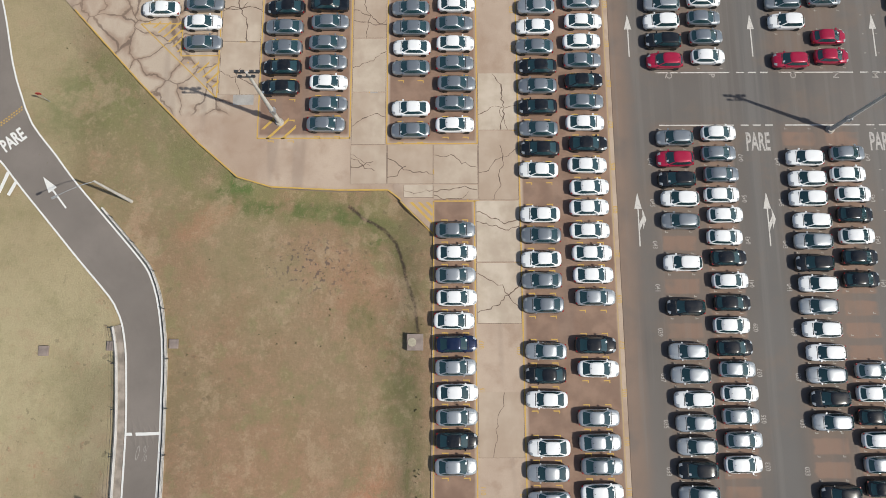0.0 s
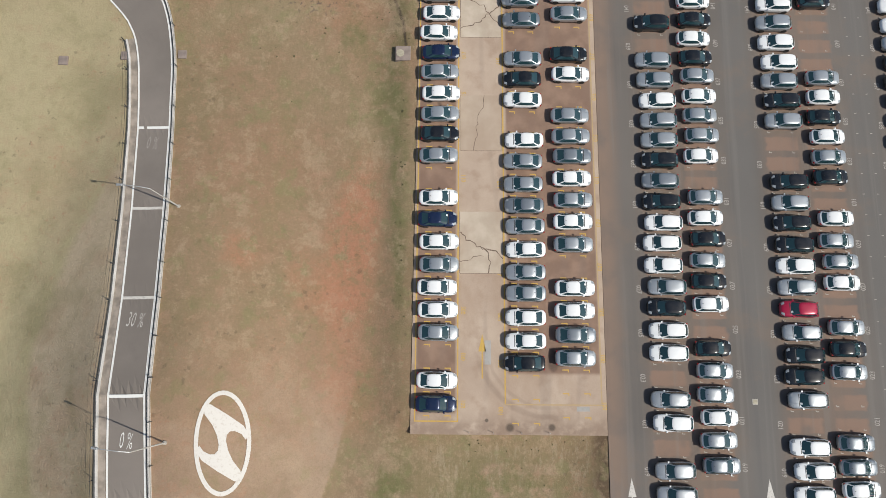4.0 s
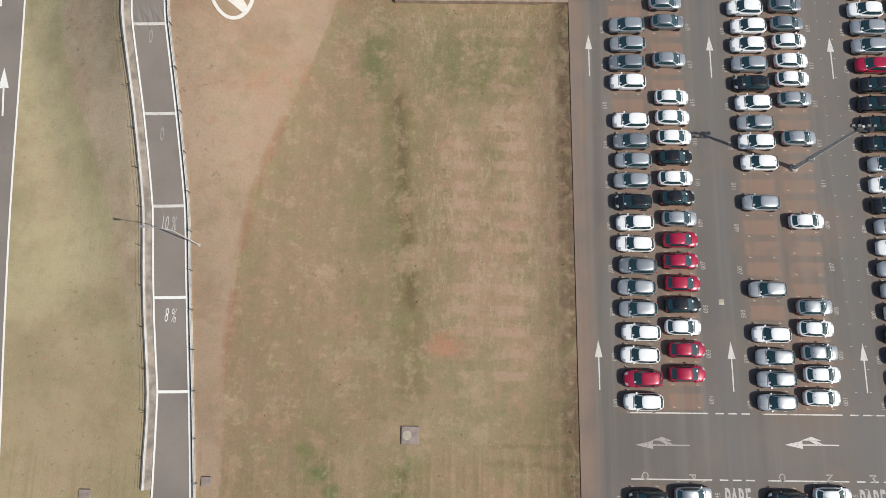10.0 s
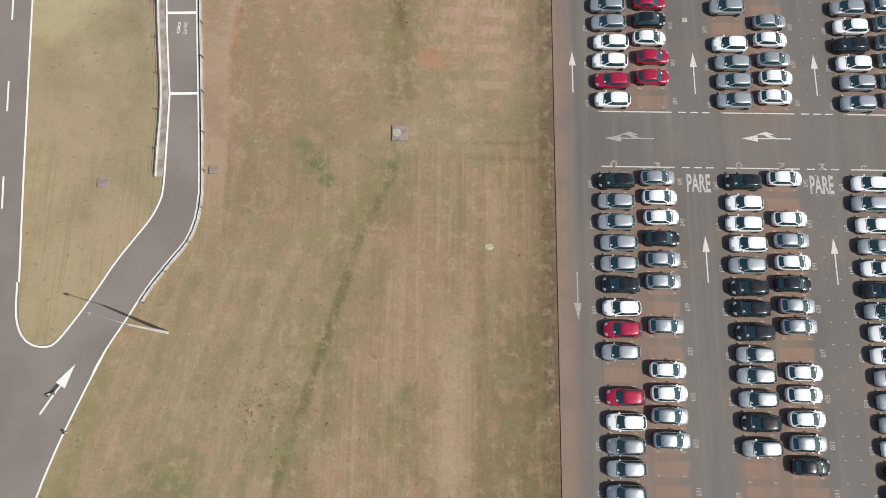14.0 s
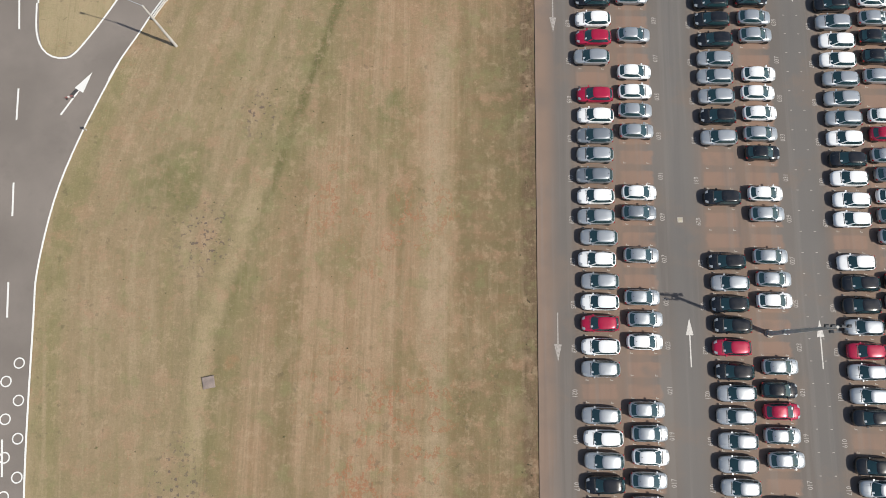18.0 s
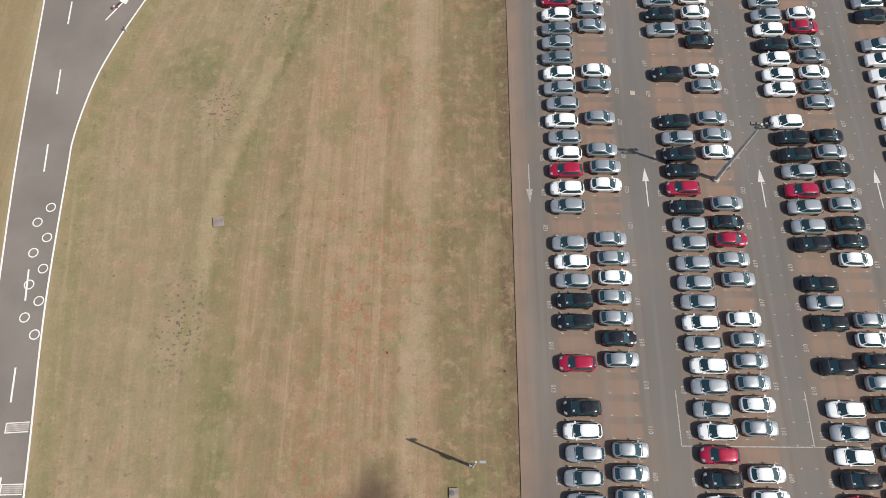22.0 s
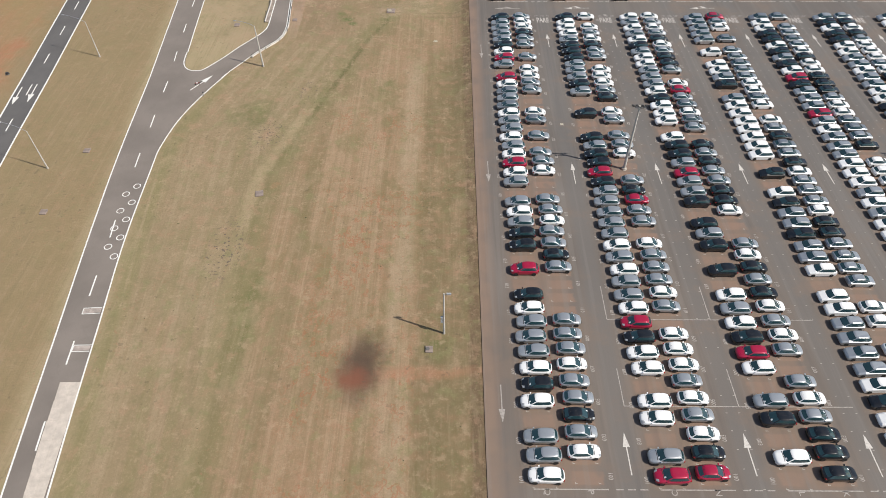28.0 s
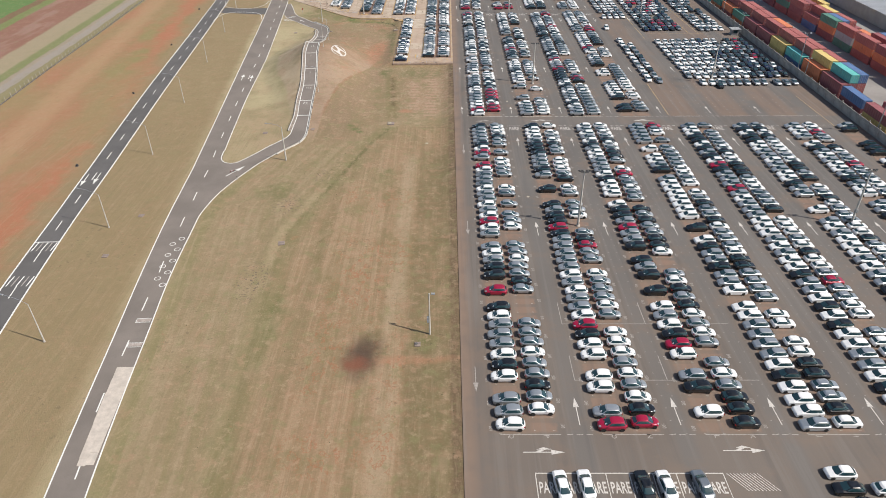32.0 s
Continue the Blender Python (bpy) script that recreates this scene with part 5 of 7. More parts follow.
def body_mesh(s, paint, kind):
    bm = bmesh.new()
    h, w, t = s["length"] / 2, s["w"], s["top"]
    rings = []
    for q in (0.9995, 0.985, 0.955, 0.91, 0.84, 0.72, 0.55, 0.3, 0.0, -0.3, -0.55, -0.72, -0.84, -0.91, -0.955, -0.985, -0.9995):
        x = q * h
        u, zl = body_width(s, x), 0.20 + 0.24 * abs(q) ** 14
        tops = [skin(s, x, f) for f in (-0.97, -0.82, -0.5, 0.0, 0.5, 0.82, 0.97)]
        ze = tops[0].z
        rings.append([(x, -0.9 * u, zl), (x, -u, min(zl + 0.14, ze - 0.1)), (x, -1.005 * u, ze - 0.09)] + [tuple(p) for p in tops]
                     + [(x, 1.005 * u, ze - 0.09), (x, u, min(zl + 0.14, ze - 0.1)), (x, 0.9 * u, zl)])
    loft(bm, rings)
    levels = []
    fs = [math.sin(i / 5 * math.pi / 2) for i in range(-5, 6)]
    for v in (0.0, 0.3, 0.6, 0.85, 1.0):
        levels.append([cabin_point(s, v, f=f * 0.96) for f in fs] + [cabin_point(s, v, g=g) for g in (0.5, 0.0, -0.5)]
                      + [cabin_point(s, v, f=f * 0.96, front=False) for f in fs[::-1]] + [cabin_point(s, v, g=g, side=-1) for g in (-0.5, 0.0, 0.5)])
    xf, xr, hw, z = cabin(s, 1.0)
    c = Vector(((xf + xr) / 2, 0, 0))
    for k, up in ((0.93, 0.022), (0.75, 0.036), (0.4, 0.048)):
        levels.append([Vector((c.x + (p.x - c.x) * k, p.y * k, z + up - roof_drop(s, c.x + (p.x - c.x) * k, 1.0))) for p in levels[4]])
    loft(bm, [[tuple(p) for p in r] for r in levels])
    # mirrors, sills, tail lamps, grille and plate recess
    for sy in (-1, 1):
        add_box(bm, (s["front"] - 0.42, sy * (w + 0.03) - 0.08, s["deck"] - 0.07), (s["front"] - 0.27, sy * (w + 0.03) + 0.08, s["deck"] + 0.07))
        add_box(bm, (-h + 0.10, sy * w * 0.72 - 0.12, s["deck"] - 0.30), (-h + 0.24, sy * w * 0.72 + 0.13, s["deck"] - 0.16), 2)
        for sx in (-1, 1):
            add_rod(bm, (sx * s["axle"], sy * (w - 0.16), 0.33), (sx * s["axle"], sy * (w + 0.006), 0.33), 0.35, 0.35, 14, 1)
    for f in (-0.42, 0.42):
        # two creases along the bonnet
        ridge = [skin(s, q * h, f * (1.15 - 0.25 * q), 0.004) for q in (0.58, 0.70, 0.80, 0.88)]
        for p, q in zip(ridge, ridge[1:]):
            add_rod(bm, p, q, 0.016, 0.016, 4, 0, False)
    add_rod(bm, (xr + 0.16, 0, z - roof_drop(s, xr + 0.16, 1.0) + 0.02), (xr + 0.06, 0, z - roof_drop(s, xr + 0.1, 1.0) + 0.10), 0.035, 0.012, 5, 1)
    for sy in (-1, 1):
        for gx in (0.32, -0.62):
            add_box(bm, (gx - 0.1, sy * (w + 0.004) - 0.016, s["deck"] - 0.19), (gx + 0.1, sy * (w + 0.004) + 0.016, s["deck"] - 0.155))
    add_box(bm, (h - 0.10, -0.45, 0.36), (h + 0.012, 0.45, 0.52), 1)
    add_box(bm, (-h - 0.012, -0.5, 0.34), (-h + 0.1, 0.5, 0.44), 1)
    add_box(bm, (s["front"] - 0.02, -w * 0.72, s["deck"] - 0.02), (s["front"] + 0.05, w * 0.72, s["deck"] + 0.03), 1)
    return mesh_of(bm, "body", (paint, TRIM, TAIL), 50)


def pane(rows, mat=None):
    """A thin curved pane through rows of points, lifted off the body."""
    bm = bmesh.new()
    vs = [[bm.verts.new(p) for p in r] for r in rows]
    for a, b in zip(vs, vs[1:]):
        for k in range(len(a) - 1):
            bm.faces.new((a[k], a[k + 1], b[k + 1], b[k]))
    bm.normal_update()
    ctr = Vector((0, 0, 0.7))
    if sum((f.calc_center_median() - ctr).dot(f.normal) for f in bm.faces) < 0:
        bmesh.ops.reverse_faces(bm, faces=bm.faces[:])
        bm.normal_update()
    for v, n in [(v, v.normal.copy()) for v in bm.verts]:
        v.co += n * 0.012
    return mesh_of(bm, "glass", mat or CAR_GLASS, 60)


def wheel_mesh(r=0.32, w=0.2):
    bm = bmesh.new()
    n = 14
    prof = [(r * 0.62, 0.0, 1), (r * 0.66, w * 0.5, 0), (r * 0.9, w * 0.56, 0), (r, w * 0.36, 0), (r, -w * 0.4, 0), (r * 0.85, -w * 0.5, 0)]
    rings = [[bm.verts.new((q * math.cos(2 * math.pi * k / n), y, q * math.sin(2 * math.pi * k / n))) for k in range(n)] for q, y, _ in prof]
    for (a, b), p in zip(zip(rings, rings[1:]), prof):
        for k in range(n):
            bm.faces.new((a[k], a[(k + 1) % n], b[(k + 1) % n], b[k])).material_index = 0
    bm.faces.new(rings[0]).material_index = 1
    hub = bm.verts.new((0, w * 0.42, 0))
    for k in range(0, n, 2):
        p = [bm.verts.new((r * 0.6 * math.cos(2 * math.pi * (k + e) / n), w * 0.40, r * 0.6 * math.sin(2 * math.pi * (k + e) / n))) for e in (0, 0.8)]
        bm.faces.new((hub, *p)).material_index = 1
    return mesh_of(bm, "wheel", (TYRE, RIM), 30)


WHEEL = wheel_mesh()
SHAPES = {}
for kind, s in BODIES.items():
    h = s["length"] / 2
    across = [i / 5 * 0.84 for i in range(-5, 6)]
    along = [-0.84, -0.6, -0.3, 0.0, 0.3, 0.58, 0.80]
    vr = (0.10, 0.4, 0.75, 0.95) if kind == "sedan" else (0.26, 0.55, 0.88)
    lamp = [0.58, 0.72, 0.84, 0.93]
    SHAPES[kind] = dict(
        windshield=pane([[cabin_point(s, v, f=f) for f in across] for v in (0.10, 0.35, 0.7, 0.95)]),
        rear_window=pane([[cabin_point(s, v, f=f * 0.95, front=False) for f in across] for v in vr]),
        side=pane([[cabin_point(s, v, g=g * (1 - 0.08 * v)) for g in along] for v in (0.16, 0.5, 0.88)]),
        headlight=pane([[skin(s, q * h, f, -0.004) for f in lamp] for q in (0.80, 0.86, 0.91, 0.945)], LAMP_GLASS))
    # a white paper left behind each windscreen
    me = SHAPES[kind]["windshield"]
    bm = bmesh.new()
    bm.from_mesh(me)
    q = [cabin_point(s, v, f=f) for v, f in ((0.10, 0.30), (0.10, 0.56), (0.36, 0.56), (0.36, 0.30))]
    nrm = (q[1] - q[0]).cross(q[3] - q[0]).normalized()
    nrm = nrm if nrm.z > 0 else -nrm
    bm.faces.new([bm.verts.new(p + nrm * 0.022) for p in q]).material_index = 1
    bm.to_mesh(me)
    bm.free()
    me.materials.append(PAPER)
MIRROR = Matrix.Diagonal((1, -1, 1, 1))
for kind in SHAPES:
    for nm in ("side", "headlight"):
        me = SHAPES[kind][nm].copy()
        me.transform(MIRROR)
        me.flip_normals()
        SHAPES[kind][nm + "_r"] = me

MODELS = {}
KIND_NAME = {"hatchback": "hatchback", "suv": "small_suv", "sedan": "sedan"}
KIND_WORD = {"hatchback": "hatchback", "suv": "small SUV", "sedan": "sedan"}


def car(kind, c, x, y, turn, where, full=True):
    yaw = turn + random.uniform(-1.2, 1.2)
    at = pose(x + random.uniform(-0.16, 0.16), y + random.uniform(-0.1, 0.1), 0.0, 0, 0, yaw)
    at.translation.z = 0.012 if x < -0.4 else 0.0
    key = (kind, c, where, full)
    if key in MODELS:
        return copy_thing(MODELS[key], at)
    s, sh = BODIES[kind], SHAPES[kind]
    ob = thing(KIND_NAME[kind], "%s %s parked %s" % (COLOUR_WORD[c], KIND_WORD[kind], where), "car", "parked cars", at)
    bkey = (kind, c)
    if bkey not in BODY:
        BODY[bkey] = body_mesh(s, PAINT[c], kind)
    part("body", BODY[bkey], None, ob)
    part("windshield", sh["windshield"], None, ob, "dark tinted windscreen")
    part("rear_window", sh["rear_window"], None, ob)
    part("side_window", sh["side"], None, ob)
    part("side_window", sh["side_r"], None, ob)
    for sx in (-1, 1):
        for sy in (-1, 1):
            part("wheel", WHEEL, None, ob, at=Matrix.Translation((sx * s["axle"], sy * (s["w"] - 0.098), 0.32)) @ pose(0, 0, 0, 0, 0, 0 if sy > 0 else 180))
    if full:
        part("headlight", sh["headlight"], None, ob)
        part("headlight", sh["headlight_r"], None, ob)
    MODELS[key] = ob
    return ob


BODY = {}
# occupied bays from the highest number down to 001: white, silver, grey, black, blue, red, or empty
BLOCK_B = {
    "Q": "grkwg.w.k.sswsskgkwwwskww.sw.ssgw.wgsskwwgsswwrw",
    "P": "wggwwwkwkwkswssw.swkskw.ksswsg.s.wwwkwksrrrkwrr.",
    "O": ".wwwwskwswwsks..kskkwsrskks.wwwskwsww.s...s.wsss",
    "N": ".gwwkwkk...swkwsk.wssw.sks..ggwwws.s...w...swsww",
    "M": ".wskgsswwskkksk.kgwgssskwksrwssrkkkkswkswsswkwss",
}
BLOCK_A = {
    "Q": "ksssskwrs.rwgsgwsswswrws.swskk.r.kwssswkw.ssw",
    "P": "swwkss.s.wwss..wg.s.ssw..sswssks...ssswssksw.",
    "O": "kwwwskkksssks..k..kskkrkssssswswsswrkww.ww.sr",
    "N": "w.wswkss.wwwsk.ws.ssw..skrss.wsssws.wwwswswkr",
    "M": "wswswkswwssswkwww.wkksrssk.ksk.k.wswkrw.sk.w.",
    "L": "wswskwskks.wrsgwgs.ksksskkw..swkskwsws.swskkk",
}
where = "in a bay of the asphalt lot"
for i, col in enumerate("QPONML"):
    k, side = divmod(i, 2)
    x0 = COLX[side] + COLP * k
    for block, first, n in ((BLOCK_A, A1, 45), (BLOCK_B, B1, 48)):
        if col not in block:
            continue
        for j, c in enumerate(block[col][:n]):
            if c in "wsgkbr":
                car("suv" if side == 0 else "hatchback", c, x0 + (0.0 if side else 0.05), row_y(first, n - j) + 0.55 * side, 180 if side == 0 else 0, where, full=k < 2)
for i, col in enumerate(("rkws", "wggw", "r.wg", "rr.g")):
    k, side = divmod(i, 2)
    for j, c in enumerate(col):
        if c != ".":
            car("suv" if side == 0 else "hatchback", c, COLX[side] + COLP * k - 0.5, 76.2 + ROWP * j + 0.5 * side, 180 if side == 0 else 0, where)
where = "in a bay of the concrete lot"
CONCRETE = ((-18.65, X1Y, 1, 0, "bw.swwswbw.skswsbwwswg"), (-9.05, X2Y, 3, 180, "kwwsswsgssw.wks.ggwgw.wkgkgkgws"), (-3.55, X3Y, 3, 0, "sgww.swswgss.wk.swwwwwwkwgkgwws"),
            (-23.7, 67.8, 1, 180, "gw.gwgg"), (-18.5, 68.4, 1, 0, "wgggwgw"), (-38.6, 73.0, 1, 180, "kkggk"), (-33.3, 68.5, 1, 0, "ggwggg"), (-48.1, 78.6, 1, 0, "gwg"), (-53.3, 82.9, 1, 180, "w"))
for x0, y0, first, turn, cs in CONCRETE:
    for j, c in enumerate(cs):
        if c != ".":
            car("sedan", c, x0, y0 + ROWC * (first - 1 + j), turn, where)


# ---- the far rows of cars, too many to count ----
def car_crowd(name, places, label):
    """All cars of a far area in one mesh."""
    order = list("wsgkbr")
    mats = [PAINT[c] for c in order] + [CAR_GLASS, TYRE]
    protos = {}
    for kind in SHAPES:
        s, sh = BODIES[kind], SHAPES[kind]
        bm = bmesh.new()
        h, w, d, t = s["length"] / 2, s["w"], s["deck"], s["top"]
        rings = []
        for x, k, zt, zl in ((h, 0.7, 0.62, 0.4), (h - 0.2, 0.93, 0.8, 0.24), (s["front"], 1.0, d, 0.2), (-h + 0.3, 0.97, d, 0.22), (-h, 0.75, d - 0.2, 0.4)):
            u = w * k
            rings.append([(x, -u, zl), (x, -u, zt - 0.15), (x, -0.75 * u, zt), (x, 0.75 * u, zt), (x, u, zt - 0.15), (x, u, zl)])
        loft(bm, rings)
        levels = []
        c = Vector(((s["roof_front"] + s["roof_rear"]) / 2, 0, 0))
        for v in (0.0, 0.5, 1.0):
            levels.append([cabin_point(s, v, f=f) for f in (-0.96, -0.6, 0.0, 0.6, 0.96)] + [cabin_point(s, v, f=f, front=False) for f in (0.96, 0.6, 0.0, -0.6, -0.96)])
        levels.append([Vector((c.x + (p.x - c.x) * 0.8, p.y * 0.8, t - 0.012 - roof_drop(s, c.x + (p.x - c.x) * 0.8, 1.0))) for p in levels[2]])
        loft(bm, [[tuple(p) for p in r] for r in levels])
        for sx in (-1, 1):
            for sy in (-1, 1):
                add_rod(bm, (sx * s["axle"], sy * (w - 0.2), 0.32), (sx * s["axle"], sy * w, 0.32), 0.32, 0.32, 8, 7)
        for nm in ("windshield", "rear_window", "side", "side_r"):
            me = sh[nm]
            vs = [bm.verts.new(v.co) for v in me.vertices]
            for p in me.polygons:
                bm.faces.new([vs[i] for i in p.vertices]).material_index = 6
        bm.verts.index_update()
        protos[kind] = (np.array([v.co for v in bm.verts]), [[v.index for v in f.verts] for f in bm.faces], [f.material_index for f in bm.faces])
        bm.free()
    verts, faces, mis, n = [], [], [], 0
    for kind, c, x, y, turn in places:
        v, fs, ms = protos[kind]
        a = radians(turn + random.uniform(-1.5, 1.5))
        rot = np.array([[math.cos(a), math.sin(a), 0], [-math.sin(a), math.cos(a), 0], [0, 0, 1]])
        verts.append(v @ rot + np.array([x + random.uniform(-0.15, 0.15), y + random.uniform(-0.1, 0.1), 0.0 if x > -0.4 else 0.012]))
        faces += [[i + n for i in f] for f in fs]
        ci = order.index(c)
        mis += [ci if m == 0 else m for m in ms]
        n += len(v)
    me = bpy.data.meshes.new(name)
    me.from_pydata(np.concatenate(verts).tolist(), [], faces)
    for m in mats:
        me.materials.append(m)
    me.polygons.foreach_set("material_index", mis)
    return tagged(new(name, me), label, "cars", kind="stuff")


rnd = random.Random(11)


def some(weights="wwwwwwssssgggkkkr...", run=[None]):
    if run[0] and rnd.random() < 0.28:
        return run[0]
    run[0] = rnd.choice(weights)
    return run[0]


def fence_x(y):
    return lerp_table(y, FENCE)


BLOCK_FAR = {
    "K": "sssss.w.wwsk.swwwwwww.k.wksskssw.wwsssswkwwws",
    "J": "rsw.g.ssgsswwgw.wskgskwssswkkssss.ww.wwkksskw",
    "I": "gwwkkwkskwrksssrswssswwwswswwksswkwkwwsswkwws",
    "H": "g.ssgswkwwkkkswwggsk.wwwswkwwsrssww.swwskwsww",
    "G": "skwkkwwsswsswwkss..w.swswwwswsskwwswwskwwswgw",
    "F": "skwkswwwswkksk.wskwssswwkswswwskwswwkswwswkws",
    "E": "swws.wkswswwskgww.ssk.wwskswwsgkwswwrswsgwkww", "D": "wwrss.kwssrssgwwskkwwsgwskwwswkgwsswkwwssgwkw",
}
far = []
for k in range(3, 8):
    for side in (0, 1):
        x0 = COLX[side] + COLP * k
        for first, n in ((A1, 45), (B1, 48)):
            if first == B1 and k > 4:
                continue
            for r in range(n):
                y0 = row_y(first, r + 1) + 0.55 * side
                if x0 > fence_x(y0) - 3.5 or (first == B1 and (k > 3 or r < 1)):
                    continue
                if first == A1 and k == 7 and side == 1 and r > 36:
                    continue
                letter = "QPONMLKJIHGFEDCBA"[2 * k + side]
                c = BLOCK_FAR[letter][44 - r] if first == A1 and letter in BLOCK_FAR else some()
                if c != ".":
                    far.append(("suv" if side == 0 else "hatchback", c, x0, y0, 180 if side == 0 else 0))
# the rest of column L and of the block beyond the northern aisle
for r in range(48):
    c = some()
    if c != "." and r != 10:
        far.append(("hatchback", c, COLX[1] + COLP * 2, row_y(B1, r + 1) + 0.55, 0))
for k in range(4):
    for side in (0, 1):
        for r in range(0 if k > 1 else 4, 24):
            c = some()
            if c != "." and COLX[side] + COLP * k < 100:
                far.append(("suv" if side == 0 else "hatchback", c, COLX[side] + COLP * k - 0.2, 76.2 + ROWP * r + 0.5 * side, 180 if side == 0 else 0))
for x0, y0, turn in ((-9.05, 85.4, 180), (-3.55, 86.2, 0), (-23.7, 85.4, 180), (-18.5, 86.0, 0), (-38.6, 85.5, 180), (-33.3, 83.6, 0), (-48.1, 86.0, 0), (-53.3, 85.4, 180)):
    for r in range(16):
        c = some("wwwggggssk.")
        if c != "." and x0 > lerp_table(y0 + ROWC * r, LOT_EDGE) + 7:
            far.append(("sedan", c, x0, y0 + ROWC * r, turn))
car_crowd("parked_cars", far, "long rows of parked white, silver, black and red cars")
# the tightly packed square of cars by the container wall
dense = []


def tight(x0, columns, y0, rows, colour, gap=0.0, pitch=(2.66, 4.85)):
    """Cars nose to tail in columns, fronts to the south."""
    for j in range(rows):
        for i in range(columns):
            if rnd.random() >= gap:
                x, y = x0 + pitch[0] * i + rnd.uniform(-0.14, 0.14), y0 + pitch[1] * j + 0.12 * i + rnd.uniform(-0.35, 0.35)
                if x < fence_x(y) - 3.0:
                    dense.append((("hatchback", "sedan")[rnd.random() < 0.4], colour(x, y), x, y, -90 + rnd.uniform(-2.5, 2.5)))


def square_colour(x, y):
    if y > 24 and 82 < x < 100:
        return rnd.choice("kbkgws")
    if x > 103 and y > 5:
        return rnd.choice("rkgbsgk")
    if x > 91 and (-14 < y < 14):
        return rnd.choice("kkbkgsws")
    if x > 97:
        return rnd.choice("gskwsgb")
    return rnd.choice("wwwwwwwssw")


tight(77.6, 13, -15.4, 9, square_colour, 0.02)
tight(80.2, 3, -21.9, 1, lambda x, y: "w", 0.0)
tight(86.4, 6, -21.9, 1, lambda x, y: rnd.choice("gsgs"), 0.0)
tight(104.0, 3, -21.9, 1, lambda x, y: rnd.choice("wgs"), 0.0)
dense.append(("hatchback", "k", 84.6, -24.6, -92))
# a double column and a van-like car beside it
tight(63.6, 1, -18.4, 10, lambda x, y: rnd.choice("wwwws"), 0.0)
tight(66.4, 1, -19.4, 10, lambda x, y: rnd.choice("swkwgs"), 0.12)
dense.append(("suv", "w", 62.3, 43.2, -92))
# the blocks north of it
tight(64.6, 4, 60.2, 9, lambda x, y: rnd.choice("wwwsg"), 0.05)
tight(77.6, 6, 41.4, 12, lambda x, y: rnd.choice("kgswwskbwr"), 0.04)
tight(99.6, 4, 41.2, 12, lambda x, y: rnd.choice("wwwsgk"), 0.08)
tight(91.2, 2, 62.0, 6, lambda x, y: rnd.choice("kgbs"), 0.3)
for x0, c in ((12.35, "w"), (15.5, "w"), (23.1, "k"), (25.9, "w"), (30.6, "g")):
    dense.append(("sedan", c, x0, -174.4, 96))
for i in range(4):
    for j in range(12):
        c = some()
        if c != ".":
            dense.append(("hatchback", c, 49.4 + 4.9 * i + (i // 2) * 4.6, -172.6 - ROWP * j, 180 * (i % 2 == 0)))
car_crowd("parked_cars", dense, "tightly packed blocks of white and dark cars")


# ---- light masts and lamp posts ----
def mast(x, y, turn=0.0, z=0.0):
    ob = thing("light_mast", "tall pale concrete mast with a crossbar of floodlights", "light mast", "light masts", pose(x, y, z, 0, 0, turn))
    bm = bmesh.new()
    add_rod(bm, (0, 0, -0.1), (0, 0, 13.0), 0.27, 0.14, 12)
    part("pole", bm, CONCRETE_POLE, ob, smooth=40)
    bm = bmesh.new()
    add_rod(bm, (0, 0, 0), (0, 0, 0.32), 0.5, 0.42, 12)
    part("base", bm, KERB_CONCRETE, ob)
    bm = bmesh.new()
    add_box(bm, (-1.15, -0.06, 12.85), (1.15, 0.06, 12.97))
    add_box(bm, (-0.75, -0.5, 12.87), (0.75, -0.4, 12.97))
    add_box(bm, (-0.05, -0.5, 12.87), (0.05, 0.1, 12.95))
    part("crossbar", bm, DARK_STEEL, ob)
    for px, py in ((-1.05, 0.12), (-0.45, 0.12), (0.45, 0.12), (1.05, 0.12), (-0.65, -0.45), (0.65, -0.45)):
        bm = bmesh.new()
        loft(bm, [[(-0.22, -0.14, 0), (0.22, -0.14, 0), (0.22, 0.14, 0), (-0.22, 0.14, 0)], [(-0.15, -0.09, 0.18), (0.15, -0.09, 0.18), (0.15, 0.09, 0.18), (-0.15, 0.09, 0.18)]])
        lamp = part("floodlight", bm, DARK_STEEL, ob, at=pose(px, py, 12.98, 25 if py > 0 else -25, 0, 0))
        bm = bmesh.new()
        add_box(bm, (-0.19, -0.115, -0.022), (0.19, 0.115, -0.004))
        part("lens", bm, LAMP_GLASS, lamp, "pale lamp glass", at=Matrix())
    bm = bmesh.new()
    add_box(bm, (0.18, -0.3, 3.1), (0.34, 0.3, 3.85))
    add_rod(bm, (0, 0, 3.3), (0, 0, 3.42), 0.3, 0.3, 12)
    add_rod(bm, (0, 0, 3.6), (0, 0, 3.72), 0.3, 0.3, 12)
    part("switch_box", bm, STEEL, ob)
    return ob


for x, y in ((25.35, -109.2), (25.3, -20.9), (24.6, 67.9), (-38.8, 69.0), (83.3, -109.0), (83.0, -20.9), (82.0, 67.9)):
    mast(x, y, 0, 0.012 if x < 0 else 0.0)


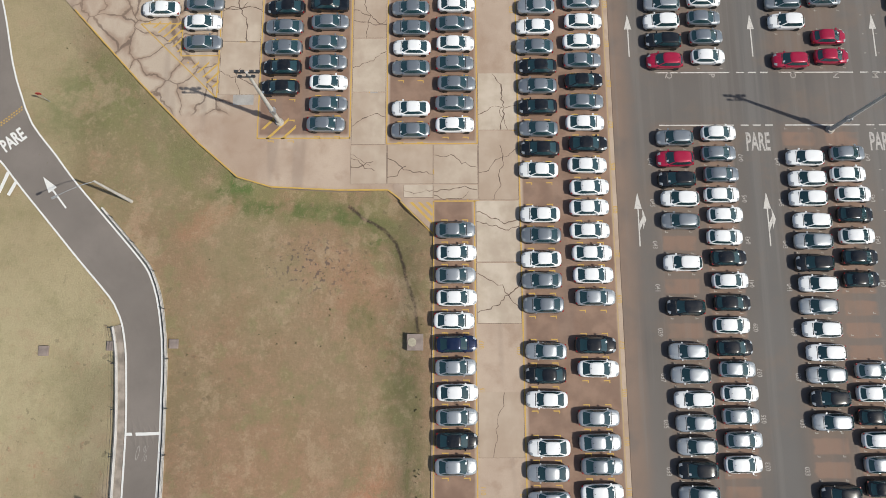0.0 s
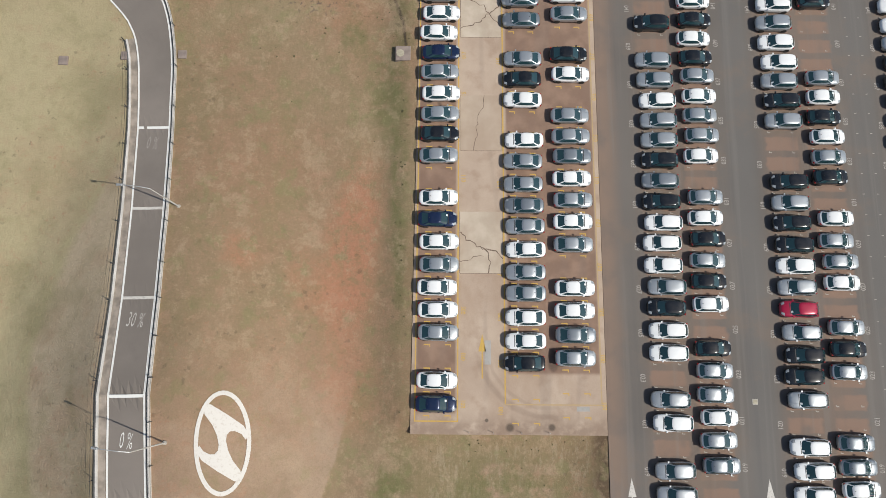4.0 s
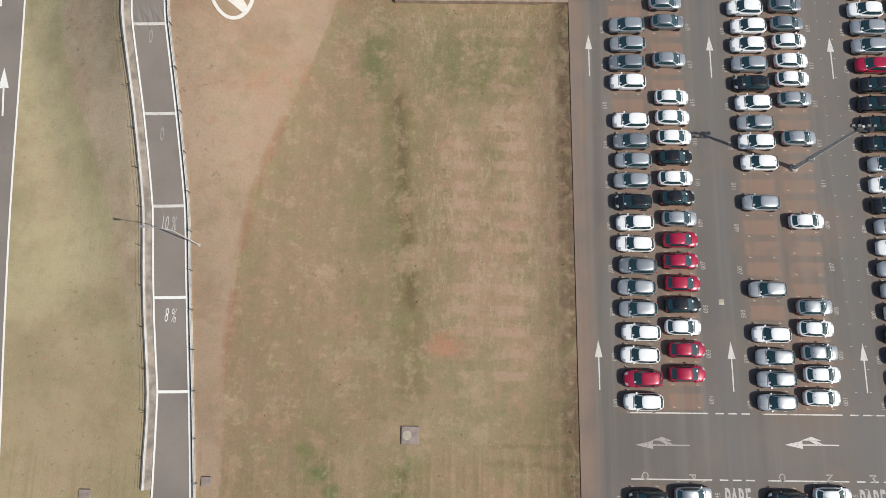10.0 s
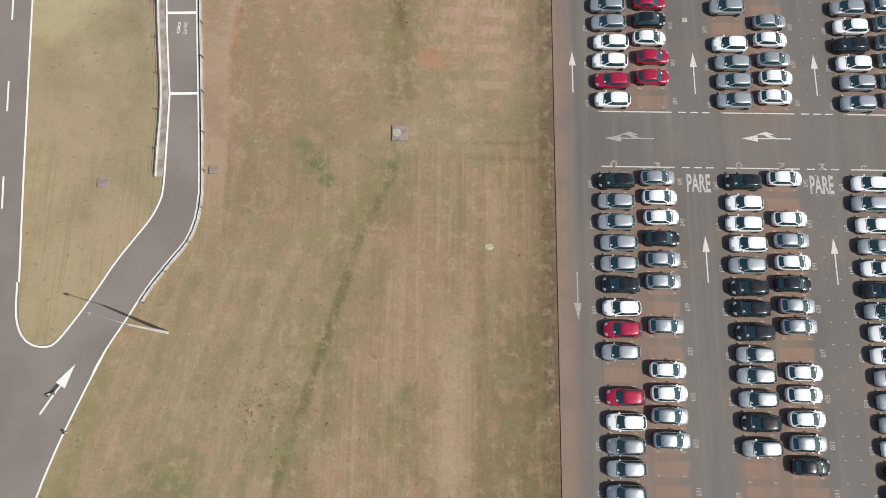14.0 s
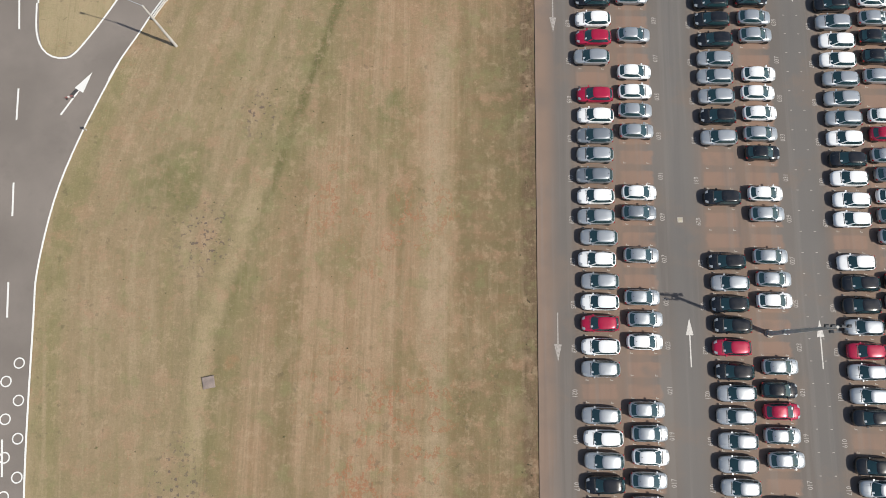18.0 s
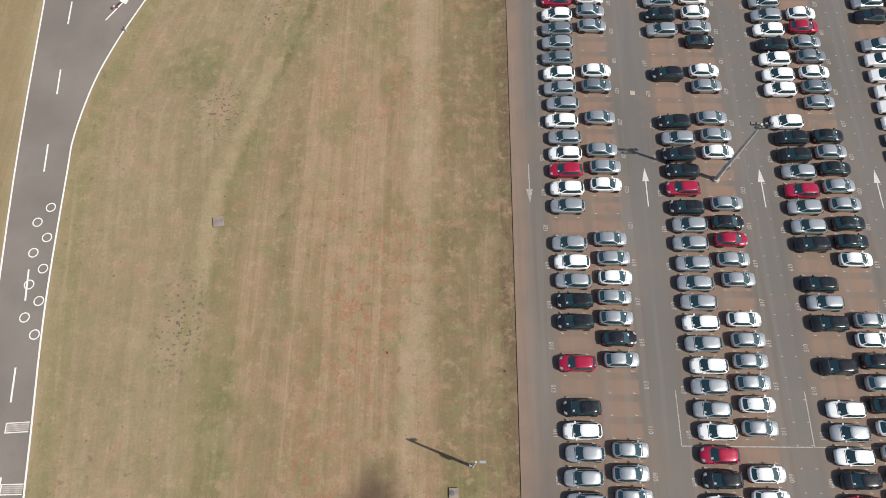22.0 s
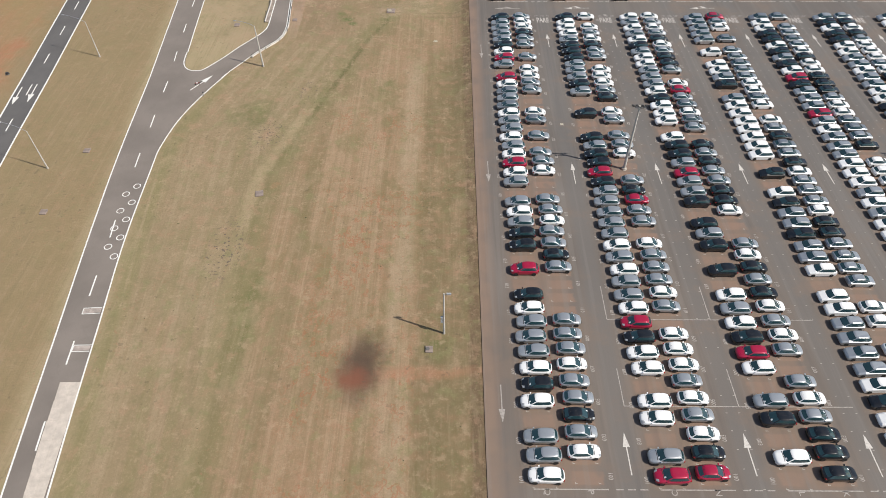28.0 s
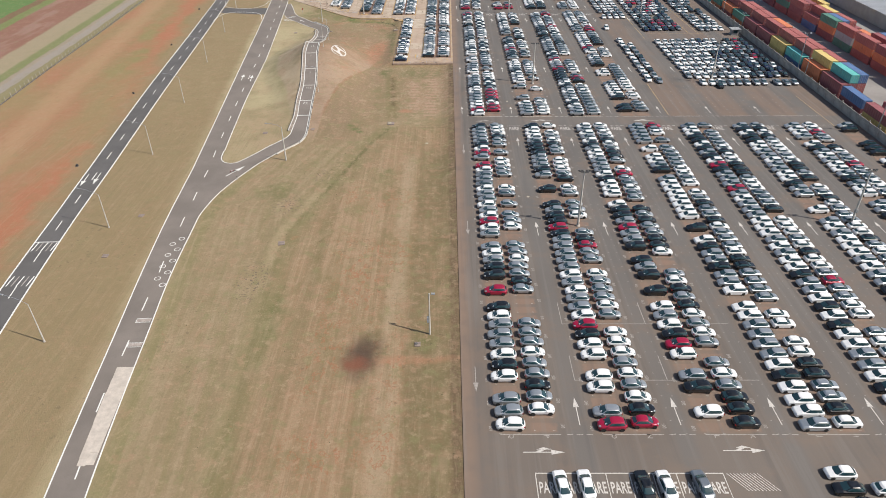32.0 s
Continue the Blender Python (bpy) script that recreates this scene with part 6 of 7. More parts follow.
def lamp_post(x, y, arm, turn, tall=8.6, arm_len=3.2, r=0.13):
    ob = thing("street_lamp", "slim pale street lamp on the dry grass", "street lamp", "street lamps", pose(x, y, terrain(x, y) - 0.02, 0, 0, turn))
    bm = bmesh.new()
    add_rod(bm, (0, 0, -0.1), (0, 0, tall), r, r * 0.55, 10)
    part("pole", bm, CONCRETE_POLE if arm else STEEL, ob, smooth=40)
    bm = bmesh.new()
    add_rod(bm, (0, 0, 0), (0, 0, 0.18), 0.22, 0.2, 10)
    part("base", bm, KERB_CONCRETE, ob)
    bm = bmesh.new()
    pts = [(0, 0, tall), (-arm_len * 0.3, 0, tall + 0.45), (-arm_len * 0.7, 0, tall + 0.62), (-arm_len, 0, tall + 0.6)]
    for a, b in zip(pts, pts[1:]):
        add_rod(bm, a, b, 0.04, 0.04, 6)
    part("arm", bm, STEEL, ob)
    bm = bmesh.new()
    loft(bm, [[(-arm_len - 0.55, -0.13, tall + 0.55), (-arm_len + 0.1, -0.13, tall + 0.55), (-arm_len + 0.1, 0.13, tall + 0.55), (-arm_len - 0.55, 0.13, tall + 0.55)],
              [(-arm_len - 0.45, -0.07, tall + 0.7), (-arm_len, -0.07, tall + 0.7), (-arm_len, 0.07, tall + 0.7), (-arm_len - 0.45, 0.07, tall + 0.7)]])
    head = part("lamp_head", bm, STEEL, ob)
    bm = bmesh.new()
    add_box(bm, (-arm_len - 0.42, -0.09, tall + 0.525), (-arm_len - 0.02, 0.09, tall + 0.546))
    part("lens", bm, LAMP_GLASS, head, "pale lamp glass")
    return ob


for x, y in ((-70.1, -145.7), (-75.0, -108.9), (-79.6, -71.6), (-83.8, -34.1), (-88.7, 5.7), (-93.4, 45.0), (-99.0, 84.0)):
    lamp_post(x, y, True, -20, 8.0, 5.2)
for x, y, turn, tall, reach, r in ((-43.8, -75.4, -15, 9.1, 3.9, 0.2), (-42.45, -31.0, -5, 7.4, 2.6, 0.09), (-45.13, -0.4, -8, 7.4, 2.6, 0.09), (-47.6, 24.5, -5, 7.4, 2.6, 0.09), (-55.65, 59.9, 27, 8.2, 3.8, 0.2)):
    lamp_post(x, y, True, turn, tall, reach, r)

# a camera pole with its boxes, alone on the grass by the lot
ob = thing("camera_pole", "pale concrete pole with two white boxes on the lawn", "pole", "", pose(-5.45, -143.8, terrain(-5.45, -143.8) - 0.02))
bm = bmesh.new()
add_rod(bm, (0, 0, -0.1), (0, 0, 8.7), 0.17, 0.10, 12)
part("pole", bm, CONCRETE_POLE, ob, smooth=40)
bm = bmesh.new()
add_rod(bm, (0, 0, 8.5), (0.75, 0, 8.62), 0.04, 0.04, 8)
add_box(bm, (0.35, -0.12, 8.5), (0.95, 0.12, 8.74))
part("camera_head", bm, LAMP_GLASS, ob, "white camera head")
for z in (2.6, 3.3):
    bm = bmesh.new()
    add_box(bm, (-0.45, -0.16, z), (-0.14, 0.16, z + 0.45))
    part("box", bm, LAMP_GLASS, ob, "white equipment box")


# ---- the ramp's kerbs, gutter and railings ----
def offset_line(pts, d, lo, hi, step=1.4):
    P = [p for p in curve_points(pts, step)]
    out = []
    for i, p in enumerate(P):
        t = (P[min(i + 1, len(P) - 1)] - P[max(i - 1, 0)]).normalized()
        if lo <= p.y <= hi:
            q = p + Vector((-t.y, t.x, 0)) * d
            out.append((q.x, q.y))
    return out


# the lines run from north to south: a positive offset lies to the east
gutter = line_along("gutter", offset_line(RAMP_L, -0.50, -58.5, 46.4), 0.70, 0.14, GUTTER, ramp_road, "stained concrete gutter beside the ramp", smooth=False, thick=0.4)
line_along("kerb_wall", offset_line(RAMP_L, -0.96, -58.5, 46.4), 0.17, 0.36, RAMP_KERB, ramp_road, "pale concrete kerb", smooth=False, thick=0.6)
# a dark strip along the outer side of the kerb
line_along("kerb_wall", offset_line(RAMP_L, -1.13, -58.5, 46.4), 0.14, 0.28, DARK_WALL, ramp_road, "dark outer face of the kerb", smooth=False, thick=0.6)
line_along("kerb_wall", offset_line(RAMP_R, 0.46, -72.4, 59.2), 0.17, 0.36, RAMP_KERB, ramp_road, "pale concrete kerb", smooth=False, thick=0.6)
line_along("drain_channel", offset_line(RAMP_R, 0.24, -72.4, 59.2), 0.24, 0.075, DARK_WALL, ramp_road, "dark drain channel", smooth=False, thick=0.2)


def railing(points, label):
    ob = thing("railing", label, "railing")
    P = [Vector((x, y, terrain(x, y))) for x, y in points]
    for h in (0.45, 0.85):
        bm = bmesh.new()
        for a, b in zip(P, P[1:]):
            add_rod(bm, a + Vector((0, 0, h)), b + Vector((0, 0, h)), 0.012, 0.012, 5, caps=False)
        part("rail", bm, DARK_STEEL, ob)
    run = 0.0
    post = bmesh.new()
    add_rod(post, (0, 0, -0.2), (0, 0, 0.95), 0.045, 0.045, 8)
    post = mesh_of(post, "post", DARK_STEEL)
    last = None
    for a in P:
        if last is None or (a - last).length > 3.6:
            part("post", post, None, ob, at=Matrix.Translation(a))
            last = a
    return ob


railing(offset_line(RAMP_L, -1.26, -58.0, 46.0), "thin cable railing on steel posts along the ramp's gutter")
railing(offset_line(RAMP_R, 0.66, -72.0, 58.5), "thin cable railing on steel posts along the ramp's drain")
# bars and slope figures across the ramp
for y, mat in ((34.2, WHITE_LINE), (24.2, LOT_WHITE), (14.0, LOT_WHITE), (4.0, WHITE_LINE), (-6.9, LOT_WHITE), (-16.6, LOT_WHITE), (-26.75, LOT_WHITE), (-36.9, WHITE_LINE), (-47.1, WHITE_LINE)):
    m, l, r = middle(RAMP_L, RAMP_R, y)
    line_along("bar", [(l + 0.1, y), (m, y + 0.02), (r - 0.1, y + 0.08)], 0.32, 0.105, mat, ramp_road, smooth=False)
for y, txt, mat in ((32.2, "0%", FADED_WHITE), (11.6, "30%", LOT_WHITE), (-0.3, "0%", WHITE_LINE), (-8.3, "0", FADED_WHITE), (-18.9, "0", FADED_WHITE), (-28.7, "10%", LOT_WHITE), (-38.9, "8%", WHITE_LINE)):
    m, l, r = middle(RAMP_L, RAMP_R, y)
    g = (terrain(m, y + 1) - terrain(m, y - 1)) / 2
    at = Matrix.Translation((m, y, terrain(m, y) + 0.085)) @ Matrix.Rotation(math.atan(g), 4, "X") @ Matrix.Rotation(radians(-5), 4, "Z")
    writing(txt.replace("%", " %"), 0.92, mat, ramp_road, at, 2.5, "lettering", "white slope figure", -0.012)


# ---- paint on the roads ----
def road_paint(name, parent, mat, polys, x, y, turn, label="", lift=0.10):
    """Flat shapes, given about (0, 0), laid on the ground and turned."""
    bm = bmesh.new()
    m = Matrix.Rotation(radians(turn), 3, "Z")
    for poly in polys:
        vs = []
        for px, py in poly:
            q = m @ Vector((px, py, 0)) + Vector((x, y, 0))
            vs.append(bm.verts.new((q.x, q.y, terrain(q.x, q.y) + lift)))
        bm.faces.new(vs)
    return part(name, bm, mat, parent, label)


ARROW = [[(-0.11, -3.2), (0.11, -3.2), (0.11, 0.6), (-0.11, 0.6)], [(-0.62, 0.4), (0.62, 0.4), (0, 3.1)]]
road_paint("arrow", main_south, WHITE_LINE, ARROW, -55.1, -81.7, -30, "white arrow towards the ramp")
road_paint("arrow", ramp_road, WHITE_LINE, [[(px * 0.9, py * 0.76) for px, py in q] for q in ARROW], -64.55, 61.0, 39)
for x, y in ((-71.6, -11.0), (-68.4, -12.0)):
    road_paint("arrow", main_north, WHITE_LINE, ARROW, x, y, 6)
for x, y in ((-90.6, -86.6), (-88.0, -85.6)):
    road_paint("arrow", far_road, WHITE_LINE, ARROW, x, y, 187)
RING_POLYS = []
for k in range(18):
    a, b = 2 * math.pi * k / 18, 2 * math.pi * (k + 1) / 18
    RING_POLYS.append([(q * math.cos(c), q * math.sin(c)) for q, c in ((0.63, a), (0.63, b), (0.48, b), (0.48, a))])
for k in range(9):
    x, y = -57.75 + 0.215 * k + (-1.42 if k % 2 else 0.0), -113.6 - 2.02 * k
    road_paint("ring", main_south, WHITE_LINE, RING_POLYS, x, y, 0, "white painted ring")
for x, y, w, l in ((-55.5, -140.2, 2.6, 1.15), (-54.55, -146.6, 2.4, 1.15)):
    bars = [[(-w / 2, -l / 2), (w / 2, -l / 2), (w / 2, -l / 2 + 0.12), (-w / 2, -l / 2 + 0.12)], [(-w / 2, l / 2 - 0.12), (w / 2, l / 2 - 0.12), (w / 2, l / 2), (-w / 2, l / 2)],
            [(-w / 2, -l / 2 + 0.12), (-w / 2 + 0.12, -l / 2 + 0.12), (-w / 2 + 0.12, l / 2 - 0.12), (-w / 2, l / 2 - 0.12)]]
    road_paint("rumble_strip", main_south, WHITE_LINE, bars, x, y, 4 if y > -143 else 2)
    ribs = [[(-w / 2 + 0.14, o - 0.088), (w / 2 - 0.02, o - 0.088), (w / 2 - 0.02, o + 0.088), (-w / 2 + 0.14, o + 0.088)] for o in (-0.30, -0.1, 0.1, 0.30)]
    road_paint("rumble_rib", main_south, STRIP_STONE, ribs, x, y, 4 if y > -143 else 2, "greyish rib of the rumble strip", 0.115)
# two rows of pale slabs, the western row with stepped edges
test_strip = thing("stone_strip", "pale rough slabs of a test strip set in the road", "road", kind="structure")
strip_rng = random.Random(8)
for row, (o0, o1) in enumerate(((0.0, 1.42), (1.435, 2.72))):
    y, k = -151.9, 0
    while y > -170.5:
        step = (2.25 if row else 3.05) * strip_rng.uniform(0.85, 1.15)
        y1 = max(-171.1, y - step)
        bm = bmesh.new()
        wob = strip_rng.uniform(-0.13, 0.08) if row == 0 else 0.0
        quad = []
        for yy, off in ((y - 0.006, o0 + wob), (y - 0.006, o1), (y1 + 0.006, o1), (y1 + 0.006, o0 + wob)):
            t = (yy + 151.9) / -19.2
            xw, xe = -55.35 + 2.55 * t, -52.62 + 2.1 * t
            quad.append((xw + (xe - xw) * off / 2.72, yy))
        v = [bm.verts.new((qx, qy, terrain(qx, qy) + 0.12)) for qx, qy in quad] + [bm.verts.new((qx, qy, terrain(qx, qy) - 0.1)) for qx, qy in quad]
        for f in ((0, 1, 2, 3), (0, 4, 5, 1), (1, 5, 6, 2), (2, 6, 7, 3), (3, 7, 4, 0)):
            bm.faces.new([v[i] for i in f])
        part("slab", bm, RUBBLE, test_strip)
        y, k = y1, k + 1
# rounded edge lines of the link between the two roads
line_along("edge_line", [(-103.2, 62.0), (-102.4, 70.0), (-100.4, 74.6), (-96.5, 76.2), (-88.9, 75.2), (-84.8, 71.5), (-82.6, 64.0)], 0.24, 0.10, WHITE_LINE, far_road)
line_along("edge_line", [(-107.4, 96.0), (-105.0, 88.0), (-101.0, 83.9), (-94.2, 82.7), (-89.6, 84.2), (-87.2, 90.0), (-86.6, 96.0)], 0.24, 0.10, WHITE_LINE, far_road)
road_paint("road_corner", main_south, ROAD_ASPHALT, [[(-61.0, -73.0), (-60.75, -73.5), (-60.1, -75.7), (-59.4, -76.5), (-58.5, -77.0), (-58.5, -78.0), (-61.0, -78.0)],
                                                     [(-58.5, -77.0), (-57.6, -77.05), (-56.8, -76.9), (-55.5, -75.9), (-52.5, -76.0), (-52.5, -78.0), (-58.5, -78.0)]], 0, 0, 0, "", 0.058)
# give-way dashes, hatched bars and the stop word
writing("PARE", 1.3, WHITE_LINE, ramp_road, Matrix.Translation((-69.95, 67.2, terrain(-69.95, 67.2) + 0.12)) @ Matrix.Rotation(radians(39), 4, "Z"), 1.75, fat=0.03)
for (ax, ay), (bx, by) in (((-69.8, 60.65), (-69.05, 62.3)), ((-70.9, 61.0), (-70.1, 63.4)), ((-70.9, 61.0), (-72.3, 62.0)), ((-72.4, 62.0), (-71.3, 64.2)), ((-72.4, 63.6), (-73.6, 64.6))):
    d = Vector((bx - ax, by - ay)).normalized() * 0.2
    road_paint("bar", main_north, WHITE_LINE, [[(ax + d.y, ay - d.x), (bx + d.y, by - d.x), (bx - d.y, by + d.x), (ax - d.y, ay + d.x)]], 0, 0, 0, "white zebra bar", 0.085)
bits = []
for k in range(15):
    for j in range(2):
        bits.append([(0.36 * k + 0.18 * j - 0.09 + q, 0.3 * j + r) for q, r in ((0, 0), (0.18, 0), (0.18, 0.18), (0, 0.18))])
road_paint("give_way_dots", ramp_road, YELLOW_LINE, bits, -73.1, 67.6, 41, "yellow give-way dots across the ramp")
for y in (-116.6, -128.6):
    m, l, r = middle(FAR_L, FAR_R, y)
    for k in range(5):
        road_paint("bar", far_road, WHITE_LINE if k % 2 == 0 else FADED_WHITE, [[(-0.13, -1.6), (0.13, -1.6), (0.13, 1.6), (-0.13, 1.6)]], l + 0.75 + 0.95 * k, y, 2)
m, l, r = middle(FAR_L, FAR_R, -114.8)
road_paint("bar", far_road, WHITE_LINE, [[(l - m + 0.1, -0.14), (r - m - 0.1, -0.14), (r - m - 0.1, 0.14), (l - m + 0.1, 0.14)]], m, -114.8, 2)

# the last row of bays, marked with stop words
bm = bmesh.new()
flat_box(bm, 9.2, -172.35, 34.2, -172.2, Z1)
for k in range(9):
    flat_box(bm, 9.2 + 3.12 * k - 0.06, -178.5, 9.2 + 3.12 * k + 0.06, -172.35, Z1)
for k in range(10):
    a = 34.6 + 0.45 * k
    flat(bm, ((a, -172.3), (a + 0.12, -172.3), (a + 2.1, -175.0), (a + 1.98, -175.0)), Z1)
part("bay_line", bm, LOT_WHITE, lot)
for k in range(8):
    writing("PARE", 1.15, LOT_WHITE, lot, pose(10.75 + 3.12 * k, -174.6, Z1), 2.2)

# ---- the painted oval sign on the bank ----
ring = []
N = 40
for k in range(N):
    a, b = 2 * math.pi * k / N, 2 * math.pi * (k + 1) / N
    ring.append([(2.48 * math.cos(a), 5.1 * math.sin(a)), (2.48 * math.cos(b), 5.1 * math.sin(b)), (2.1 * math.cos(b), 4.66 * math.sin(b)), (2.1 * math.cos(a), 4.66 * math.sin(a))])
half = [(-0.66, 0.80), (-0.40, 0.76), (0.20, 0.53), (0.76, 0.29), (0.95, 0.10), (0.83, 0.01), (0.68, 0.13), (0.45, 0.20), (0.27, 0.205), (0.16, 0.14), (0.13, 0.03), (0.20, -0.16), (0.36, -0.36), (0.64, -0.58)]
bar = [[(2.4 * px, 5.0 * py) for px, py in half + [(-px, -py) for px, py in half]]]
SIGN_WHITE = worn_paint("sign_white", (0.58, 0.55, 0.51), (0.38, 0.31, 0.25), 0.50)
ob = thing("ground_sign", "white oval emblem painted on the sloping lawn", "sign", "", kind="")
for nm, polys in (("oval", ring), ("bar", bar)):
    bm = bmesh.new()
    m = Matrix.Rotation(radians(4), 3, "Z")
    for poly in polys:
        vs = []
        for px, py in poly:
            q = m @ Vector((px, py, 0)) + Vector((-39.95, -0.5, 0))
            vs.append(bm.verts.new((q.x, q.y, terrain(q.x, q.y) + 0.09)))
        bm.faces.new(vs)
    bmesh.ops.remove_doubles(bm, verts=bm.verts, dist=0.01)
    bmesh.ops.triangulate(bm, faces=bm.faces)
    bmesh.ops.subdivide_edges(bm, edges=bm.edges, cuts=1 if nm == "oval" else 3, use_grid_fill=True)
    for v in bm.verts:
        v.co.z = terrain(v.co.x, v.co.y) + 0.07
    part(nm, bm, SIGN_WHITE, ob)


# ---- drains and small things on the grass ----
def manhole(x, y, size, label, lid=True, turn=0):
    z = terrain(x, y)
    ob = thing("drain_box", label, "drain", "", pose(x, y, z, 0, 0, turn))
    bm = bmesh.new()
    add_box(bm, (-size / 2, -size / 2, -0.3), (size / 2, size / 2, 0.22))
    bmesh.ops.bevel(bm, geom=bm.edges[:], offset=0.03, segments=1, affect="EDGES")
    part("box", bm, DRAIN, ob)
    if lid:
        bm = bmesh.new()
        add_rod(bm, (-size * 0.18, 0, 0.2), (-size * 0.18, 0, 0.27), size * 0.26, size * 0.26, 16)
        part("lid", bm, DARK_WALL if size < 1.7 else DRAIN_LID, ob)


manhole(-23.05, 43.8, 1.8, "square concrete drain box with a round lid")
manhole(-18.55, -51.4, 1.9, "weathered concrete inspection box in trodden grass")
manhole(-36.6, -115.4, 1.3, "broken concrete drain box on the lawn", False, 12)
manhole(-7.45, -146.5, 1.0, "small stone drain box ringed by grass")
manhole(-53.2, -58.0, 1.2, "flat concrete cover on the lawn", False)
manhole(-63.9, 43.0, 1.1, "flat concrete cover on the lawn", False)
manhole(-56.3, 43.5, 1.0, "concrete drain beside the ramp", False)
manhole(-49.5, 43.7, 1.0, "concrete drain beside the ramp", False)
manhole(-40.2, -56.4, 1.0, "concrete drain beside the ramp", False)
manhole(-70.0, -104.0, 1.1, "flat concrete cover on the lawn", False)
manhole(-71.0, -120.0, 1.1, "flat concrete cover on the lawn", False)
bm = bmesh.new()
for k in range(14):
    a = 2 * math.pi * k / 14
    bm.verts.new((0.55 * math.cos(a) * random.uniform(0.7, 1.1), 0.45 * math.sin(a) * random.uniform(0.7, 1.1), 0.05))
bm.faces.new(bm.verts[:])
tagged(new("stone_patch", mesh_of(bm, "stone_patch", DRAIN_LID)), "pale patch of broken stone in the grass", "stone").matrix_basis = pose(-7.9, -65.1, terrain(-7.9, -65.1) + 0.02)
# small pale covers set in the first aisle of the lot
for x, y in ((15.65, 3.67), (15.87, -36.56), (16.1, -96.4)):
    ob = thing("access_cover", "small pale square cover set in the asphalt aisle", "cover", "aisle covers", pose(x, y, Z1))
    for nm, half, z, mat in (("frame", 0.30, 0.012, KERB_CONCRETE), ("plate", 0.22, 0.022, DRAIN_LID)):
        bm = bmesh.new()
        add_box(bm, (-half, -half, -0.05), (half, half, z))
        bmesh.ops.bevel(bm, geom=bm.edges[:], offset=0.006, segments=1, affect="EDGES")
        part(nm, bm, mat, ob)
# four short stakes at the end of the concrete lot
for x in (-15.2, -12.6, -9.6, -6.6):
    ob = thing("stake", "thin steel stake at the edge of the concrete", "stake", "stakes", pose(x, 0.25, 0.012))
    bm = bmesh.new()
    add_rod(bm, (0, 0, 0), (0, 0, 0.7), 0.03, 0.03, 6)
    part("rod", bm, STEEL, ob)
# a short marker post on the verge and a fallen barrier with a dark patch on the turning lane
ob = thing("marker_post", "short white marker post with a dark cap on the verge", "post", "", pose(-53.5, -86.3, terrain(-53.5, -86.3)))
bm = bmesh.new()
add_rod(bm, (0, 0, -0.1), (0, 0, 0.75), 0.10, 0.10, 10)
part("post", bm, KERB_CONCRETE, ob)
bm = bmesh.new()
add_rod(bm, (0, 0, 0.75), (0, 0, 0.86), 0.15, 0.11, 10)
part("cap", bm, DARK_STEEL, ob)
road_paint("tar_patch", main_south, speckled("patch_dark", (0.06, 0.056, 0.056), 0.3, 3.0), [[(-0.28, -0.9), (0.16, -0.95), (0.2, 0.0), (0.22, 0.95), (-0.2, 0.9), (-0.24, 0.0)]], -55.25, -81.45, -35, "dark patch beside the arrow")
ob = thing("road_barrier", "small red and white barrier board on the road", "barrier", "", pose(-55.8, -82.3, terrain(-55.8, -82.3) + 0.1, 0, 0, 20))
bm = bmesh.new()
add_box(bm, (-0.45, -0.05, 0.18), (0.45, 0.05, 0.42))
part("board", bm, plain("barrier_red", (0.26, 0.10, 0.09), 0.5), ob)
bm = bmesh.new()
add_box(bm, (-0.16, -0.056, 0.2), (0.12, 0.056, 0.426))
part("stripe", bm, plain("barrier_white", (0.7, 0.66, 0.64), 0.5), ob)
for sx in (-1, 1):
    bm = bmesh.new()
    add_box(bm, (sx * 0.38 - 0.04, -0.2, -0.02), (sx * 0.38 + 0.04, 0.2, 0.2))
    part("foot", bm, DARK_STEEL, ob)
for x, y in ((-102.6, -26.3), (-108.9, 26.7), (-96.2, -78.6), (-115.3, 81.6)):
    ob = thing("drain_box", "low dark drain box beside the far road", "drain", "roadside drains", pose(x, y, terrain(x, y)))
    bm = bmesh.new()
    add_box(bm, (-0.35, -0.35, -0.1), (0.35, 0.35, 0.12))
    part("base", bm, DARK_WALL, ob)
    bm = bmesh.new()
    add_box(bm, (-0.22, -0.22, 0.1), (0.22, 0.22, 0.5))
    part("lid", bm, DARK_STEEL, ob)
# a small sign by the ramp
ob = thing("road_sign", "small sign on a thin post at the roadside", "sign", "", pose(-66.2, 72.0, terrain(-66.2, 72.0)))
bm = bmesh.new()
add_rod(bm, (0, 0, -0.1), (0, 0, 2.4), 0.04, 0.04, 8)
part("post", bm, STEEL, ob)
bm = bmesh.new()
add_rod(bm, (0, -0.03, 2.3), (0, 0.03, 2.3), 0.33, 0.33, 8)
part("plate", bm, plain("sign_red", (0.40, 0.02, 0.02), 0.5), ob)

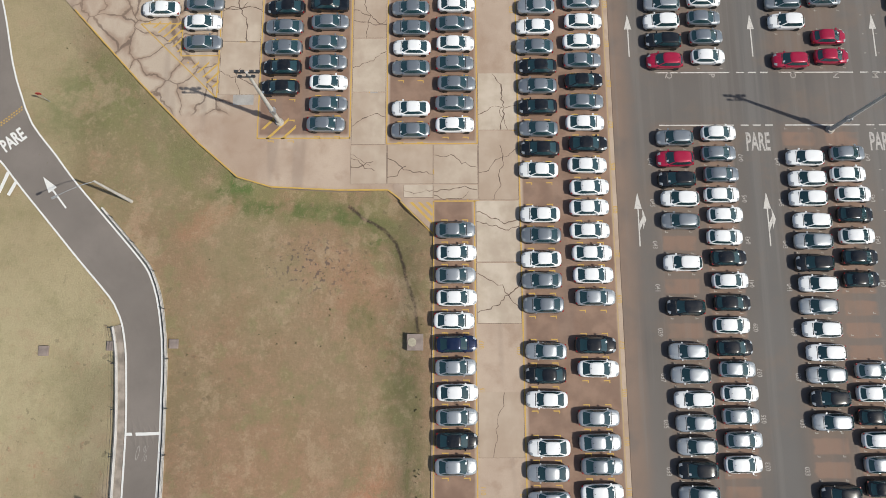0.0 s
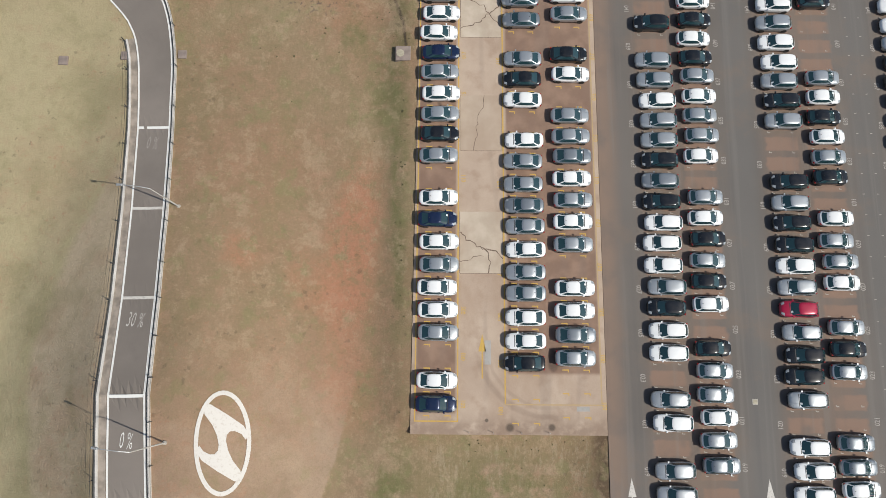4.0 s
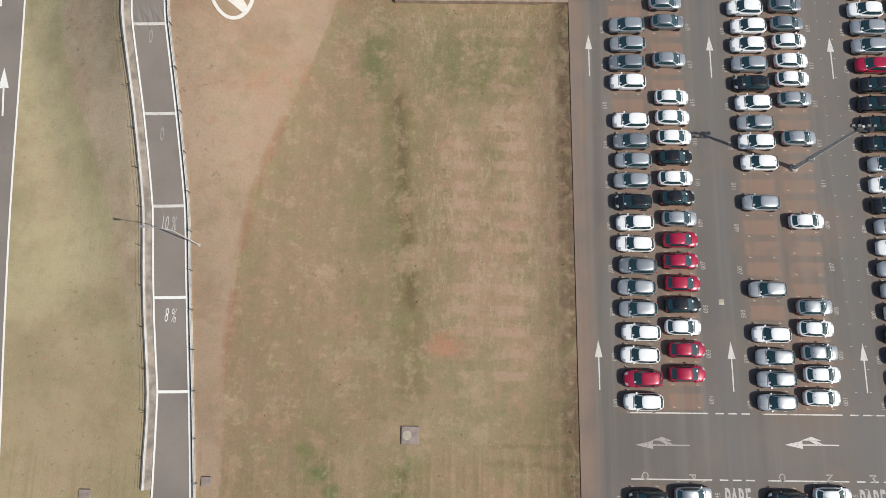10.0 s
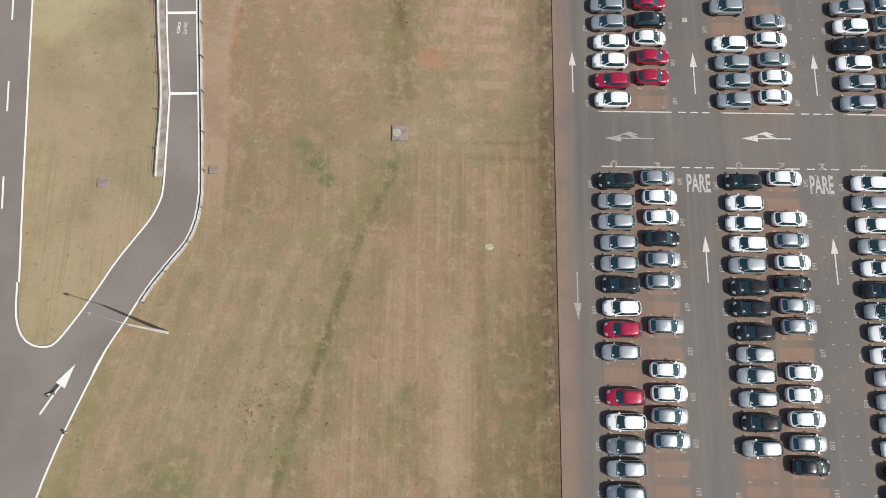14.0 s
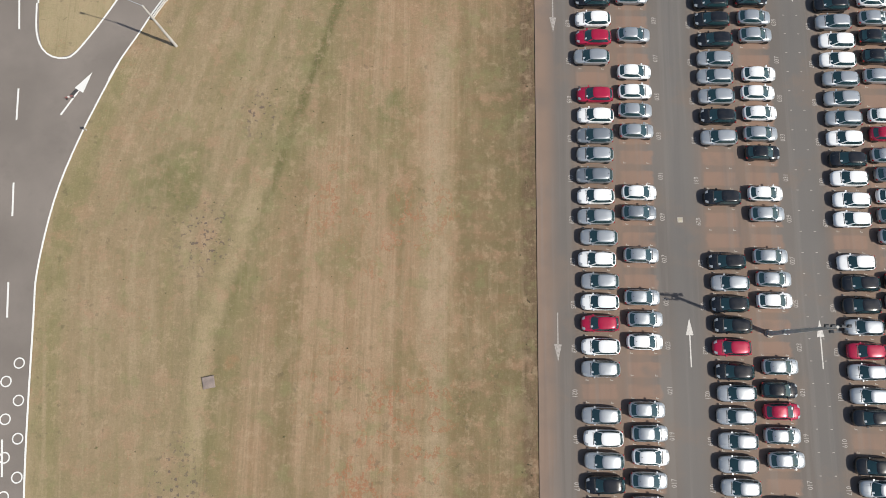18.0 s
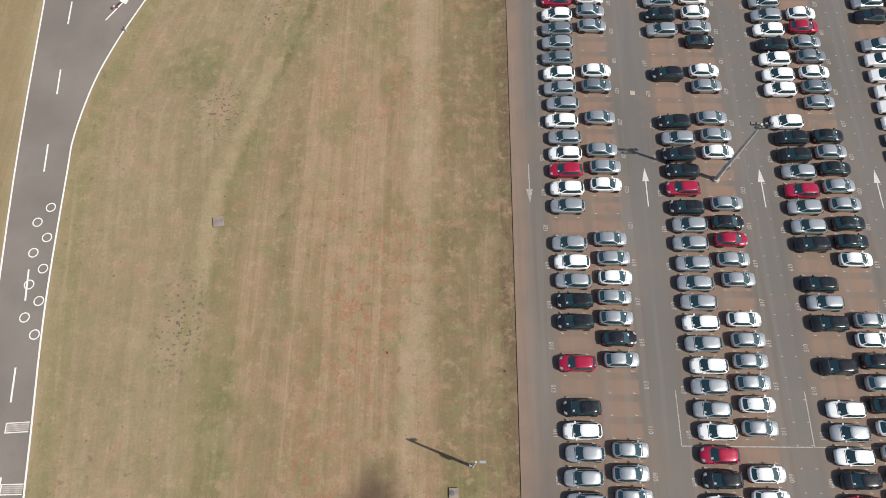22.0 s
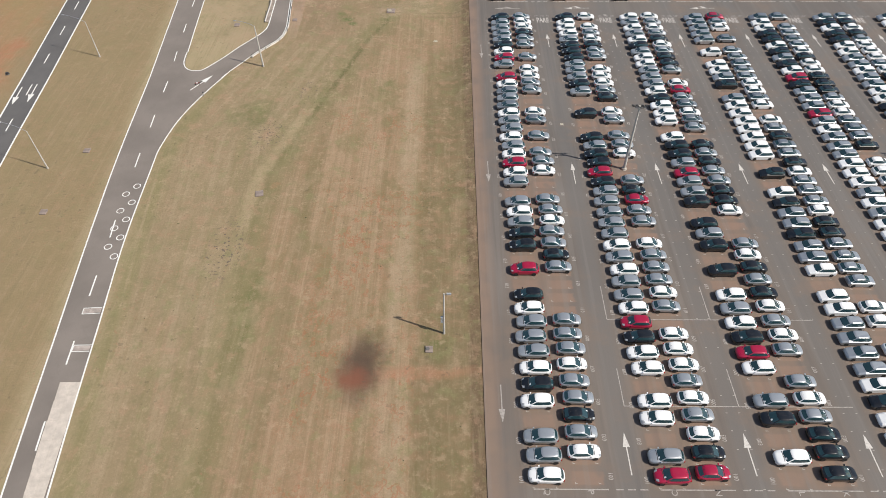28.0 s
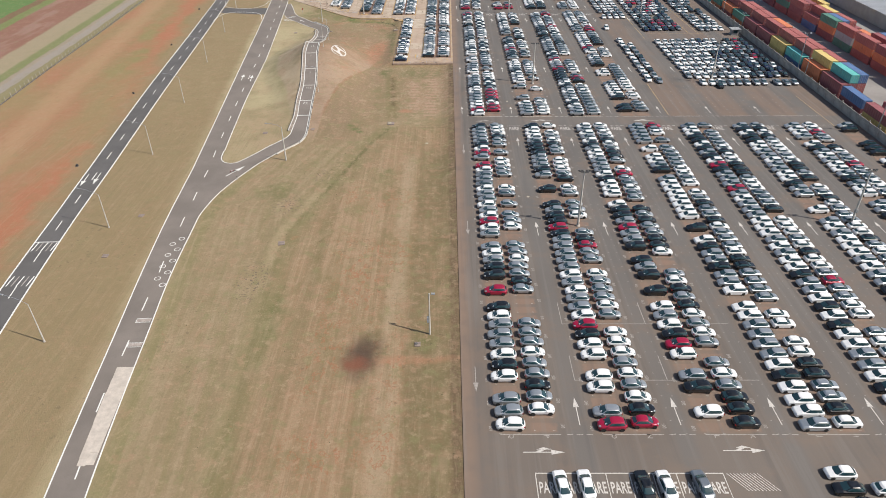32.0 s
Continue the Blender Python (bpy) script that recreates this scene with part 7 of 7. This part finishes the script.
# ---- container yard ----
def container_mesh(length=12.19, w=2.44, h=2.59):
    bm = bmesh.new()
    n = 44
    for sy in (-1, 1):
        row = []
        for i in range(n + 1):
            x = -length / 2 + 0.1 + (length - 0.2) * i / n
            y = sy * (w / 2 - (0.045 if i % 4 in (0, 1) else 0.0))
            row.append((bm.verts.new((x, y, 0.1)), bm.verts.new((x, y, h - 0.08))))
        for a, b in zip(row, row[1:]):
            bm.faces.new((a[0], b[0], b[1], a[1]))
    row = []
    for i in range(n + 1):
        x = -length / 2 + 0.1 + (length - 0.2) * i / n
        z = h - (0.04 if i % 4 in (0, 1) else 0.01)
        row.append((bm.verts.new((x, -w / 2 + 0.05, z)), bm.verts.new((x, w / 2 - 0.05, z))))
    for a, b in zip(row, row[1:]):
        bm.faces.new((a[0], b[0], b[1], a[1]))
    for sy in (-1, 1):
        for z in (0.0, h - 0.11):
            add_box(bm, (-length / 2, sy * (w / 2 - 0.06) - 0.06, z), (length / 2, sy * (w / 2 - 0.06) + 0.06, z + 0.12))
        for sx in (-1, 1):
            add_box(bm, (sx * (length / 2 - 0.08) - 0.08, sy * (w / 2 - 0.08) - 0.08, 0), (sx * (length / 2 - 0.08) + 0.08, sy * (w / 2 - 0.08) + 0.08, h))
    for sx in (-1, 1):
        add_box(bm, (sx * (length / 2 - 0.06) - 0.03, -w / 2 + 0.1, 0.05), (sx * (length / 2 - 0.06) + 0.03, w / 2 - 0.1, h - 0.05))
    return bm


def door_bars(length=12.19, w=2.44, h=2.59):
    bm = bmesh.new()
    for y in (-0.85, -0.35, 0.35, 0.85):
        add_rod(bm, (-length / 2 - 0.02, y, 0.15), (-length / 2 - 0.02, y, h - 0.15), 0.03, 0.03, 6)
    return bm


CONTAINER_COLOURS = {"rust red": (0.27, 0.055, 0.045), "dark red": (0.20, 0.035, 0.04), "orange": (0.50, 0.13, 0.035), "blue": (0.035, 0.10, 0.24), "teal": (0.06, 0.36, 0.33), "yellow": (0.52, 0.38, 0.11),
                     "green": (0.03, 0.16, 0.11), "grey": (0.28, 0.29, 0.30)}
SHELL, BARS = {}, mesh_of(door_bars(), "door_bars", STEEL)
base_shell = mesh_of(container_mesh(), "shell", STEEL)
for word, c in CONTAINER_COLOURS.items():
    # every colour lifted towards pale, standing in for haze over the distant yard
    c = tuple(v * 1.15 + 0.05 for v in c)
    n = Nodes("container_" + word.replace(" ", "_"), 0.6, 0.1)
    rust = n.ramp(n.noise(0.9, 5, (1, 1, 0.4)), 0.52, 0.72)
    col = n.mix(n.math("MULTIPLY", n.ramp(n.noise(0.25, 3), 0.3, 0.7), 0.35), c, tuple(min(1, v * 1.4 + 0.05) for v in c))
    col = n.mix(n.math("MULTIPLY", rust, 0.35), col, (0.16, 0.075, 0.045))
    me = base_shell.copy()
    me.materials[0] = n.colour(col)
    SHELL[word] = me
BOXES = {}


def container(word, x, y, z, turn):
    at = pose(x, y, z, 0, 0, turn)
    if word in BOXES:
        return copy_thing(BOXES[word], at)
    ob = thing("shipping_container", "%s corrugated steel container in the yard" % word, "container", "shipping containers", at)
    part("shell", SHELL[word], None, ob)
    part("door_bars", BARS, None, ob)
    BOXES[word] = ob


rc = random.Random(5)
words = ["rust red"] * 6 + ["dark red"] * 5 + ["orange"] * 2 + ["blue", "teal", "yellow", "green", "grey"]
# each row: distance behind the wall, and its stacks from south to north, lowest box first
FRONT = [("yellow", "dark red"), ("dark red", "blue"), ("dark red", "dark red"), ("orange", "orange"), ("blue", "teal"), ("yellow", "yellow"), ("dark red", "dark red"), ("rust red", "dark red"), ("orange", "green"), ("dark red", "orange")]
SECOND = [("dark red",), (), ("rust red", "dark red", "teal"), ("dark red", "orange", "yellow"), ("dark red", "rust red", "rust red"), ("rust red", "dark red", "rust red"), ("dark red", "rust red", "rust red"), ("rust red", "dark red", "rust red"), ("orange", "rust red", "rust red")]
THIRD = [("rust red", "dark red"), (), ("rust red", "rust red", "blue"), ("orange", "rust red", "rust red"), ("rust red", "dark red", "rust red"), ("dark red", "rust red", "rust red"), ("rust red", "rust red", "orange"), ("rust red", "dark red", "rust red"), ("dark red", "rust red", "rust red")]
BLOCK_W = [("rust red", "orange", "dark red"), ("rust red", "orange", "rust red"), ("green", "grey", "rust red"), ("dark red", "orange", "green"), ("blue", "rust red"), ("rust red", "dark red", "rust red"), ("rust red", "green", "dark red", "rust red"), ("dark red", "rust red", "rust red", "dark red")]


def stacks(off, first, pitch, columns):
    for i, column in enumerate(columns):
        y = first + pitch * i
        slope = math.degrees(math.atan2(fence_x(y + 5) - fence_x(y - 5), 10))
        for lv, word in enumerate(column):
            container(word, fence_x(y) + off, y, -0.01 + 2.6 * lv, 90 - slope)


def mixed(count, tall):
    return [tuple(rc.choice(words) for _ in range(max(1, tall - (rc.random() < 0.3)))) for _ in range(count)]


stacks(3.4, -57.6, 13.3, FRONT)
stacks(3.4, -57.6 + 13.3 * len(FRONT), 13.0, mixed(3, 2))
stacks(3.4, -57.6 - 13.3 * 2, 13.3, mixed(2, 2))
stacks(6.1, -57.0, 13.3, SECOND)
stacks(8.7, -57.0, 13.3, THIRD)
for off in (6.1, 8.7):
    stacks(off, -57.0 + 13.3 * 9, 13.0, mixed(3, 3))
stacks(30.4, -10.8, 13.6, BLOCK_W)
stacks(30.4, -10.8 - 13.6 * 3, 13.6, mixed(3, 3))
for off, tall in ((33.0, 3), (35.6, 3), (38.2, 3)):
    stacks(off, -10.8 - 13.6 * 2, 13.6, mixed(9, tall))

# the wall between the lot and the container yard
wall = thing("yard_wall", "grey concrete wall with posts along the container yard", "wall", kind="structure")
panel = bmesh.new()
for h0, h1 in ((0.0, 0.88), (0.9, 1.78), (1.8, 2.7)):
    add_box(panel, (-0.07, 0.06, h0), (0.07, 4.94, h1))
panel = mesh_of(panel, "panel", speckled("wall_concrete", (0.36, 0.345, 0.32), 0.25, 0.5))
pst = bmesh.new()
add_box(pst, (-0.13, -0.1, 0.0), (0.13, 0.1, 3.2))
pst = mesh_of(pst, "post", KERB_CONCRETE)
y = -110.0
while y < 130.0:
    x, x2 = fence_x(y) - 0.25, fence_x(y + 5) - 0.25
    at = pose(x, y, -0.05, 0, 0, -math.degrees(math.atan2(x2 - x, 5)))
    part("panel", panel, None, wall, at=at)
    part("post", pst, None, wall, at=at)
    y += 5.02

# a small gate hut by the wall
hut = thing("gate_hut", "small grey gate hut with a flat roof beside the wall", "hut", "", pose(110.6, 34.6, 0.0))
bm = bmesh.new()
add_box(bm, (-1.3, -1.2, -0.02), (1.3, 1.2, 2.3))
part("wall", bm, speckled("hut_wall", (0.30, 0.31, 0.31), 0.15, 0.8), hut)
bm = bmesh.new()
add_box(bm, (-1.9, -1.8, 2.3), (1.9, 1.8, 2.48))
part("roof", bm, speckled("hut_roof", (0.34, 0.35, 0.36), 0.2, 0.6), hut)
bm = bmesh.new()
add_box(bm, (-0.8, -1.23, 0.95), (0.8, -1.195, 1.95))
part("window", bm, CAR_GLASS, hut, "dark window")
for sx in (-1.7, 1.7):
    bm = bmesh.new()
    add_rod(bm, (sx, -1.6, -0.02), (sx, -1.6, 2.3), 0.05, 0.05, 8)
    part("post", bm, STEEL, hut)


def yard_light(x, y, tall, reach):
    ob = thing("yard_light", "tall steel light pole behind the yard wall", "light pole", "yard lights", pose(x, y, -0.02))
    bm = bmesh.new()
    add_rod(bm, (0, 0, 0), (0, 0, tall), 0.16, 0.09, 10)
    part("pole", bm, STEEL, ob, smooth=40)
    bm = bmesh.new()
    add_rod(bm, (0, 0, tall - 0.05), (0, 0, tall + 0.05), 0.2, 0.2, 8)
    add_box(bm, (-reach, -0.05, tall - 0.05), (reach, 0.05, tall + 0.05))
    part("crossbar", bm, DARK_STEEL, ob)
    for sx in (-reach, reach):
        bm = bmesh.new()
        loft(bm, [[(sx - 0.3, -0.2, tall - 0.14), (sx + 0.3, -0.2, tall - 0.14), (sx + 0.3, 0.2, tall - 0.14), (sx - 0.3, 0.2, tall - 0.14)], [(sx - 0.2, -0.12, tall + 0.1), (sx + 0.2, -0.12, tall + 0.1), (sx + 0.2, 0.12, tall + 0.1), (sx - 0.2, 0.12, tall + 0.1)]])
        part("floodlight", bm, STEEL, ob)


for x, y, tall, reach in ((114.6, -12.0, 13.5, 0.9), (114.6, -17.5, 7.0, 0.5), (114.0, -62.0, 13.5, 0.9), (115.6, 62.0, 13.0, 0.9), (115.3, 40.0, 7.0, 0.5)):
    yard_light(x, y, tall, reach)
# worn yellow lines at the eastern end of the lot
bm = bmesh.new()
for (ax, ay), (bx, by) in (((62.4, -22.0), (61.9, -47.6)), ((105.4, -33.0), (105.8, -57.0)), ((74.2, 74.0), (74.4, 30.0)), ((93.0, 74.0), (93.6, 36.0)), ((96.6, 74.0), (97.2, 36.0)), ((99.0, 36.0), (76.0, 36.2))):
    a, b = Vector((ax, ay)), Vector((bx, by))
    nrm = (b - a).orthogonal().normalized() * 0.09
    flat(bm, (a - nrm, b - nrm, b + nrm, a + nrm), Z1 + 0.004)
part("lane_line", bm, FADED_YELLOW, lot, "worn yellow lane line")

# the long wire fence beside the dirt track
ob = thing("wire_fence", "low fence with pale posts beside the dirt track", "fence")
fp = [(-135.4, -110.0), (-139.8, -37.0), (-142.4, 4.0), (-145.1, 58.0), (-148.2, 110.0)]
P = curve_points(fp, 3.0)
post = bmesh.new()
add_box(post, (-0.06, -0.06, -0.2), (0.06, 0.06, 1.6))
post = mesh_of(post, "post", KERB_CONCRETE)
for p in P:
    part("post", post, None, ob, at=Matrix.Translation((p.x, p.y, terrain(p.x, p.y))))
bm = bmesh.new()
for a, b in zip(P, P[1:]):
    a, b = Vector((a.x, a.y, terrain(a.x, a.y))), Vector((b.x, b.y, terrain(b.x, b.y)))
    add_box_pts = [a + Vector((0.05, 0, 0.02)), b + Vector((0.05, 0, 0.02)), b + Vector((0.05, 0, 0.35)), a + Vector((0.05, 0, 0.35))]
    back = [p - Vector((0.1, 0, 0)) for p in add_box_pts]
    v = [bm.verts.new(p) for p in add_box_pts + back]
    for f in ((0, 1, 2, 3), (4, 7, 6, 5), (3, 2, 6, 7)):
        bm.faces.new([v[i] for i in f])
    for h in (0.7, 1.1, 1.5):
        add_rod(bm, a + Vector((0, 0, h)), b + Vector((0, 0, h)), 0.012, 0.012, 4, caps=False)
part("wires", bm, DARK_WALL, ob)

# ---- slabs of the concrete lane, piece by piece ----
SLAB_MESH = {}


CRACK = speckled("crack_dirt", (0.155, 0.105, 0.078), 0.35, 1.2)
cr = random.Random(21)


def thread(bm, a, b, width, wander, z):
    """A thin flat strip from a to b that strays from its line."""
    d = b - a
    side = Vector((-d.y, d.x)).normalized()
    k = max(2, int(d.length / 0.35)) if wander else 1
    row, drift = [], 0.0
    for i in range(k + 1):
        t = i / k
        drift += cr.uniform(-wander, wander)
        p = a + d * t + side * (drift * 4 * t * (1 - t) + cr.uniform(-wander, wander) * 0.25)
        q = side * width * (0.5 if not wander else cr.uniform(0.25, 0.7))
        row.append((bm.verts.new((p.x - q.x, p.y - q.y, z)), bm.verts.new((p.x + q.x, p.y + q.y, z))))
    for u, v in zip(row, row[1:]):
        bm.faces.new((u[0], v[0], v[1], u[1]))


def lane_slab(x0, y0, x1, y1):
    g = 0.03
    key = (round(x1 - x0, 2), round(y1 - y0, 2))
    if key not in SLAB_MESH:
        bm = bmesh.new()
        add_box(bm, (g, g, -0.05), (x1 - x0 - g, y1 - y0 - g, 0.010))
        SLAB_MESH[key] = mesh_of(bm, "slab", SLAB_MAT)
    part("slab", SLAB_MESH[key], None, concrete, at=Matrix.Translation((x0, y0, 0.012)))
    # dark joints round it and the cracks that wander across it
    bm = bmesh.new()
    for a, b in (((x0, y0), (x1, y0)), ((x1, y0), (x1, y1)), ((x0, y0), (x0, y1))):
        thread(bm, Vector(a), Vector(b), 0.036, 0.0, 0.0185)
    w, h = x1 - x0, y1 - y0
    for _ in range(cr.choice((1, 2, 2, 3))):
        if h > w * 1.2 and cr.random() < 0.5:
            a, b = Vector((x0 + w * cr.uniform(0.2, 0.8), y0 + 0.05)), Vector((x0 + w * cr.uniform(0.2, 0.8), y1 - 0.05))
        else:
            a, b = Vector((x0 + 0.05, y0 + h * cr.uniform(0.15, 0.85))), Vector((x1 - 0.05, y0 + h * cr.uniform(0.15, 0.85)))
        if cr.random() < 0.35:
            b = a.lerp(b, cr.uniform(0.4, 0.8))
        thread(bm, a, b, cr.uniform(0.05, 0.13), 0.30, 0.0265)
    part("crack", bm, CRACK, concrete, "dark crack and joint in the concrete")


def slab_material():
    n = Nodes("lane_slab", 0.9)
    # every slab starts at another place of the pattern
    off = n.t.nodes.new("ShaderNodeVectorMath")
    off.operation = "MULTIPLY_ADD"
    r = n.random()
    spread = n.t.nodes.new("ShaderNodeCombineXYZ")
    for s in spread.inputs:
        n.put(s, r)
    n.put(off.inputs[0], spread.outputs[0])
    off.inputs[1].default_value = (97.0, 61.0, 0.0)
    n.put(off.inputs[2], n.at())
    n.co = off.outputs[0]
    col = n.mix(n.ramp(n.noise(0.45, 5), 0.3, 0.7), (0.42, 0.345, 0.268), (0.535, 0.455, 0.365))
    col = n.mix(n.math("MULTIPLY", n.ramp(n.noise(0.25, 4, (1, 0.4, 1)), 0.45, 0.7), 0.5), col, (0.34, 0.25, 0.185))
    col = n.mix(n.math("MULTIPLY", n.math("POWER", r, 2.0), 0.6), col, (0.35, 0.25, 0.18))
    n.bump(n.noise(9.0, 4), 0.2, 0.01)
    return n.colour(col)


SLAB_MAT = slab_material()
for a, b in ((17.4, 24.5), (31.7, 38.5), (45.8, 52.5), (52.6, 59.6), (59.7, 67.9), (68.0, 75.0), (86.4, 93.4), (93.5, 100.0)):
    lane_slab(-16.25 if b < 59.65 else -15.9, a, -11.4, b)
for x0, x1 in ((-30.5, -26.4), (-26.3, -21.1), (-21.0, -16.0)):
    lane_slab(x0, 61.6, x1, 66.2)
lane_slab(-24.4, 60.0, -21.1, 61.5)
lane_slab(-21.0, 59.8, -16.0, 61.5)
for a, b in ((66.3, 72.6), (72.7, 79.4), (79.5, 86.3), (86.4, 94.0)):
    lane_slab(-30.5, a, -26.6, b)
for a, b in ((67.4, 74.0), (74.1, 80.9), (81.0, 88.0)):
    lane_slab(-46.1, a + 5.0, -41.5, b + 5.0)


# ---- the grey-roofed shed behind the containers ----
shed = thing("warehouse", "long warehouse with a pale grey metal roof", "warehouse", "", pose(206, 96, 0, 0, 0, -1))
bm = bmesh.new()
add_box(bm, (-32, -100, -0.1), (32, 100, 5.2))
part("wall", bm, speckled("shed_wall", (0.34, 0.35, 0.36), 0.1, 0.3), shed)
bm = bmesh.new()
loft(bm, [[(-32.6, y, 5.2), (32.6, y, 5.2), (32.6, y, 5.5), (0, y, 9.0), (-32.6, y, 5.5)] for y in (-100.5, 100.5)])
part("roof", bm, speckled("shed_roof", (0.42, 0.43, 0.44), 0.12, 0.2, 0.5, 3.0, 0.3), shed)

# ---- weeds and tufts that stand out of the lawn ----
TUFT = speckled("weed_green", (0.105, 0.095, 0.045), 0.4, 0.6, 0.95)
verts, faces = [], []
rt = random.Random(3)
spots = [(-33, 48, 130, 8, 5), (-31, -83, 60, 4, 4), (-33, -93, 70, 5, 10), (-36, -140, 60, 6, 16), (-11, -30, 60, 6, 16), (-30, -54, 40, 3, 4),
         (-40, -125, 70, 10, 30), (-12, -100, 60, 9, 40), (-60, 72, 40, 6, 8), (-18, -155, 50, 10, 16), (-1.3, -110, 260, 0.4, 40), (-22.6, 30, 90, 0.5, 14), (-11, -0.8, 60, 6, 0.5)]
for cx, cy, count, sx, sy in spots:
    for _ in range(count):
        x, y = rt.gauss(cx, sx), rt.gauss(cy, sy)
        if x > lerp_table(y, LOT_EDGE) - 0.5 or -57 < x - lerp_table(y, RAMP_X) + 0 < -200:
            continue
        if abs(x - lerp_table(y, RAMP_X)) < 4.2 and -70 < y < 55:
            continue
        if y < -76 and x < lerp_table(y, sorted((q[1], q[0]) for q in MAIN_RS)) + 0.8:
            continue
        if rt.random() < 0.55:
            continue
        z, r = terrain(x, y), rt.uniform(0.06, 0.16) * (1.5 if rt.random() < 0.08 else 1.0)
        n0 = len(verts)
        k = 5
        verts.append((x, y, z + r * 0.55))
        for i in range(k):
            a = 2 * math.pi * i / k + rt.uniform(-0.4, 0.4)
            q = r * rt.uniform(0.6, 1.25)
            verts.append((x + q * math.cos(a), y + q * math.sin(a), z + rt.uniform(0.0, 0.12)))
            b = a + math.pi / k
            verts.append((x + 0.35 * r * math.cos(b), y + 0.35 * r * math.sin(b), z + 0.03))
        for i in range(2 * k):
            faces.append((n0, n0 + 1 + i, n0 + 1 + (i + 1) % (2 * k)))
me = bpy.data.meshes.new("grass_tufts")
me.from_pydata(verts, [], faces)
me.materials.append(TUFT)
tagged(new("grass_tufts", me), "dark weeds and tufts in the dry lawn", "grass", kind="stuff")
